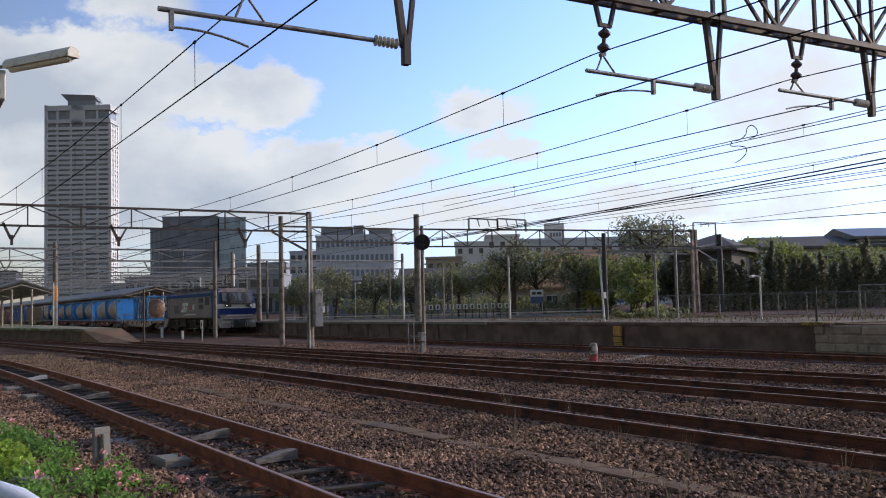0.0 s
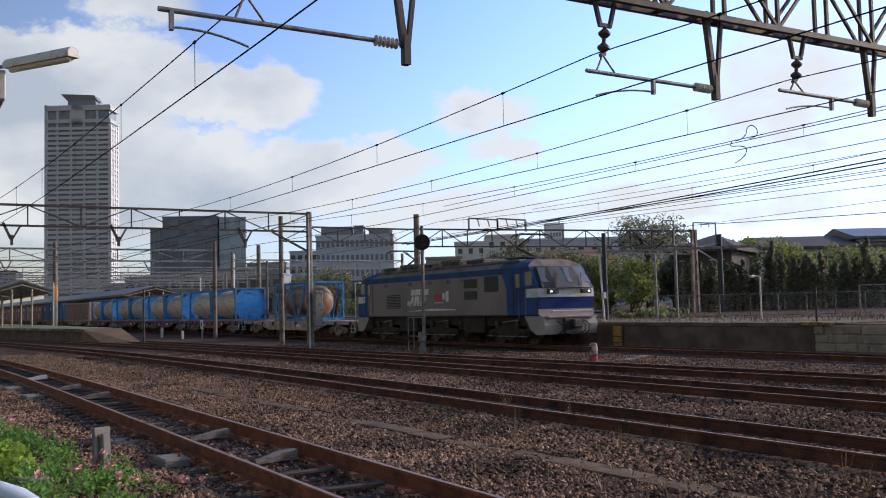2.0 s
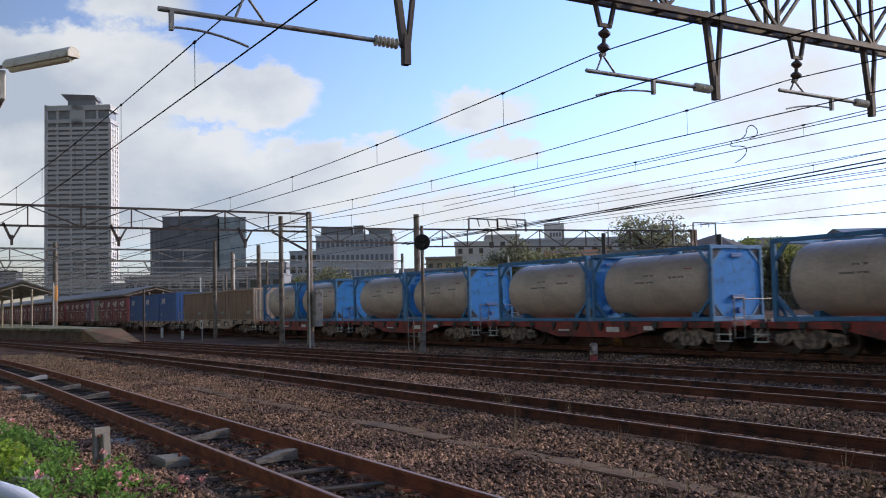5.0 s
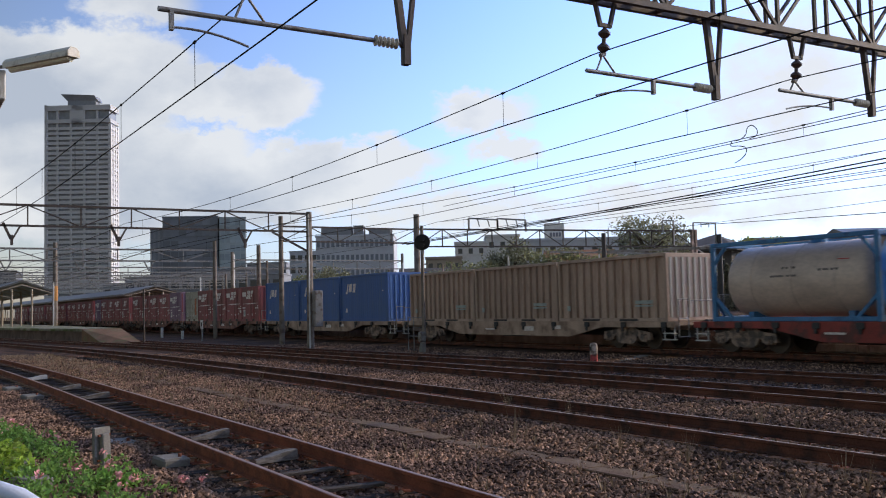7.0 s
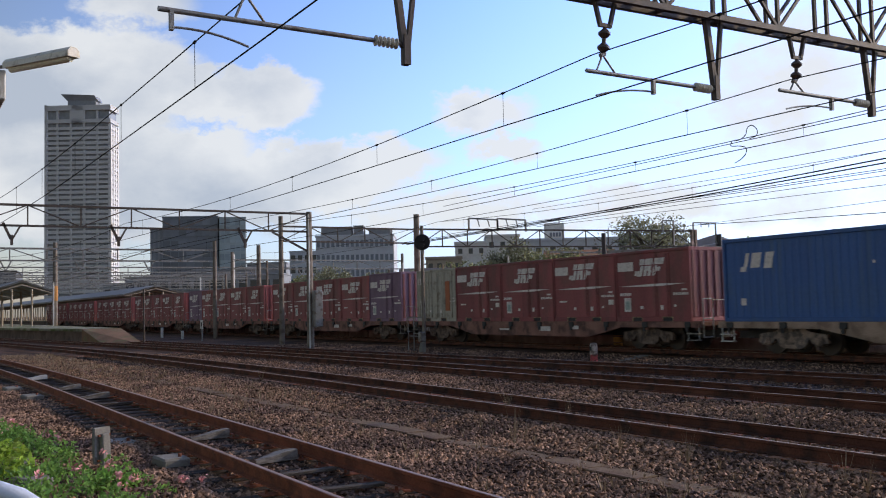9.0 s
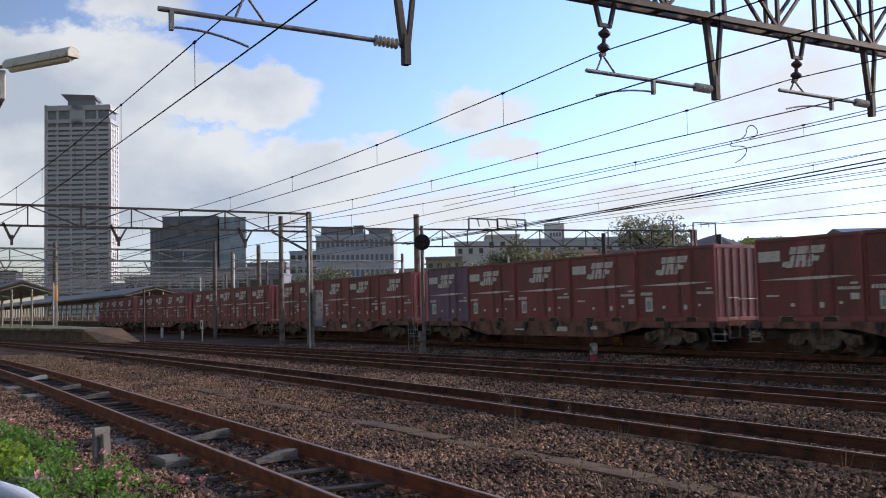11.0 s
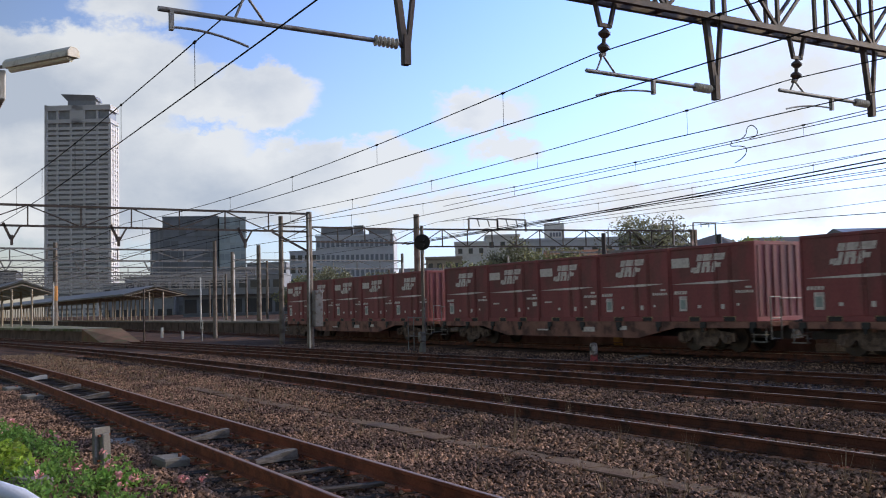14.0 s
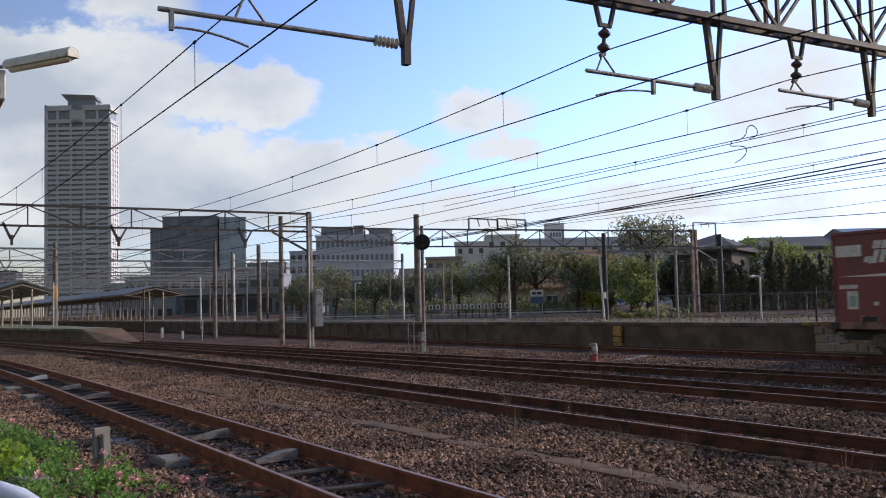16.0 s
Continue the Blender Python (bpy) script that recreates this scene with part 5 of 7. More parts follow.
            part("hand_rail", Shape().tube((sx * 7.62, yb + sy * 0.05, 1.15), (sx * 7.62, yb + sy * 0.05, 2.3), 0.017, 6).tube((sx * 7.12, yb + sy * 0.05, 1.15), (sx * 7.12, yb + sy * 0.05, 2.3), 0.017, 6), STEEL_GREY, o)
    y = -1.447
    for x0, x1, z0, z1 in ((4.45, 5.55, 2.30, 2.98), (2.75, 3.85, 1.98, 2.36), (2.75, 3.85, 2.50, 2.90)):
        part("side_window", Shape().box(x0, x1, y - 0.012, y + 0.03, z0, z1, 0.01), PANE_DARK, o)
    for k, x in enumerate((-5.2, -2.6, -0.6, 1.2, 2.4)):
        part("vent", Shape().box(x, x + 0.4, y - 0.012, y + 0.06, 2.78, 2.94, 0.01), LOCO_ROOF, o)
    slats = Shape()
    for i in range(9):
        slats.box(-4.95, -3.45, y - 0.014, y + 0.01, 1.66 + 0.08 * i, 1.71 + 0.08 * i)
    part("louvre", slats, STEEL_DARK, o)
    s = Shape()
    mark_swash(s, -2.72, 1.76, 1.98, 0.82, y)
    s.prism([(-2.7, 1.49), (2.0, 1.52), (1.9, 1.57), (0.2, 1.61), (-0.6, 1.60)], y - 0.008, y - 0.001)
    quad(s, 0.80, 1.02, 2.03, 2.34, y)
    quad(s, 1.10, 1.36, 1.92, 2.42, y)
    quad(s, 0.0, 0.95, 1.86, 1.90, y)
    part("painted_marking", s, MARK_WHITE, o, "white slanted mark and stripe")
    part("red_mark", quad(quad(Shape(), 0.05, 0.40, 1.96, 2.30, y), 0.45, 0.70, 1.98, 2.26, y), RED, o)
    rf = Shape()
    for x0, x1, w, h in ((-6.2, -4.6, 1.0, 0.26), (-4.2, -2.2, 1.05, 0.34), (-1.8, -0.4, 0.9, 0.28), (0.0, 1.8, 1.05, 0.34), (2.1, 3.6, 0.9, 0.26), (-7.0, 6.6, 1.08, 0.07)):
        rf.box(x0, x1, -w, w, 3.50, 3.56 + h, 0.04)
    part("roof_housing", rf, LOCO_ROOF, o)
    for x in (-5.9, -5.2, -3.9, -3.2, -2.6, -1.5, 0.3, 0.9, 1.4, 2.5, 3.0):
        part("roof_vent", Shape().box(x, x + 0.42, -1.09, -0.9, 3.62, 3.78, 0.01), STEEL_DARK, o)
    for px, sx in ((5.7, 1), (-5.2, -1)):
        base = Shape().box(px - 0.8, px + 0.8, -0.55, 0.55, 3.70, 3.77, 0.01)
        for dx in (-0.6, 0.6):
            for dy in (-0.45, 0.45):
                base.tube((px + dx, dy, 3.5), (px + dx, dy, 3.75), 0.06, 8)
        pg = part("pantograph", base, STEEL_DARK, o)
        part("lower_arm", Shape().tube((px + sx * 0.55, 0, 3.78), (px - sx * 0.75, 0, 4.22), 0.05, 8), STEEL_DARK, pg)
        part("upper_arm", Shape().tube((px - sx * 0.75, 0, 4.22), (px + sx * 0.45, 0, 4.70), 0.035, 8).tube((px - sx * 0.60, 0.12, 4.24), (px + sx * 0.45, 0.12, 4.70), 0.02, 6), STEEL_DARK, pg)
        head = Shape()
        for dx in (-0.16, 0.16):
            xx = px + sx * 0.45 + dx
            head.path([(xx, -1.0, 4.60), (xx, -0.86, 4.70), (xx, -0.7, 4.75), (xx, 0.7, 4.75), (xx, 0.86, 4.70), (xx, 1.0, 4.60)], 0.032, 6)
        for dy in (-0.5, 0.5):
            head.bar((px + sx * 0.45 - 0.16, dy, 4.72), (px + sx * 0.45 + 0.16, dy, 4.72), 0.04, 0.04)
        part("collector_head", head, STEEL_DARK, pg)
    part("roof_cable", Shape().path([(-6.3, 0.5, 3.66), (-3, 0.6, 3.98), (0, 0.6, 3.98), (3, 0.6, 3.94), (6.2, 0.5, 3.66)], 0.02, 5).tube((6.9, -0.3, 3.5), (6.9, -0.3, 3.72), 0.03, 6).box(6.6, 7.2, -0.7, -0.2, 3.5, 3.62, 0.02), STEEL_GREY, o)
    part("underframe", Shape().box(-7.6, 7.6, -1.05, 1.05, 0.80, 1.24), LOCO_IRON, o)
    for x0, x1, z0 in ((-4.0, -2.2, 0.35), (2.2, 4.0, 0.35), (-7.6, -7.2, 0.4), (7.2, 7.6, 0.4)):
        part("equipment_box", Shape().box(x0, x1, -1.2, 1.2, z0 + 0.12, 1.2, 0.04), LOCO_IRON, o)
    for x in (-5.75, 0, 5.75):
        bogie(o, x, LOCO_IRON, 2.5, 0.55)
        for dx in (-0.75, 0.75):
            part("coil_spring", Shape().lathe([(0.02 * k, 0.09 + 0.02 * (k % 2)) for k in range(16)], (x + dx, -1.16, 0.70), (0, 0, 1), 10), BOGIE, o)
        part("brake_rod", Shape().tube((x - 1.5, -1.22, 0.36), (x + 1.5, -1.22, 0.36), 0.025, 6).tube((x - 0.3, -1.2, 0.95), (x + 0.9, -1.2, 1.05), 0.03, 6), BOGIE_PALE, o)
        part("sand_pipe", Shape().path([(x + 1.75, -1.15, 1.1), (x + 1.85, -1.12, 0.6), (x + 1.7, -0.8, 0.15)], 0.03, 6), BOGIE, o)
    return o


ride(build_loco(), -81.60)

w = wagon("container_wagon", "grey-beige flat wagon carrying a single tank container", 20.4, SILL_GREY, BOGIE_PALE, 7.1)
ride(w, -100.7)
ride(tank("brown tank in an open pale blue lattice frame", TANK_BROWN, TANK_BROWN_LIT, False, True, 0.98, 0.45), -100.75, 1.0)

w = wagon("container_wagon", "short red flat wagon carrying two blue-framed tanks", 14.775, SILL_RED, BOGIE_PALE, 5.0)
t = tank("grey tank in a blue steel frame with blue end panel", TANK_GREY, TANK_GREY, True, False)
for i in range(4):
    xc = -118.28 - 14.775 * i
    ride(w if i == 0 else copy_thing(w, w.matrix_basis), xc)
    for k, dx in enumerate((3.15, -3.15)):
        ride(t if i == k == 0 else copy_thing(t, t.matrix_basis), xc + dx, 1.0)

w = wagon("container_wagon", "grey flat wagon with pale bogies and fish-bellied side sills", 20.4, SILL_GREY, BOGIE_PALE, 7.1)
ride(w, -180.2)
c = container_20(CAR_GREY, GREY_END, "grey ribbed open-top container with pale end slats", 2.36, 0.44, 0.085, 0.11, "grey", 0.135)
grey_load(c, 2.36)
for k, dx in enumerate((6.15, 0.0, -6.15)):
    ride(c if k == 0 else copy_thing(c, c.matrix_basis), -180.0 + dx, 1.0)
w2 = copy_thing(w, w.matrix_basis)
ride(w2, -200.6)
c = container_20(CAR_BLUE, BLUE_PALE, "blue steel box container with white markings", 2.60, 0.28, 0.12, 0.012, "blue")
for k, dx in enumerate((6.25, 0.0, -6.25)):
    ride(c if k == 0 else copy_thing(c, c.matrix_basis), -200.9 + dx, 1.0)

w = wagon("container_wagon", "rust-brown flat wagon carrying five red containers", 20.4, SILL_RUST, BOGIE, 7.1)
kinds = [container_12(CAR_RED, "dark red steel box container with white slanted mark", True, 2.5, 0),
         container_12(CAR_RED, "dark red steel box container with white mark and placard", True, 2.5, 3),
         container_12(CAR_RED, "dark red steel box container with white mark, no upper panel", True, 2.5, 4),
         container_12(CAR_VIOLET, "faded violet box container with white slanted mark", True, 2.56, 1)]
pale = container_pale()
used = set()
rng = random.Random(11)
for k in range(7):
    xc = -343.38 + 20.4 * k
    ride(w if k == 0 else copy_thing(w, w.matrix_basis), xc)
    for j in range(5):
        i = rng.choice((0, 0, 1, 1, 2))
        if (k, j) == (0, 0):
            i = 1
        if (k, j) in ((4, 0), (5, 4)):
            i = 3
        src = pale if (k, j) == (6, 0) else kinds[i]
        ob = src if src.name not in used else copy_thing(src, src.matrix_basis)
        used.add(src.name)
        ride(ob, xc + (j - 2) * 3.755, 1.0)


def motions():
    """The train runs straight along the main line at an even speed."""
    for ob, x, z in KEYED:
        walk(ob, [(t, pose(x + SPEED * t, TRACK_Y, z)) for t in (0.0, 4.0, 8.0, 12.0, 16.0)])


# ---- city behind ----
TOWER_PALE = material("tower_concrete", (0.56, 0.57, 0.58), 0.7, 0, 0.08, 0.05, 1.0, 0.0)
TOWER_GLASS = material("tower_glass", (0.26, 0.28, 0.31), 0.35, 0, 0.2, 0.15, 0.6, 0.0)
# office and white render tones are lightened to hold the distant haze
OFFICE_DARK = material("office_dark", (0.185, 0.205, 0.245), 0.5, 0, 0.15, 0.05, 0.8, 0.0)
OFFICE_GLASS = material("office_glass", (0.34, 0.40, 0.42), 0.5, 0, 0.1, 0.05, 0.8, 0.0)
OFFICE_BLUE = material("office_blue", (0.53, 0.56, 0.62), 0.6, 0, 0.1, 0.1, 1.0, 0.0)
OFFICE_GREY = material("office_grey", (0.25, 0.265, 0.29), 0.6, 0, 0.15, 0.1, 1.0, 0.0)
RENDER_WHITE = material("render_white", (0.68, 0.68, 0.67), 0.8, 0, 0.12, 0.2, 2.0, 0.05)
RENDER_TAN = material("render_tan", (0.36, 0.31, 0.25), 0.8, 0, 0.15, 0.3, 2.0, 0.05)
ROOF_ORANGE = material("roof_orange", (0.32, 0.17, 0.10), 0.8, 0, 0.2, 0.6, 6.0, 0.2)
ROOF_SLATE = material("roof_slate", (0.125, 0.118, 0.115), 0.85, 0, 0.2, 0.6, 6.0, 0.2)
ROOF_METAL = material("roof_metal", (0.13, 0.135, 0.14), 0.5, 0.2, 0.2, 0.5, 6.0, 0.1, (0.13, 0.12, 0.11), 0.4)
WINDOW_DARK = glass("window_dark", (0.05, 0.06, 0.075), 0.12)
WINDOW_MID = glass("window_mid", (0.17, 0.20, 0.25), 0.3)
OFFICE_PANE = material("office_pane", (0.29, 0.35, 0.375), 0.35, 0, 0.1, 0.05, 0.8, 0.0, spread=0.25)
DARK_PANE = material("office_dark_pane", (0.165, 0.185, 0.225), 0.3, 0, 0.1, 0.05, 0.8, 0.0, spread=0.3)


def block(name, label, x, y, turn, w, d, z0, z1, mat, floors=0, bays=0, pane=WINDOW_DARK, win=(0.62, 0.5), category="building", group="buildings behind the yard", parapet=0.5):
    """A building; local x runs along its front, local -y faces the yard. Each window is a part."""
    b = thing(name, label, category, group, pose(x, y, 0, 0, 0, turn))
    part("wall", Shape().box(0, w, 0, d, z0, z1, 0.05), mat, b)
    part("roof", Shape().box(-0.15, w + 0.15, -0.15, d + 0.15, z1, z1 + parapet, 0.05), mat, b)
    if floors:
        fh, bw = (z1 - z0) / floors, w / bays
        s = Shape().box(-bw * win[0] / 2, bw * win[0] / 2, -0.03, 0.10, -fh * win[1] / 2, fh * win[1] / 2)
        first = None
        sill = Shape().box(-bw * win[0] / 2 - 0.1, bw * win[0] / 2 + 0.1, -0.22, 0.02, -fh * win[1] / 2 - 0.18, -fh * win[1] / 2)
        for i in range(floors):
            for j in range(bays):
                m = pose(bw * (j + 0.5), 0, z0 + fh * (i + 0.55))
                if first is None:
                    first = part("window", s, pane, b)
                    first.matrix_basis = m
                    fs = part("sill", sill, mat, first)
                else:
                    o = again(first, b, m)
                    again(fs, o, pose(0, 0, 0))
    return b


def build_tower():
    w, d, h, n = 42.6, 15.5, 143.0, 43
    t = thing("apartment_tower", "pale grey residential high-rise with balconies on every storey", "tower", "buildings behind the yard", pose(-679.1, 95.3, 0, 0, 0, 59.4))
    part("core", Shape().box(0.6, w - 0.6, 0.8, d - 0.8, -5, h - 3), TOWER_GLASS, t)
    fh = h / n
    for x0, x1, y0, y1 in ((0, 7.2, -0.6, 1.2), (8.4, 16.2, -0.6, 1.2), (17.2, 25.0, -0.6, 1.2), (26.0, 33.8, -0.6, 1.2), (34.8, w, -0.6, 1.2), (w - 1.4, w + 1.0, 0.5, d)):
        first = part("balcony", Shape().box(x0, x1, y0, y1, 0, 1.95), TOWER_PALE, t)
        for i in range(1, n - 4):
            again(first, t, pose(0, 0, fh * i))
    pier = part("pier", Shape().box(0, 1.2, -0.75, 0.9, -5, h), TOWER_PALE, t)
    for x in (7.2, 16.1, 25.0, 33.9):
        again(pier, t, pose(x, 0, 0))
    part("corner_pier", Shape().box(-0.7, 0.7, -0.9, 1.5, -5, h + 0.5), TOWER_PALE, t)
    # right flank piers are whiter than the front: sunlight put into their colour
    part("corner_pier", Shape().box(w - 0.9, w + 1.1, -0.3, 1.6, -5, h - 13), RENDER_WHITE, t)
    flank = part("flank_pier", Shape().box(w - 0.5, w + 1.15, 0, 2.2, -5, h - 13), RENDER_WHITE, t)
    for y in (4.4, 8.8, 13.2):
        again(flank, t, pose(0, y, 0))
    part("crown", Shape().box(-0.7, w + 1.0, -0.9, d, h - 12, h - 9.5).box(-0.7, w + 1.0, -0.9, d, h - 3.5, h).box(17, 25, -0.9, 0.5, h - 12, h), TOWER_PALE, t)
    part("plant_room", Shape().box(13, 32, 4, 12, h, h + 5), OFFICE_GREY, t)
    part("roof_deck", Shape().add([(9, 2, h + 8.4), (31.5, 2, h + 7.2), (31.5, 14, h + 7.2), (9, 14, h + 8.4), (12.5, 4, h + 4.2), (33.5, 4, h + 3.8), (33.5, 13, h + 3.8), (12.5, 13, h + 4.2)],
                                   [(0, 1, 2, 3), (7, 6, 5, 4), (0, 4, 5, 1), (1, 5, 6, 2), (2, 6, 7, 3), (3, 7, 4, 0)]), OFFICE_GREY, t, "raised dark helipad deck")
    rods = Shape()
    for x in (14, 20, 26, 31):
        rods.tube((x, 5, h), (x, 5, h + 4), 0.35, 6)
    part("deck_post", rods, OFFICE_GREY, t)


build_tower()
block("office_building", "dark glass office block with a lighter glazed wing", -301.9, 76.6, 64.0, 17.2, 12, -2, 31.8, OFFICE_DARK, 10, 7, DARK_PANE, (0.92, 0.55))
block("office_building", "light green-grey glazed wing of an office block", -292.6, 91.9, 70.5, 8.2, 6, -2, 31.4, OFFICE_GLASS, 12, 5, OFFICE_PANE, (0.90, 0.72), parapet=0.3)
block("office_building", "narrow dark office annex with vertical fins", -304.1, 73.3, 64.0, 4.0, 12, -2, 28.2, OFFICE_GREY, 9, 3, OFFICE_DARK, (0.5, 0.9))
block("office_building", "low grey-blue commercial building before the office block", -283.0, 80.2, 66.0, 26.0, 6, -2, 14.2, OFFICE_GREY, 3, 12, WINDOW_MID, (0.7, 0.4))
block("office_building", "low grey commercial building", -289.0, 99.5, 59.2, 12.5, 20, -2, 16.6, OFFICE_GREY, 3, 6)
block("office_building", "low grey station annex building", -309.0, 60.0, 59.2, 22, 16, -2, 11.0, OFFICE_GREY, 2, 8)
block("office_building", "pale blue-grey office building with rows of windows", -203.6, 86.7, 59.4, 18.0, 16, -2, 18.4, OFFICE_BLUE, 6, 16, WINDOW_MID, (0.62, 0.46))
block("roof_house", "grey rooftop plant house on an office building", -203.0, 87.8, 59.4, 7.0, 8, 18.9, 20.6, OFFICE_GREY, category="plant room", parapet=0.2)
block("roof_house", "grey rooftop plant house on an office building", -197.4, 97.3, 59.4, 5.0, 8, 18.9, 20.0, OFFICE_GREY, category="plant room", parapet=0.2)
block("roof_house", "small grey rooftop stair house", -199.2, 94.3, 59.4, 2.2, 5, 18.9, 20.8, OFFICE_GREY, category="plant room", parapet=0.2)
block("apartment_house", "grey-blue apartment house behind the trees", -225.8, 89.0, 59.4, 7.0, 10, -2, 16.2, OFFICE_BLUE, 6, 4)
block("apartment_house", "white rendered house with a stepped roofline", -144.9, 88.5, 58, 5.6, 10, -1, 12.8, RENDER_WHITE, 5, 3, WINDOW_DARK, (0.4, 0.35))
block("apartment_house", "white apartment building with small windows", -142.0, 93.2, 58, 6.0, 12, -1, 13.9, RENDER_WHITE, 5, 3, WINDOW_DARK, (0.4, 0.35))
block("apartment_house", "tan low apartment building", -147.6, 84.0, 58, 6.4, 8, -1, 10.2, RENDER_TAN, 4, 4, WINDOW_DARK, (0.5, 0.4))
block("warehouse", "long grey-white building with flat roof", -139.0, 98.0, 58, 30.0, 12, -1, 13.0, OFFICE_BLUE, 4, 12, WINDOW_DARK, (0.4, 0.25))
sb = block("office_building", "white roof tower with dark sign marks", -160.4, 120.5, 58, 3.8, 5, -1, 18.6, RENDER_WHITE, parapet=0.12)
for x in (0.75, 1.38, 2.0, 2.62):
    part("sign_mark", Shape().box(x, x + 0.44, -0.12, -0.02, 15.9, 16.75, 0.03), OFFICE_DARK, sb)
part("mast", Shape().tube((3.0, 2.5, 18.6), (3.0, 2.5, 19.9), 0.12, 8), OFFICE_GREY, sb)


def gable(label, x, y, turn, w, d, z1, rise, wall, roof, lean=0.6, hip=0.0):
    """A house with a pitched roof, ridge along its front."""
    b = thing("house", label, "house", "houses behind the yard", pose(x, y, 0, 0, 0, turn))
    part("wall", Shape().box(0, w, 0, d, 0.2, z1), wall, b)
    o = lean
    r = Shape().add([(-o, -o, z1 - 0.1), (w + o, -o, z1 - 0.1), (w + o, d + o, z1 - 0.1), (-o, d + o, z1 - 0.1), (hip - o * (hip == 0), d / 2, z1 + rise), (w - hip + o * (hip == 0), d / 2, z1 + rise),
                     (-o, -o, z1 + 0.12), (w + o, -o, z1 + 0.12), (w + o, d + o, z1 + 0.12), (-o, d + o, z1 + 0.12)],
                    [(0, 3, 2, 1), (0, 1, 7, 6), (1, 2, 8, 7), (2, 3, 9, 8), (3, 0, 6, 9), (6, 7, 5, 4), (8, 9, 4, 5), (7, 8, 5), (9, 6, 4)])
    part("roof", r, roof, b)
    n = max(2, int(w / 3))
    for i in range(n):
        xx = w * (i + 0.5) / n
        wd = part("window", Shape().box(xx - 0.55, xx + 0.55, -0.03, 0.08, z1 - 1.9, z1 - 0.8), WINDOW_DARK, b)
        part("frame", Shape().box(xx - 0.62, xx + 0.62, -0.05, 0.02, z1 - 1.98, z1 - 1.9).box(xx - 0.62, xx + 0.62, -0.05, 0.02, z1 - 0.8, z1 - 0.72).box(xx - 0.03, xx + 0.03, -0.05, 0.0, z1 - 1.9, z1 - 0.8), WHITE, wd)
    return b


gable("tan house with a weathered orange-brown roof", -96.1, 72.9, 58, 8.0, 8, 6.8, 1.9, RENDER_TAN, ROOF_ORANGE)
gable("pale house with a grey slate roof", -101.5, 64.0, 58, 6.5, 7, 5.2, 1.6, RENDER_TAN, ROOF_SLATE)
gable("small house with a dark gabled roof", -55.6, 54.2, 28, 4.6, 8, 5.6, 1.45, ROOF_SLATE, ROOF_SLATE, 0.6, 2.2)
gable("long house with a blue-grey slate roof", -58.3, 68.4, 58, 10.5, 9, 6.2, 1.3, RENDER_WHITE, ROOF_SLATE, 0.7)
gable("pale metal-roofed house behind the hedge", -54.5, 76.0, 58, 12, 9, 7.0, 1.2, RENDER_WHITE, ROOF_METAL)
gable("tan house with a low brown roof among trees", -82.0, 56.5, 58, 6.0, 7, 3.4, 1.3, RENDER_TAN, ROOF_ORANGE)
gable("grey house behind the street trees", -112.0, 60.0, 58, 9, 8, 5.5, 1.6, RENDER_TAN, ROOF_SLATE)


block("storage_shed", "long dark shed behind the street trees", -93.0, 41.0, 60.0, 15.5, 6, 0.5, 4.6, OFFICE_DARK, 1, 8, WINDOW_DARK, (0.6, 0.4), "shed", "station buildings", 0.15)
block("storage_shed", "low brown-walled shed behind the street trees", -84.5, 55.5, 60.0, 9.0, 6, 0.5, 3.6, RENDER_TAN, 1, 5, WINDOW_DARK, (0.5, 0.4), "shed", "station buildings", 0.15)


# ---- station canopies ----
def canopy(label, x0, x1, y, ye, ztop, half, gap, m_roof):
    c = thing("platform_canopy", label, "canopy", "platform canopies")
    n = int(abs(x1 - x0) / gap)

    def line(x):
        return y + (ye - y) * (x - x0) / (x1 - x0)
    a, b = line(x0), line(x1)
    r = Shape().add([(x0, a - half, ztop - 1.15), (x0, a, ztop), (x0, a + half, ztop - 1.15), (x1, b - half, ztop - 1.15), (x1, b, ztop), (x1, b + half, ztop - 1.15),
                     (x0, a - half, ztop - 1.32), (x0, a, ztop - 0.17), (x0, a + half, ztop - 1.32), (x1, b - half, ztop - 1.32), (x1, b, ztop - 0.17), (x1, b + half, ztop - 1.32)],
                    [(0, 3, 4, 1), (1, 4, 5, 2), (6, 7, 10, 9), (7, 8, 11, 10), (0, 6, 9, 3), (2, 5, 11, 8), (0, 1, 7, 6), (1, 2, 8, 7), (3, 9, 10, 4), (4, 10, 11, 5)])
    part("roof", r, m_roof, c)
    part("fascia", Shape().bar((x0, a - half - 0.03, ztop - 1.24), (x1, b - half - 0.03, ztop - 1.24), 0.06, 0.24), ROOF_METAL, c)
    col = Shape().tube((0, -0.9, 0.7), (0, -0.9, ztop - 0.9), 0.10, 8).tube((0, 0.9, 0.7), (0, 0.9, ztop - 0.9), 0.10, 8)
    col.bar((0, -half + 0.2, ztop - 1.4), (0, 0, ztop - 0.45), 0.08, 0.12).bar((0, half - 0.2, ztop - 1.4), (0, 0, ztop - 0.45), 0.08, 0.12)
    col.bar((0, -0.9, ztop - 1.7), (0, -half + 0.6, ztop - 1.35), 0.07, 0.07).bar((0, 0.9, ztop - 1.7), (0, half - 0.6, ztop - 1.35), 0.07, 0.07)
    first = None
    for i in range(n + 1):
        x = x0 + (x1 - x0) * i / n
        if first is None:
            first = part("pillar", col, RENDER_TAN, c)
            first.matrix_basis = pose(x, line(x), 0)
        else:
            again(first, c, pose(x, line(x), 0))
    return c


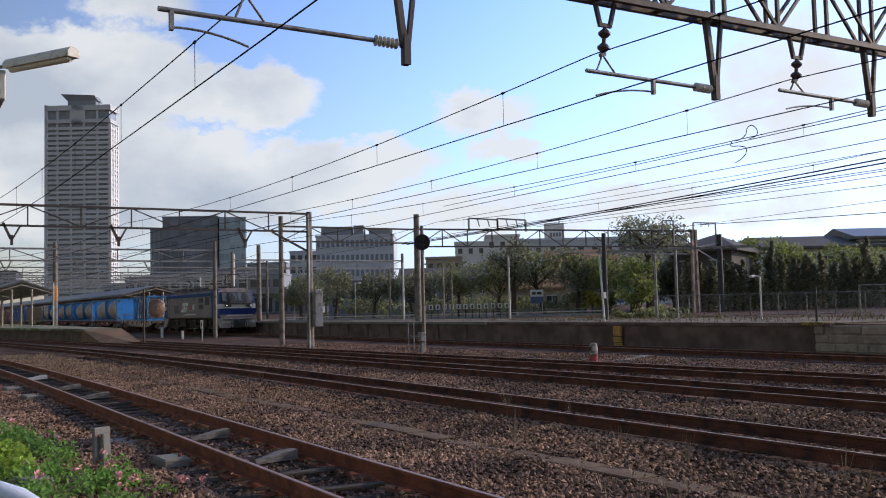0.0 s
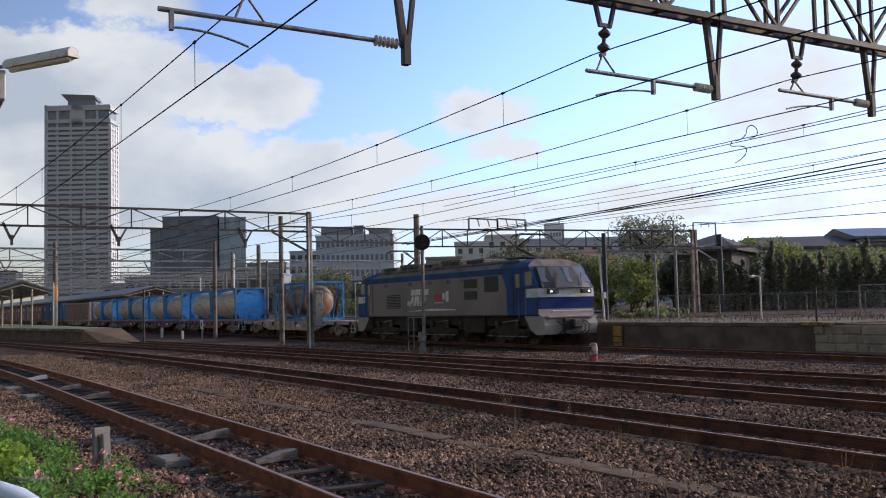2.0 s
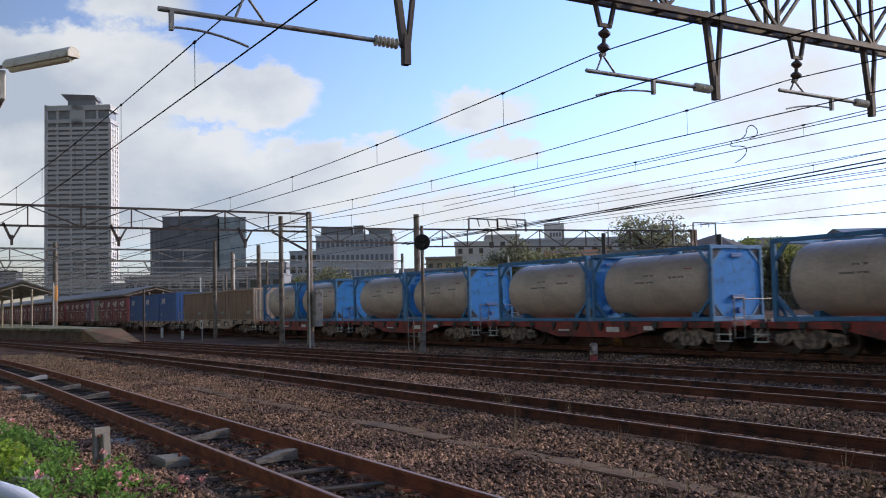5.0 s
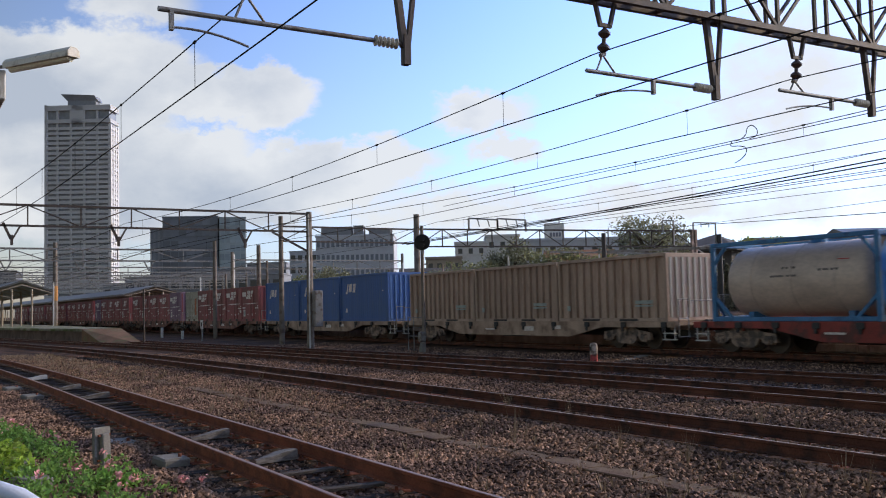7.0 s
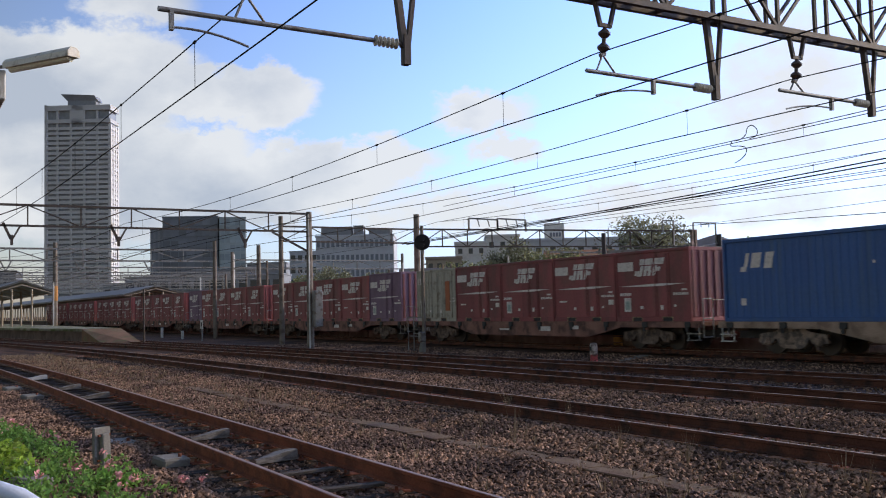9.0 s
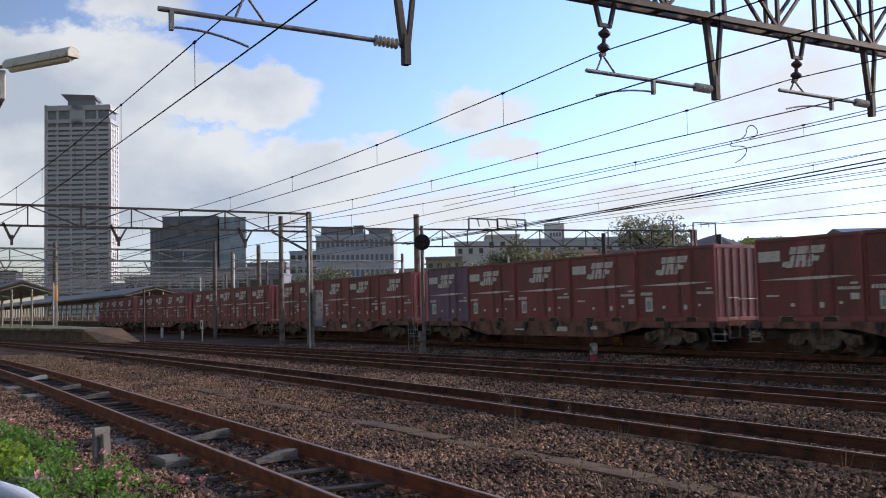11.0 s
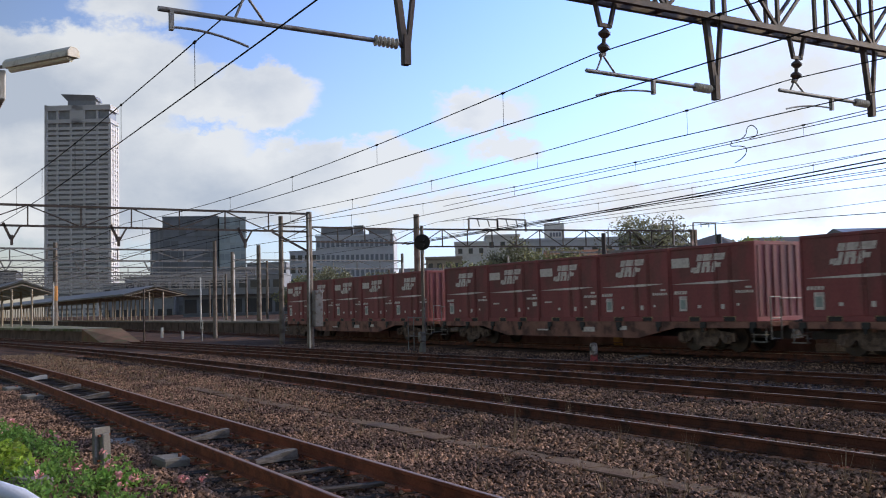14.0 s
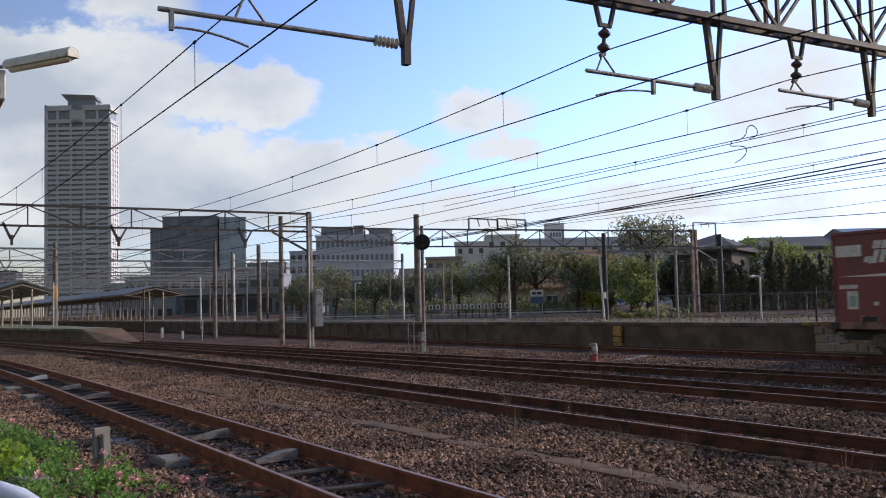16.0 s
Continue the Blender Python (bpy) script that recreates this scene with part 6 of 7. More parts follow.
canopy("long grey platform roof on rows of white pillars", -128, -330, 31.6, 29.5, 5.5, 4.2, 5.0, ROOF_METAL)
canopy("grey platform roof on white Y-shaped pillars", -101, -330, 12.0, 2.0, 5.3, 3.3, 6.0, ROOF_METAL)
block("footbridge", "grey enclosed station footbridge over the tracks", -186.0, 40.0, 59.0, 30.0, 10, 5.0, 8.6, OFFICE_GREY, 1, 14, WINDOW_DARK, (0.7, 0.4), "footbridge", "station buildings", 0.3)
block("station_building", "dark station building under the footbridge", -182.0, 50.0, 59.0, 26.0, 8, 0.5, 4.9, OFFICE_DARK, 1, 9, WINDOW_DARK, (0.8, 0.6), "station", "station buildings", 0.3)
block("station_building", "grey station roof with curved edge", -150.0, 8.0, 80.0, 9.0, 16, 4.8, 8.2, ROOF_METAL, 1, 4, WINDOW_DARK, (0.7, 0.3), "station", "station buildings", 0.2)


# ---- trees ----
BARK = material("bark", (0.09, 0.07, 0.055), 0.9, 0, 0.3, 4, 30, 0.6)


def leaf_material(name, base):
    m = island(material(name, base, 0.6, 0, 0.25, 1.5, 12, 0.0), 0.5, 1.6)
    bs = m.node_tree.nodes["Principled BSDF"]
    t = m.node_tree
    tr, mx = t.nodes.new("ShaderNodeBsdfTranslucent"), t.nodes.new("ShaderNodeMixShader")
    t.links.new(bs.inputs["Base Color"].links[0].from_socket, tr.inputs[0])
    mx.inputs[0].default_value = 0.6
    t.links.new(bs.outputs[0], mx.inputs[1])
    t.links.new(tr.outputs[0], mx.inputs[2])
    t.links.new(mx.outputs[0], t.nodes["Material Output"].inputs[0])
    return m


# foliage colours are raised to stand in for haze over trees and hedge
LEAF_GREEN = leaf_material("leaf_green", (0.215, 0.225, 0.11))
LEAF_LIGHT = leaf_material("leaf_light", (0.215, 0.25, 0.08))
LEAF_DARK = leaf_material("leaf_dark", (0.20, 0.205, 0.13))
LEAF_HEDGE = leaf_material("leaf_hedge", (0.23, 0.225, 0.16))
LEAF_YELLOW = leaf_material("leaf_yellow", (0.34, 0.31, 0.05))


def leaves(centres, radii, n, size, rng, flat=0.8):
    """Many small leaf cards scattered over clumps."""
    c = np.array(centres)[rng.integers(0, len(centres), n)]
    idx = rng.integers(0, len(centres), n)
    c, r = np.array(centres)[idx], np.array(radii)[idx]
    d = rng.normal(size=(n, 3))
    d /= np.linalg.norm(d, axis=1)[:, None]
    p = c + d * (r * rng.uniform(0.45, 1.08, n) ** 0.6)[:, None] * np.array([1, 1, flat])
    a = rng.normal(size=(n, 3))
    a /= np.linalg.norm(a, axis=1)[:, None]
    b = np.cross(a, rng.normal(size=(n, 3)))
    b /= np.linalg.norm(b, axis=1)[:, None]
    s = size * rng.uniform(0.6, 1.4, n)[:, None]
    v = np.stack([p - a * s, p - b * s * 0.45, p + a * s, p + b * s * 0.45], 1).reshape(-1, 3)
    sh = Shape()
    sh.v = [tuple(q) for q in v.tolist()]
    sh.f = [(4 * i, 4 * i + 1, 4 * i + 2, 4 * i + 3) for i in range(n)]
    return sh


def crown_mesh(sh, mat):
    me = bpy.data.meshes.new("crown")
    me.from_pydata(sh.v, [], sh.f)
    me.materials.append(mat)
    return me


def tree(label, x, y, z0, height, spread, mat, seed, clear=0.24, n=2500, size=0.16):
    rng = np.random.default_rng(seed)
    t = thing("tree", label, "tree", "trees behind the yard", pose(x, y, z0))
    s = Shape()
    top = Vector((rng.normal() * 0.25, rng.normal() * 0.25, height * 0.62))
    s.tube((0, 0, -0.3), top, 0.028 * height + 0.05, 9, 0.018 * height)
    cs, rs = [], []
    for i in range(11):
        an = i * 2.4 + rng.uniform(-0.4, 0.4)
        h0 = height * rng.uniform(clear, 0.62)
        out = spread * rng.uniform(0.45, 0.95)
        tip = Vector((math.cos(an) * out, math.sin(an) * out, min(height * 0.93, h0 + height * rng.uniform(0.10, 0.34))))
        a = top * (h0 / top.z)
        mid = a.lerp(tip, 0.55) + Vector((0, 0, 0.06 * height))
        s.tube(a, mid, 0.012 * height, 6, 0.008 * height).tube(mid, tip, 0.008 * height, 5, 0.003 * height)
        for q in (mid, tip):
            cs.append(tuple(q))
            rs.append(spread * rng.uniform(0.24, 0.44))
    for i in range(4):
        cs.append((rng.normal() * 0.2 * spread, rng.normal() * 0.2 * spread, height * rng.uniform(0.75, 0.94)))
        rs.append(spread * rng.uniform(0.22, 0.36))
    part("trunk", s, BARK, t)
    ob = new("crown", crown_mesh(leaves(cs, rs, n, size, rng), mat))
    ob.parent = t
    return t


TREES = [(-70.2, 29.6, 3.5, 2.0, 2), (-68.5, 34.0, 3.7, 2.1, 2), (-66.5, 36.6, 3.6, 2.2, 2), (-66.0, 40.5, 4.4, 2.2, 0), (-64.0, 43.0, 4.6, 2.3, 0),
         (-61.6, 42.9, 6.3, 2.1, 2), (-60.6, 45.2, 5.4, 2.4, 0), (-59.5, 47.5, 5.4, 2.0, 2), (-57.6, 48.6, 4.7, 1.9, 1), (-57.0, 51.0, 4.4, 1.7, 0), (-72.5, 32.5, 4.3, 2.0, 2), (-75.0, 30.5, 3.6, 1.8, 0)]
for i, (x, y, h, sp, k) in enumerate(TREES):
    tree(("broad green street tree behind the platform", "light green street tree with sunlit crown", "dark green street tree in shade")[k], x, y, 1.0, h * 0.96, sp * 1.15, (LEAF_GREEN, LEAF_LIGHT, LEAF_DARK)[k], 20 + i, n=3000, size=0.11)
tree("tall spreading tree with dark airy crown", -53.0, 49.4, 0.9, 7.5, 3.9, LEAF_DARK, 51, 0.52, 3600, 0.12)
tree("young bright green tree behind the platform", -38.2, 34.6, 0.75, 3.4, 1.35, LEAF_LIGHT, 52, 0.12, 2800, 0.10)
tree("yellow-green tree over the hedge", -56.5, 62.4, 0.8, 6.1, 2.9, LEAF_LIGHT, 53, 0.3, 3000, 0.15)
tree("yellow-green tree over the hedge", -54.0, 66.0, 0.8, 6.0, 2.8, LEAF_LIGHT, 54, 0.3, 3000, 0.15)
tree("light green tree over the hedge", -49.4, 68.9, 0.8, 5.3, 2.8, LEAF_LIGHT, 55, 0.3, 3600, 0.11)
tree("dull green tree over the hedge", -45.8, 74.0, 0.8, 5.2, 3.0, LEAF_GREEN, 56, 0.3, 3600, 0.11)
tree("small yellow shrub by the road", -56.5, 46.5, 0.9, 1.7, 0.8, LEAF_YELLOW, 57, 0.1, 900, 0.09)


for i, (x, y, h, sp) in enumerate(((-58.7, 57.5, 5.2, 2.5), (-60.7, 54.5, 4.9, 2.5), (-56.5, 55.3, 4.6, 2.3), (-63.0, 51.2, 4.2, 2.3), (-65.0, 60.0, 5.6, 2.6))):
    tree("dark shaded tree behind the road", x, y, 0.9, h, sp, LEAF_DARK, 90 + i, 0.15, 2200)


def build_shrubs():
    """Undergrowth along the road and the back of the platform."""
    rng = np.random.default_rng(31)
    cs, rs = [], []
    for _ in range(170):
        u = rng.random()
        cs.append((-73.5 + 18.0 * u - 5.0 + rng.normal() * 0.5, 36.0 + 16.5 * u + rng.normal() * 0.8, 1.0 + rng.uniform(0.1, 1.3)))
        rs.append(rng.uniform(0.35, 0.8))
    for _ in range(22):
        cs.append((rng.uniform(-39.5, -36.0), rng.uniform(33.8, 36.2), 0.75 + rng.uniform(0.1, 0.5)))
        rs.append(rng.uniform(0.2, 0.45))
    me = crown_mesh(leaves(cs, rs, 11000, 0.12, rng), LEAF_GREEN)
    me.name = "shrubs"
    tagged(new("shrubs", me), "dark green undergrowth under the street trees", "shrubs", kind="stuff")


build_shrubs()


def conifer(seed):
    """A slim dark cypress of upswept sprays."""
    rng = np.random.default_rng(seed)
    t = thing("cypress", "slim dark cypress in a hedge row", "tree", "cypress hedge")
    h = 4.3
    part("trunk", Shape().tube((0, 0, -0.3), (0, 0, h * 0.9), 0.09, 7, 0.02), BARK, t)
    cs = [(rng.normal() * 0.10, rng.normal() * 0.10, z) for z in np.linspace(0.35, h - 0.15, 16)]
    rs = [0.66 * (1 - (c[2] / h) ** 1.5) + 0.04 for c in cs]
    ob = new("crown", crown_mesh(leaves(cs, rs, 1900, 0.11, rng, 1.6), LEAF_HEDGE))
    ob.parent = t
    return t


cy = [conifer(70 + i) for i in range(3)]
rng = random.Random(8)
k = 0
for i in range(46):
    u = i / 45
    x, y = -50.9 + 19.3 * u + rng.uniform(-0.3, 0.3), 50.9 + 15.6 * u + rng.uniform(-0.35, 0.35)
    m = pose(x, y, 0.72, 0, 0, rng.uniform(0, 360)) @ Matrix.Diagonal((1, 1, 1, 1))
    if i < 3:
        o = cy[i]
        o.matrix_world = m
    else:
        o = copy_thing(cy[i % 3], m)
    f = rng.uniform(0.78, 1.02) if i % 11 else 1.2
    o.scale = (1.0, 1.0, f)


def build_grass():
    rng = np.random.default_rng(3)
    sh = Shape()

    def tuft(x, y, z, h, n, w):
        for _ in range(n):
            a, l = rng.uniform(0, 6.283), rng.uniform(0.1, 0.6)
            hh = h * rng.uniform(0.5, 1.2)
            dx, dy = math.cos(a) * w, math.sin(a) * w
            ex, ey = math.cos(a + 1.5) * l * hh, math.sin(a + 1.5) * l * hh
            sh.add([(x - dx, y - dy, z), (x + dx, y + dy, z), (x + ex, y + ey, z + hh)], [(0, 1, 2)])
    for _ in range(1500):
        gx, gy = rng.uniform(-44, -20), 26.6 + 9.4 * rng.random() ** 0.8
        if noise.noise((gx * 0.35, gy * 0.5, 7)) > -0.12:
            tuft(gx, gy, 0.87, rng.uniform(0.03, 0.20) * (2.2 if rng.random() < 0.06 else 1.0), 8, 0.008)
    me = bpy.data.meshes.new("grass")
    me.from_pydata(sh.v, [], sh.f)
    me.materials.append(island(material("platform_grass", (0.20, 0.18, 0.085), 0.8, 0, 0.4, 0.6, 12, 0, (0.26, 0.20, 0.12), 0.6), 0.6, 1.5))
    tagged(new("grass", me), "patchy green and straw grass on the platform back", "grass", kind="stuff")
    sh.v, sh.f = [], []
    for _ in range(2600):
        gx = rng.uniform(-52, -17)
        gy = rng.uniform(5.0, 8.2) if gx > -36 else rng.uniform(4.4, 7.4)
        if rng.random() < (-gx - 14) / 26:
            tuft(gx, gy, -0.25, rng.uniform(0.05, 0.14), 6, 0.008)
    for x, y, h, n in [(-11.0, 7.6, 0.55, 16), (-9.6, 8.3, 0.35, 12), (-8.3, 8.2, 0.4, 14), (-14.5, 9.9, 0.5, 10), (-12.4, 9.6, 0.45, 12), (-9.8, 11.2, 0.5, 16), (-9.0, 11.0, 0.35, 14), (-25, 9.0, 0.4, 14), (-19.5, 8.1, 0.3, 12),
                       (-10.6, 10.6, 0.35, 12), (-6.4, 8.5, 0.4, 14), (-6.0, 8.3, 0.35, 14)] + [(rng.uniform(-24, -5), rng.uniform(5.2, 8.6), rng.uniform(0.08, 0.22), 8) for _ in range(150)]:
        tuft(x, y, -0.24, h, n, 0.006)
    me = bpy.data.meshes.new("dry_weeds")
    me.from_pydata(sh.v, [], sh.f)
    me.materials.append(material("dry_weed", (0.33, 0.25, 0.17), 0.8, 0, 0.3, 4, 30, 0))
    tagged(new("dry_weeds", me), "dry straw-coloured weeds growing between the tracks", "weeds", kind="stuff")


build_grass()


# ---- cables ----
feeder("thin black feeder cable over the yard", (-34.6, 20.6, 5.32), (6.8, 20.6, 5.63), 0.05, 0.010)
feeder("thin black dropper cable over the main line", (-33.7, 24.6, 5.86), (0.4, 24.6, 5.86), 0.04, 0.008)
feeder("thick black feeder cable strung beside the main line", (-50.3, 27.0, 5.50), (1.8, 27.0, 6.68), 0.26, 0.024)
feeder("thick black feeder cable strung beside the main line", (-50.3, 27.3, 5.48), (1.8, 27.3, 6.43), 0.18, 0.024)
feeder("black contact wire beyond the platform", (-50.0, 30.0, 6.13), (3.7, 30.0, 6.13), 0.03, 0.013)
feeder("black messenger wire beyond the platform", (-49.5, 34.0, 6.47), (-1.7, 34.0, 6.45), 0.03, 0.013)
feeder("black contact wire beyond the platform", (-49.0, 36.0, 6.64), (0.2, 36.0, 6.05), 0.03, 0.013)
feeder("thin grey cable above the back fence", (-46.5, 44.8, 6.50), (-17.4, 44.8, 6.85), 0.05, 0.013)
feeder("black cable above the back fence", (-46.5, 48.0, 6.84), (-20.0, 48.0, 5.95), 0.05, 0.022)
feeder("thin messenger cable over the yard", (-30.7, 18.3, 5.47), (6.1, 18.3, 5.88), 0.05, 0.010)


def smooth_path(pts, n=6):
    """A curve through the points."""
    p = [Vector(q) for q in pts]
    p = [2 * p[0] - p[1]] + p + [2 * p[-1] - p[-2]]
    out = []
    for i in range(1, len(p) - 2):
        for k in range(n):
            u = k / n
            out.append(0.5 * (2 * p[i] + (p[i + 1] - p[i - 1]) * u + (2 * p[i - 1] - 5 * p[i] + 4 * p[i + 1] - p[i + 2]) * u * u + (3 * p[i] - p[i - 1] - 3 * p[i + 1] + p[i + 2]) * u ** 3))
    return out + [p[-2]]


part("jumper", Shape().path(smooth_path([(x, 17.5, z) for x, z in ((-15.84, 5.47), (-15.6, 5.46), (-15.42, 5.55), (-15.36, 5.70), (-15.22, 5.74), (-15.08, 5.62), (-15.1, 5.48), (-15.3, 5.44))]), 0.011, 5)
     .path(smooth_path([(x, 17.5, z) for x, z in ((-15.84, 5.47), (-15.88, 5.36), (-15.6, 5.31), (-15.42, 5.24), (-15.44, 5.1), (-15.6, 4.99), (-15.78, 4.93))]), 0.011, 5), WIRE, TURNOUT_WIRE, "curled jumper wire")


# ---- signal and yard furniture ----
def build_signal():
    s = thing("railway_signal", "tall signal post with round black backboard", "signal")
    x, y = -35.1, 19.8
    part("post", Shape().tube((x, y, -0.4), (x, y, 5.15), 0.075, 12), POLE_CONC, s, smooth=True)
    part("conduit", Shape().tube((x + 0.13, y - 0.06, -0.2), (x + 0.13, y - 0.06, 3.9), 0.035, 8), POLE_CONC, s, smooth=True)
    b = part("backboard", Shape().lathe([(-0.03, 0.33), (0.0, 0.34), (0.03, 0.33)], (x + 0.30, y - 0.16, 4.42), (0.83, -0.55, 0), 28), BLACK, s, "round black backboard")
    for dz in (-0.12, 0.12):
        part("lens_hood", Shape().tube((x + 0.33, y - 0.18, 4.42 + dz), (x + 0.50, y - 0.29, 4.42 + dz), 0.10, 14), BLACK, b)
    part("mount", Shape().bar((x, y, 4.05), (x + 0.3, y - 0.14, 4.05), 0.06, 0.06).bar((x + 0.22, y - 0.1, 3.95), (x + 0.22, y - 0.1, 4.2), 0.1, 0.1).bar((x, y, 3.45), (x - 1.1, y + 0.6, 3.0), 0.04, 0.04).bar((x + 0.1, y, 3.5), (x + 0.5, y, 3.5), 0.05, 0.05), STEEL_GREY, s)
    lad = Shape()
    for dx in (-1.75, -1.25):
        lad.tube((x + dx, y + 0.2, -0.3), (x + dx, y + 0.2, 1.3), 0.025, 6)
    for z in (0.45, 1.25):
        lad.tube((x - 1.75, y + 0.2, z), (x - 0.02, y + 0.1, z), 0.022, 6)
    part("step_rail", lad, STEEL_GREY, s)
    part("relay_box", Shape().box(x + 0.02, x + 0.26, y - 0.3, y - 0.06, 0.25, 0.65, 0.02), STEEL_GREY, s)
    part("base_cover", Shape().add([(x + 0.14, y - 0.36, -0.2), (x + 0.40, y - 0.36, -0.2), (x + 0.40, y - 0.14, -0.2), (x + 0.14, y - 0.14, -0.2), (x + 0.2, y - 0.3, 0.22), (x + 0.32, y - 0.3, 0.22), (x + 0.32, y - 0.2, 0.22), (x + 0.2, y - 0.2, 0.22)],
                                  [(0, 3, 2, 1), (4, 5, 6, 7), (0, 1, 5, 4), (1, 2, 6, 5), (2, 3, 7, 6), (3, 0, 4, 7)]), CONCRETE, s)


build_signal()
RED_FADED = material("faded_red", (0.48, 0.10, 0.11), 0.8, 0, 0.3, 5, 40, 0.1, (0.16, 0.08, 0.07), 0.5)
WHITE_DIRTY = material("dirty_white", (0.46, 0.41, 0.38), 0.8, 0, 0.3, 5, 40, 0.1, (0.17, 0.14, 0.13), 0.5)
mk = thing("clearance_marker", "short round post, white above and red below, beside the track", "marker post", m=pose(-23.9, 19.7, -0.25))
part("lower", Shape().tube((0, 0, 0), (0, 0, 0.30), 0.12, 16), RED_FADED, mk, smooth=True)
part("upper", Shape().lathe([(0.30, 0.125), (0.60, 0.125), (0.655, 0.10), (0.67, 0.02)], (0, 0, 0), (0, 0, 1), 16), WHITE_DIRTY, mk, smooth=True)
part("mark", Shape().box(-0.04, 0.04, -0.135, -0.10, 0.42, 0.55), BLACK, mk)
tr = thing("cable_trough", "pale concrete cable trough lids lying in the ballast", "cable trough")
for i in range(5):
    part("lid", Shape().slab([(-23.6 - 0.36 * i, 20.5 + 0.52 * i), (-23.3 - 0.36 * i, 20.65 + 0.52 * i), (-23.62 - 0.36 * i, 21.12 + 0.52 * i), (-23.95 - 0.36 * i, 20.98 + 0.52 * i)], -0.28, -0.165 + 0.01 * (i % 2)), CONCRETE, tr)


def pole(label, x, y, z0, z1, r, mat, category="pole"):
    p = thing("pole", label, category, "poles round the station")
    part("shaft", Shape().tube((x, y, z0), (x, y, z1), r, 12, r * 0.8), mat, p, smooth=True)
    return p


p = pole("slender dark steel post beside the ramp", -59.3, 13.9, -0.4, 3.2, 0.06, STEEL_BROWN)
p = pole("concrete mast with orange band on the island platform", -98.0, 14.6, 0.5, 8.8, 0.24, POLE_CONC)
part("band", Shape().tube((-98, 14.6, 3.2), (-98, 14.6, 4.6), 0.245, 12, 0.24), material("orange_band", (0.5, 0.22, 0.05), 0.7, 0, 0.2, 3, 20, 0.1), p)
part("conduit", Shape().tube((-97.7, 14.4, 0.6), (-97.7, 14.4, 5.0), 0.07, 8), WHITE, p)
for x, y, z, r, m, lab in ((-79.9, 28.6, 7.5, 0.22, POLE_CONC, "round concrete mast on the main platform"), (-86.8, 28.6, 7.1, 0.15, WHITE, "pale lattice-footed mast on the main platform"),
                           (-57.7, 31.0, 4.8, 0.07, WHITE, "thin pale post on the platform"), (-50.0, 34.5, 4.8, 0.07, WHITE, "thin pale post behind the platform"),
                           (-21.5, 27.5, 2.1, 0.04, STEEL_DARK, "thin dark post at the platform end"), (-75.2, 30.0, 3.6, 0.07, WHITE, "thin pale post on the platform"),
                           (-55.0, 32.6, 4.5, 0.07, POLE_RUST, "reddish steel post on the platform"), (-54.6, 33.0, 4.5, 0.07, POLE_CONC, "grey steel post on the platform"),
                           (-64.0, 33.2, 4.6, 0.09, POLE_CONC, "grey concrete post behind the platform"), (-72.0, 31.5, 3.6, 0.08, POLE_CONC, "grey concrete post behind the platform"),
                           (-95.0, 30.5, 5.6, 0.12, POLE_CONC, "grey mast on the main platform"), (-104.0, 30.5, 5.6, 0.10, WHITE, "pale mast on the main platform")):
    pole(lab, x, y, 0.6, z, r, m)
p = pole("dark mast with a white lower pole beside it", -34.9, 29.6, 0.6, 5.0, 0.13, STEEL_DARK)
part("lower_pole", Shape().tube((-34.72, 29.35, 0.6), (-34.98, 29.35, 4.0), 0.05, 10).box(-34.82, -34.65, 29.25, 29.45, 1.9, 2.2, 0.02), WHITE, p)
p = pole("pale steel support post with cross beam", -35.1, 33.0, 0.6, 4.05, 0.07, STEEL_GREY)
part("beam", Shape().bar((-37.2, 31.0, 4.25), (-31.6, 36.2, 4.25), 0.09, 0.12).bar((-35.1, 33, 3.9), (-35.6, 32.5, 4.25), 0.06, 0.06), STEEL_GREY, p)
part("far_leg", Shape().tube((-34.6, 33.9, 0.6), (-34.6, 33.9, 4.2), 0.07, 10), STEEL_GREY, p)
for x, y, z, side in ((-26.9, 31.0, 2.62, -1), (-67.5, 32.0, 3.7, 1)):
    p = thing("platform_lamp", "white lamp post with a short arm on the platform", "lamp post", "platform lamps")
    part("post", Shape().tube((x, y, 0.6), (x, y, z), 0.038, 10), WHITE, p, smooth=True)
    part("arm", Shape().tube((x, y, z), (x + side * 0.12, y + side * 0.18, z + 0.02), 0.03, 8), WHITE, p)
    part("head", Shape().box(x + side * 0.18 - 0.08, x + side * 0.18 + 0.08, y + side * 0.27 - 0.11, y + side * 0.27 + 0.11, z - 0.04, z + 0.06, 0.03), WHITE, p)
for x in (-72.5, -68.8):
    p = thing("floodlight", "small white floodlight on a grey post", "floodlight", "floodlights")
    part("post", Shape().tube((x, 29.6, 0.7), (x, 29.6, 3.1), 0.05, 8), POLE_CONC, p)
    part("head", Shape().box(x - 0.15, x + 0.15, 29.3, 29.7, 2.9, 3.3, 0.03), WHITE, p)
p = thing("number_board", "white square board on a red-banded post", "sign", m=pose(-62.8, 18.5, 0))
part("post", Shape().tube((0, 0, -0.4), (0, 0, 1.0), 0.05, 8), STEEL_GREY, p)
part("board", Shape().box(-0.26, 0.26, -0.04, 0.0, 0.62, 1.2, 0.01), WHITE, p)
part("mark", Shape().box(-0.10, 0.10, -0.05, -0.038, 0.75, 1.05), STEEL_DARK, p)
for x, z in ((-75.3, 0.6), (-69.5, 0.4)):
    p = thing("stake", "short white marker stake in the ballast", "marker post", "white stakes")
    part("stake_body", Shape().box(x - 0.14, x + 0.14, 18.95, 19.1, -0.4, z, 0.02), WHITE, p)


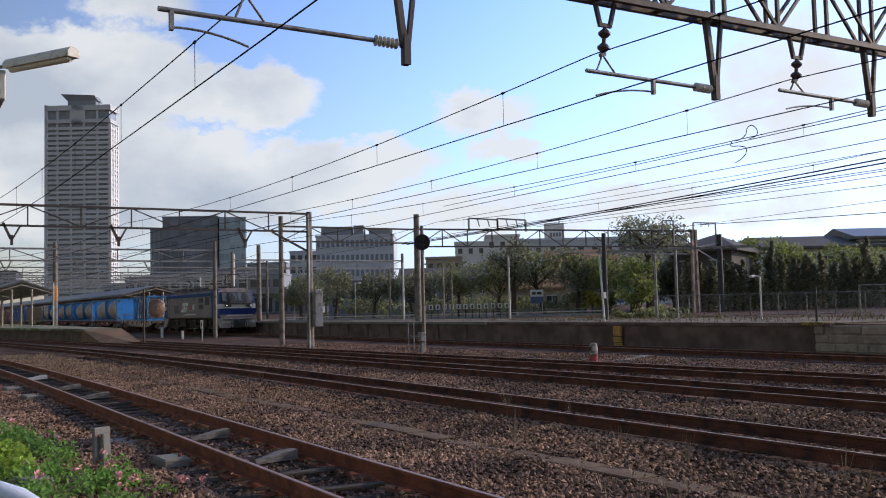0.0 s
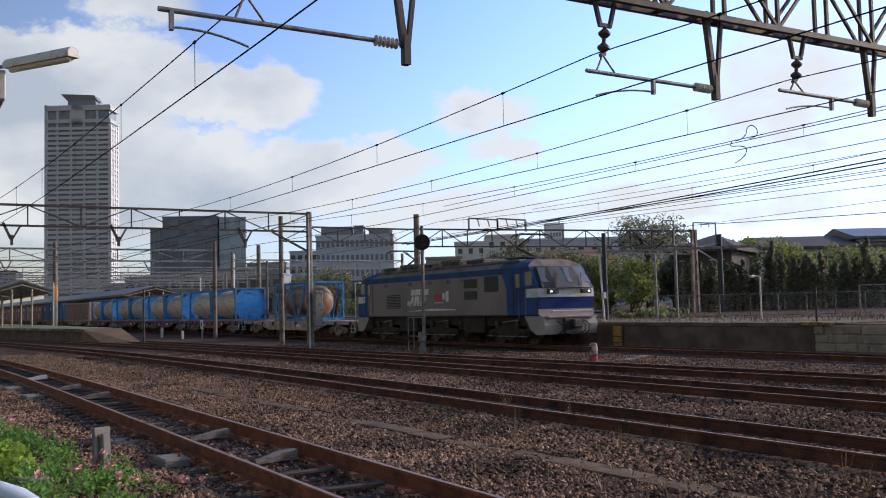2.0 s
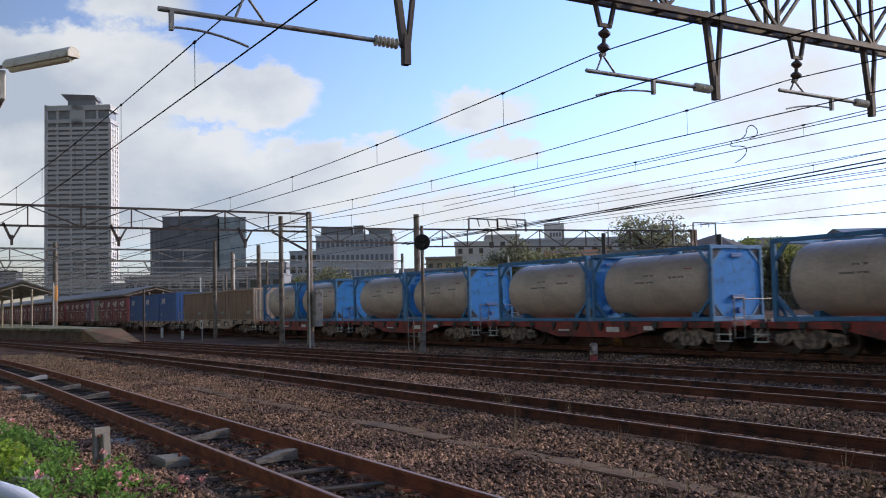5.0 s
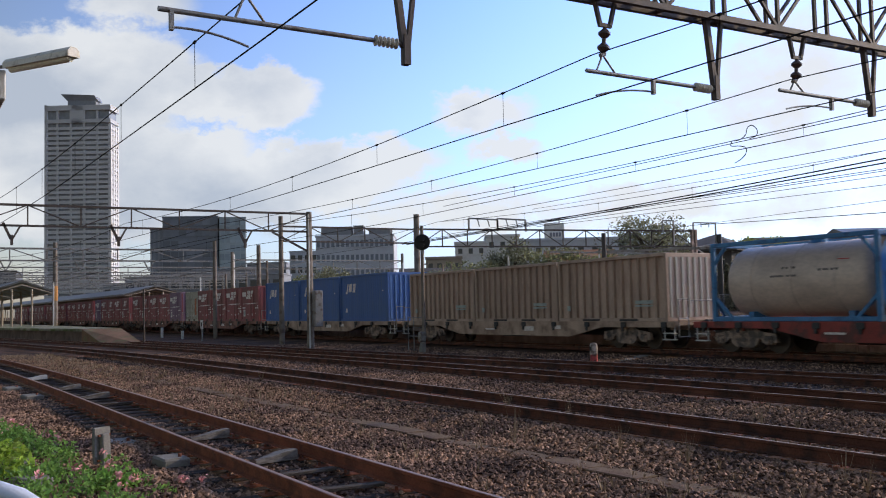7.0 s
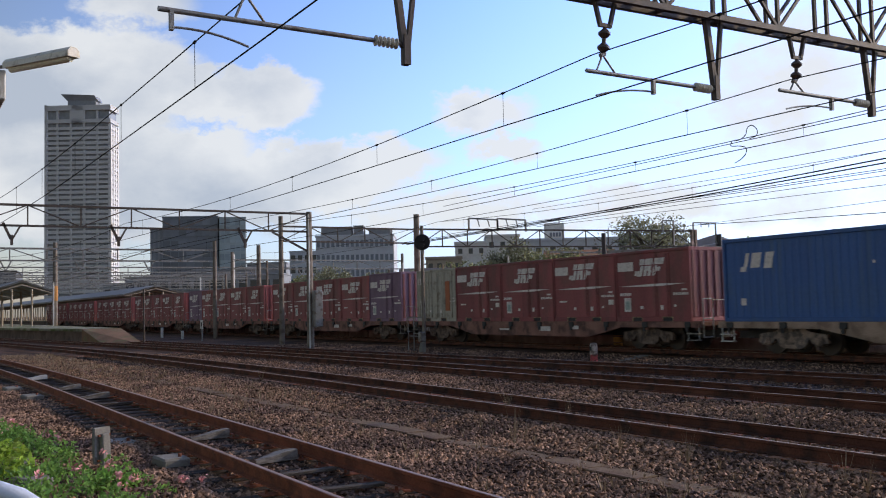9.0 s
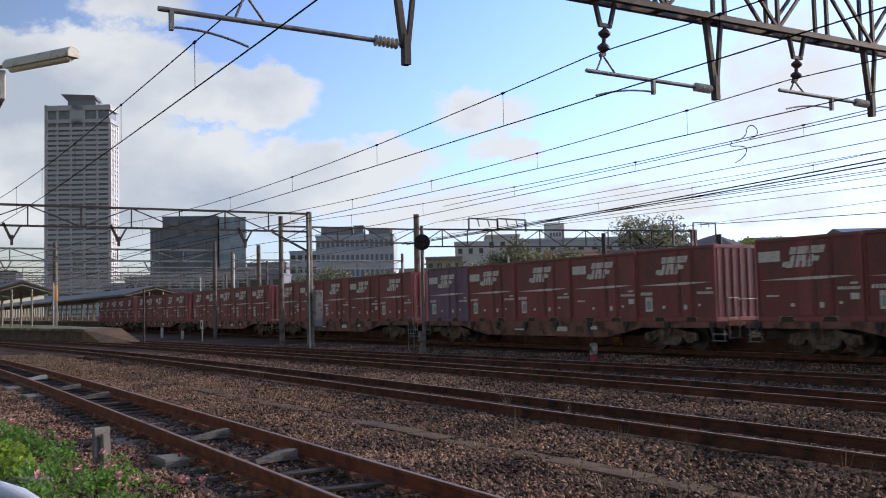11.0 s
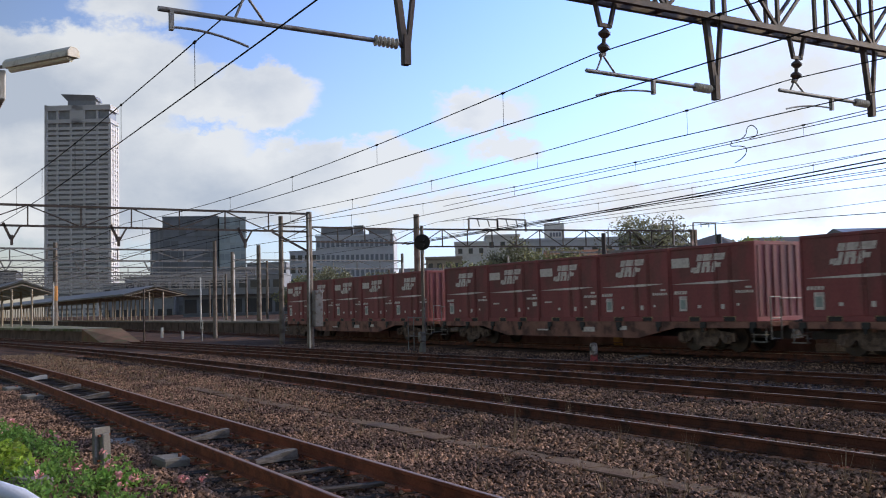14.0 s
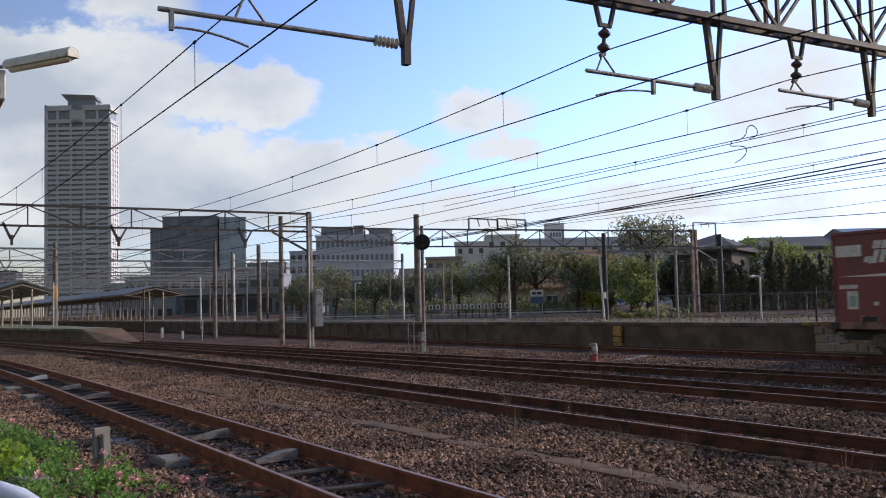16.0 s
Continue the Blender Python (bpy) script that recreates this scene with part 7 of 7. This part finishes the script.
def fence(name, label, pts, z0, z1, gap, wires):
    f = thing(name, label, "fence")
    post = Shape().tube((0, 0, z0 - 0.2), (0, 0, z1 + 0.03), 0.035, 8)
    first = None
    net = Shape()
    for (xa, ya), (xb, yb) in zip(pts, pts[1:]):
        n = max(1, round(math.hypot(xb - xa, yb - ya) / gap))
        for i in range(n + 1):
            u = i / n
            m = pose(xa + (xb - xa) * u, ya + (yb - ya) * u, 0)
            if first is None:
                first = part("post", post, STEEL_GREY, f)
                first.matrix_basis = m
            else:
                again(first, f, m)
        part("top_rail", Shape().tube((xa, ya, z1), (xb, yb, z1), 0.028, 6), STEEL_GREY, f)
        part("bottom_rail", Shape().tube((xa, ya, z0 + 0.12), (xb, yb, z0 + 0.12), 0.022, 6), STEEL_GREY, f)
        if wires:
            ln, hh = math.hypot(xb - xa, yb - ya), z1 - z0 - 0.12
            k = int(ln / 0.16)
            for i in range(k):
                for s in (1, -1):
                    u0, u1 = i * 0.16 / ln, min(1, max(0, (i * 0.16 + s * hh) / ln))
                    t = abs(u1 - u0) * ln / hh
                    za, zb = z0 + 0.12, z0 + 0.12 + hh * t
                    net.bar((xa + (xb - xa) * u0, ya + (yb - ya) * u0, za), (xa + (xb - xa) * u1, ya + (yb - ya) * u1, zb), 0.006, 0.006)
    if net.v:
        me = bpy.data.meshes.new("wire_net")
        me.from_pydata([tuple(q) for q in net.v], [], net.f)
        me.materials.append(STEEL_GREY)
        o = new("wire_net", me)
        o.parent = f
        tagged(o, kind="stuff")
    return f


fence("wire_fence", "grey wire-mesh fence on steel posts behind the platform", [(-37.4, 35.3), (-34.9, 39.4), (-32.6, 43.2), (-28.5, 50.0)], 0.74, 1.98, 1.55, True)
fence("wire_fence", "grey wire-mesh fence at the platform end", [(-24.2, 33.6), (-19.0, 42.2)], 0.72, 2.15, 1.9, True)
f = fence("guard_rail", "white two-bar guard rail along the road", [(-69.5, 27.0), (-61.5, 36.5), (-54.2, 45.6)], 0.72, 1.32, 1.5, False)
part("middle_rail", Shape().bar((-61.5, 36.5, 1.14), (-54.2, 45.6, 1.14), 0.03, 0.07).bar((-69.5, 27, 1.14), (-61.5, 36.5, 1.14), 0.03, 0.07), WHITE, f)
part("kerb_wall", Shape().bar((-68.9, 26.9, 0.82), (-60.9, 36.4, 0.82), 0.25, 0.34).bar((-60.9, 36.4, 0.82), (-53.7, 45.5, 0.82), 0.25, 0.34), OFFICE_GREY, f)
for i in range(13):
    u = i / 12
    p = thing("road_barrier", "small white board with dark bars beside the road", "road barrier", "row of road boards", pose(-59.3 + 3.0 * u, 33.5 + 5.1 * u, 0.08, 0, 0, 59))
    part("board", Shape().box(-0.16, 0.16, -0.03, 0.03, 1.42, 1.78, 0.01), WHITE, p)
    part("mark", Shape().box(-0.06, 0.06, -0.045, -0.028, 1.48, 1.70), STEEL_DARK, p)
    part("foot", Shape().box(-0.03, 0.03, -0.03, 0.03, 0.55, 1.42), STEEL_DARK, p)
p = thing("signboard", "white and blue roadside signboard with unreadable text", "sign", m=pose(-57.0, 41.2, -0.17, 0, 0, 59))
part("board", Shape().box(0, 0.95, -0.04, 0.04, 2.45, 2.95, 0.01), WHITE, p)
part("lower_board", Shape().box(0, 0.95, -0.035, 0.035, 1.95, 2.445, 0.01), material("sign_blue", (0.06, 0.10, 0.20), 0.5, 0, 0.1, 3, 20, 0), p)
part("text_bar", Shape().box(0.12, 0.38, -0.05, -0.038, 2.6, 2.8).box(0.48, 0.82, -0.05, -0.038, 2.6, 2.8), STEEL_DARK, p)
part("leg", Shape().tube((0.1, 0, 0.8), (0.1, 0, 2.0), 0.04, 6).tube((0.85, 0, 0.8), (0.85, 0, 2.0), 0.04, 6), STEEL_GREY, p)
p = thing("signboard", "teal and blue hoarding half hidden by the tree", "sign", m=pose(-53.7, 46.8, 0, 0, 0, 59))
part("board", Shape().box(0, 1.5, -0.04, 0.04, 2.3, 2.95, 0.01), material("sign_teal", (0.06, 0.22, 0.24), 0.5, 0, 0.15, 3, 20, 0), p)
part("lower_board", Shape().box(0, 1.5, -0.035, 0.035, 1.7, 2.295, 0.01), material("sign_navy", (0.04, 0.09, 0.28), 0.5, 0, 0.15, 3, 20, 0), p)
part("leg", Shape().tube((0.1, 0, 0.8), (0.1, 0, 1.8), 0.04, 6).tube((1.4, 0, 0.8), (1.4, 0, 1.8), 0.04, 6), STEEL_GREY, p)


# ---- foreground ----
BOARD_PALE = material("pale_board", (0.24, 0.22, 0.20), 0.85, 0, 0.3, 3, 40, 0.3, (0.13, 0.115, 0.10), 0.4, stretch=(5, 1, 5))
for x, y, w, l, turn, m in ((-30.67, 3.99, 0.42, 0.62, 8, WHITE), (-25.83, 4.10, 0.34, 0.66, 8, BOARD_PALE), (-22.62, 4.14, 0.34, 0.70, 8, BOARD_PALE), (-14.05, 4.20, 0.30, 0.58, 12, BOARD_PALE), (-11.40, 4.22, 0.32, 0.56, 14, BOARD_PALE)):
    p = thing("track_plate", "pale weathered wedge plate lying on a sleeper between the rails", "plate", "plates between the rails", pose(x, y, -0.15, 0, -4, turn))
    outline = [(-w / 2, -0.03), (w / 2, -0.04), (w / 2, 0.01), (0.2 * w, 0.02), (-w / 2, 0.0)]
    body = Shape()
    steps = 6
    for i in range(steps + 1):
        k = i / steps
        rise = 0.075 * k * k * (3 - 2 * k)
        wide = 0.45 + 0.55 * k
        body.v += [(a * wide, -l / 2 + l * k, b + (rise if b > -0.02 else 0.0)) for a, b in outline]
    for i in range(steps):
        body.f += [(5 * i + j, 5 * i + (j + 1) % 5, 5 * i + 5 + (j + 1) % 5, 5 * i + 5 + j) for j in range(5)]
    body.f += [(4, 3, 2, 1, 0), tuple(5 * steps + j for j in range(5))]
    part("plate_body", body, m, p)
TIMBER_GREY = material("split_timber", (0.125, 0.108, 0.095), 0.9, 0, 0.4, 3, 40, 0.5, (0.07, 0.06, 0.052), 0.5, stretch=(6, 1, 6))
for x, y, l, turn in ((-20.6, 4.12, 0.95, 3), (-10.22, 4.11, 0.9, 4), (-9.07, 4.15, 0.85, -3)):
    p = thing("timber_batten", "grey split timber batten lying between the rails", "timber", "battens between the rails", pose(x, y, -0.165, 0, 0, turn))
    part("batten_body", Shape().box(-0.05, 0.05, -l / 2, l / 2, -0.01, 0.03, 0.008), TIMBER_GREY, p)
for x, y, sx, sy, h in ((-12.15, 3.17, 0.24, 0.17, 0.20), (-27.27, 3.02, 0.3, 0.2, 0.17), (-24.17, 3.10, 0.32, 0.2, 0.17), (-14.8, 3.12, 0.34, 0.2, 0.10)):
    p = thing("concrete_block", "grey concrete sleeper end block beside the rail", "concrete block", "concrete blocks by the siding", pose(x, y, -0.28, 0, 0, 4))
    part("block_body", Shape().box(-sx, sx, -sy, sy, 0, h * 0.85, 0.025), CONCRETE, p)
    part("bolt", Shape().tube((0.1, 0.08, h * 0.8), (0.1, 0.08, h * 0.85 + 0.04), 0.025, 8), RAIL_RUST, p)
PATH_SLAB = material("path_slab", (0.20, 0.14, 0.092), 0.95, 0, 0.35, 0.9, 30, 0.4, (0.13, 0.085, 0.058), 0.6, spread=0.12)
trough = thing("cable_trough", "worn tan concrete trough lids half buried in the ballast", "cable trough")
lid = None
for i in range(28):
    x = -28.0 + 0.85 * i
    m = pose(x, 7.14 + 0.018 * (x + 18), -0.285 + 0.016 * math.sin(1.1 * i + 2), 0, 0.5 * math.sin(1.9 * i), 1.0 + 0.6 * math.sin(3.1 * i))
    if lid is None:
        lid = part("lid", Shape().box(-0.42, 0.42, -0.19, 0.19, -0.06, 0.022, 0.012), PATH_SLAB, trough)
        lid.matrix_basis = m
    else:
        again(lid, trough, m)
p = thing("boundary_post", "weathered concrete post with a square plate and channel", "marker post", m=pose(-12.35, 2.38, -0.30, 0, -2, 28))
part("plate", Shape().box(-0.02, 0.03, -0.125, 0.125, 0.16, 0.60, 0.012), CONCRETE, p)
part("post_body", Shape().box(0.03, 0.10, -0.055, 0.055, -0.1, 0.52, 0.012), CONCRETE, p)
part("bolt", Shape().tube((0.06, -0.09, 0.50), (0.06, 0.09, 0.50), 0.015, 6).tube((0.05, -0.10, 0.2), (0.05, -0.05, 0.2), 0.015, 6), RAIL_RUST, p)
for x, y, s in ((-11.75, 1.50, 0.17), (-13.2, 1.52, 0.15), (-15.2, 1.35, 0.14)):
    p = thing("kerb_stone", "rough grey concrete block at the edge of the flower bed", "concrete block", "edging blocks", pose(x, y, -0.38, 0, 0, 20))
    part("stone_body", Shape().box(-0.2, 0.2, -s, s, 0, 0.26, 0.03), CONCRETE, p)
PIPE = material("pipe_white", (0.62, 0.66, 0.74), 0.3, 0, 0.08, 4, 40, 0.02)
p = thing("barrier_pipe", "smooth bluish white curved barrier pipe by the flowers", "barrier")
part("bend", Shape().path([(-10.35, 0.55, 0.05), (-10.15, 0.78, 0.07), (-10.0, 0.98, 0.04), (-9.88, 1.16, -0.03), (-9.80, 1.30, -0.13), (-9.77, 1.38, -0.35)], 0.10, 14), PIPE, p, smooth=True)

LEAF_BED = leaf_material("leaf_bed", (0.19, 0.33, 0.07))
LEAF_LIME = leaf_material("leaf_lime", (0.30, 0.42, 0.06))
PETAL = island(material("petal_pink", (0.74, 0.33, 0.33), 0.6, 0, 0.2, 6, 30, 0), 0.6, 1.4)


def build_flowers():
    rng = np.random.default_rng(12)
    spots, limes, blooms = [], [], []

    def edge(x):
        return 2.75 - 0.125 * (-9.5 - x)
    for _ in range(150):
        x = rng.uniform(-18.5, -9.2)
        top = min(edge(x), 2.55) if x < -11 else 2.9
        y = rng.uniform(0.7, top)
        if math.hypot(x + 12.35, y - 2.38) < 0.28 or (x > -11.0 and rng.random() < 0.75 and y > 1.9):
            continue
        h = rng.uniform(0.05, 0.26) * (1.0 if x < -13.5 else 0.75)
        spots.append((x, y, -0.32 + h))
        if rng.random() < 0.22:
            blooms.append((x + rng.normal() * 0.1, y + rng.normal() * 0.1, -0.17 + h + rng.uniform(0.0, 0.10)))
    for _ in range(14):
        limes.append((rng.uniform(-14.2, -12.0), rng.uniform(0.8, 1.55), -0.15 + rng.uniform(0, 0.12)))
    for x, y in ((-10.0, 2.95), (-10.1, 2.75), (-10.5, 2.35), (-10.8, 2.25), (-14.6, 2.2), (-15.0, 2.1), (-16.5, 1.95), (-17.4, 1.75), (-18, 1.7)):
        blooms.append((x, y, -0.05))
    for nm, cs, n, size, mat, lab in (("flower_bed", spots, 15000, 0.033, LEAF_BED, "lush green flowering plants along the ballast edge"), ("lime_shrub", limes, 1500, 0.05, LEAF_LIME, "bright lime-green leafy shrub in the flower bed")):
        me = crown_mesh(leaves(cs, [0.20] * len(cs), n, size, rng, 0.8), mat)
        me.name = nm
        tagged(new(nm, me), lab, "plants", kind="stuff")
    me = crown_mesh(leaves(blooms, [0.055] * len(blooms), 26 * len(blooms), 0.024, rng, 0.8), PETAL)
    me.name = "pink_flowers"
    tagged(new("pink_flowers", me), "clusters of pink blossoms over the green plants", "flowers", kind="stuff")


build_flowers()


def build_lamp():
    l = thing("fluorescent_lamp", "pale fluorescent strip lamp on a thin arm", "lamp")
    a, b = Vector((-15.64, 1.66, 5.50)), Vector((-14.18, 2.36, 5.42))
    d = (b - a).normalized()
    up = Vector((0, 0, 1))
    side = d.cross(up).normalized()
    s = Shape()
    sec = [(-0.10, -0.05), (0.10, -0.05), (0.10, 0.03), (0.05, 0.09), (-0.05, 0.09), (-0.10, 0.03)]
    n = len(sec)
    s.add([p + side * u + up * v for p in (a, b) for u, v in sec], [tuple(range(n - 1, -1, -1)), tuple(range(n, 2 * n))] + [(i, (i + 1) % n, n + (i + 1) % n, n + i) for i in range(n)])
    part("housing", s, material("lamp_housing", (0.74, 0.72, 0.66), 0.5, 0, 0.12, 3, 30, 0.05, (0.4, 0.37, 0.32), 0.3), l)
    part("diffuser", Shape().tube(a + d * 0.08 - up * 0.06, b - d * 0.08 - up * 0.06, 0.055, 12), material("diffuser", (0.74, 0.68, 0.52), 0.4, 0, 0.15, 3, 20, 0.02), l, "yellowed plastic diffuser", True)
    part("arm", Shape().tube(a, a - d * 1.6 + up * 0.05, 0.03, 8), STEEL_GREY, l)
    p = a - d * 1.6
    part("post", Shape().tube((p.x, p.y, -0.5), (p.x, p.y, 5.9), 0.08, 12), POLE_CONC, l, smooth=True)
    part("switch_box", Shape().box(p.x + 0.1, p.x + 1.42, p.y - 0.2, p.y + 0.66, 4.98, 5.44, 0.02), WHITE, l, "pale equipment box")


build_lamp()


motions()
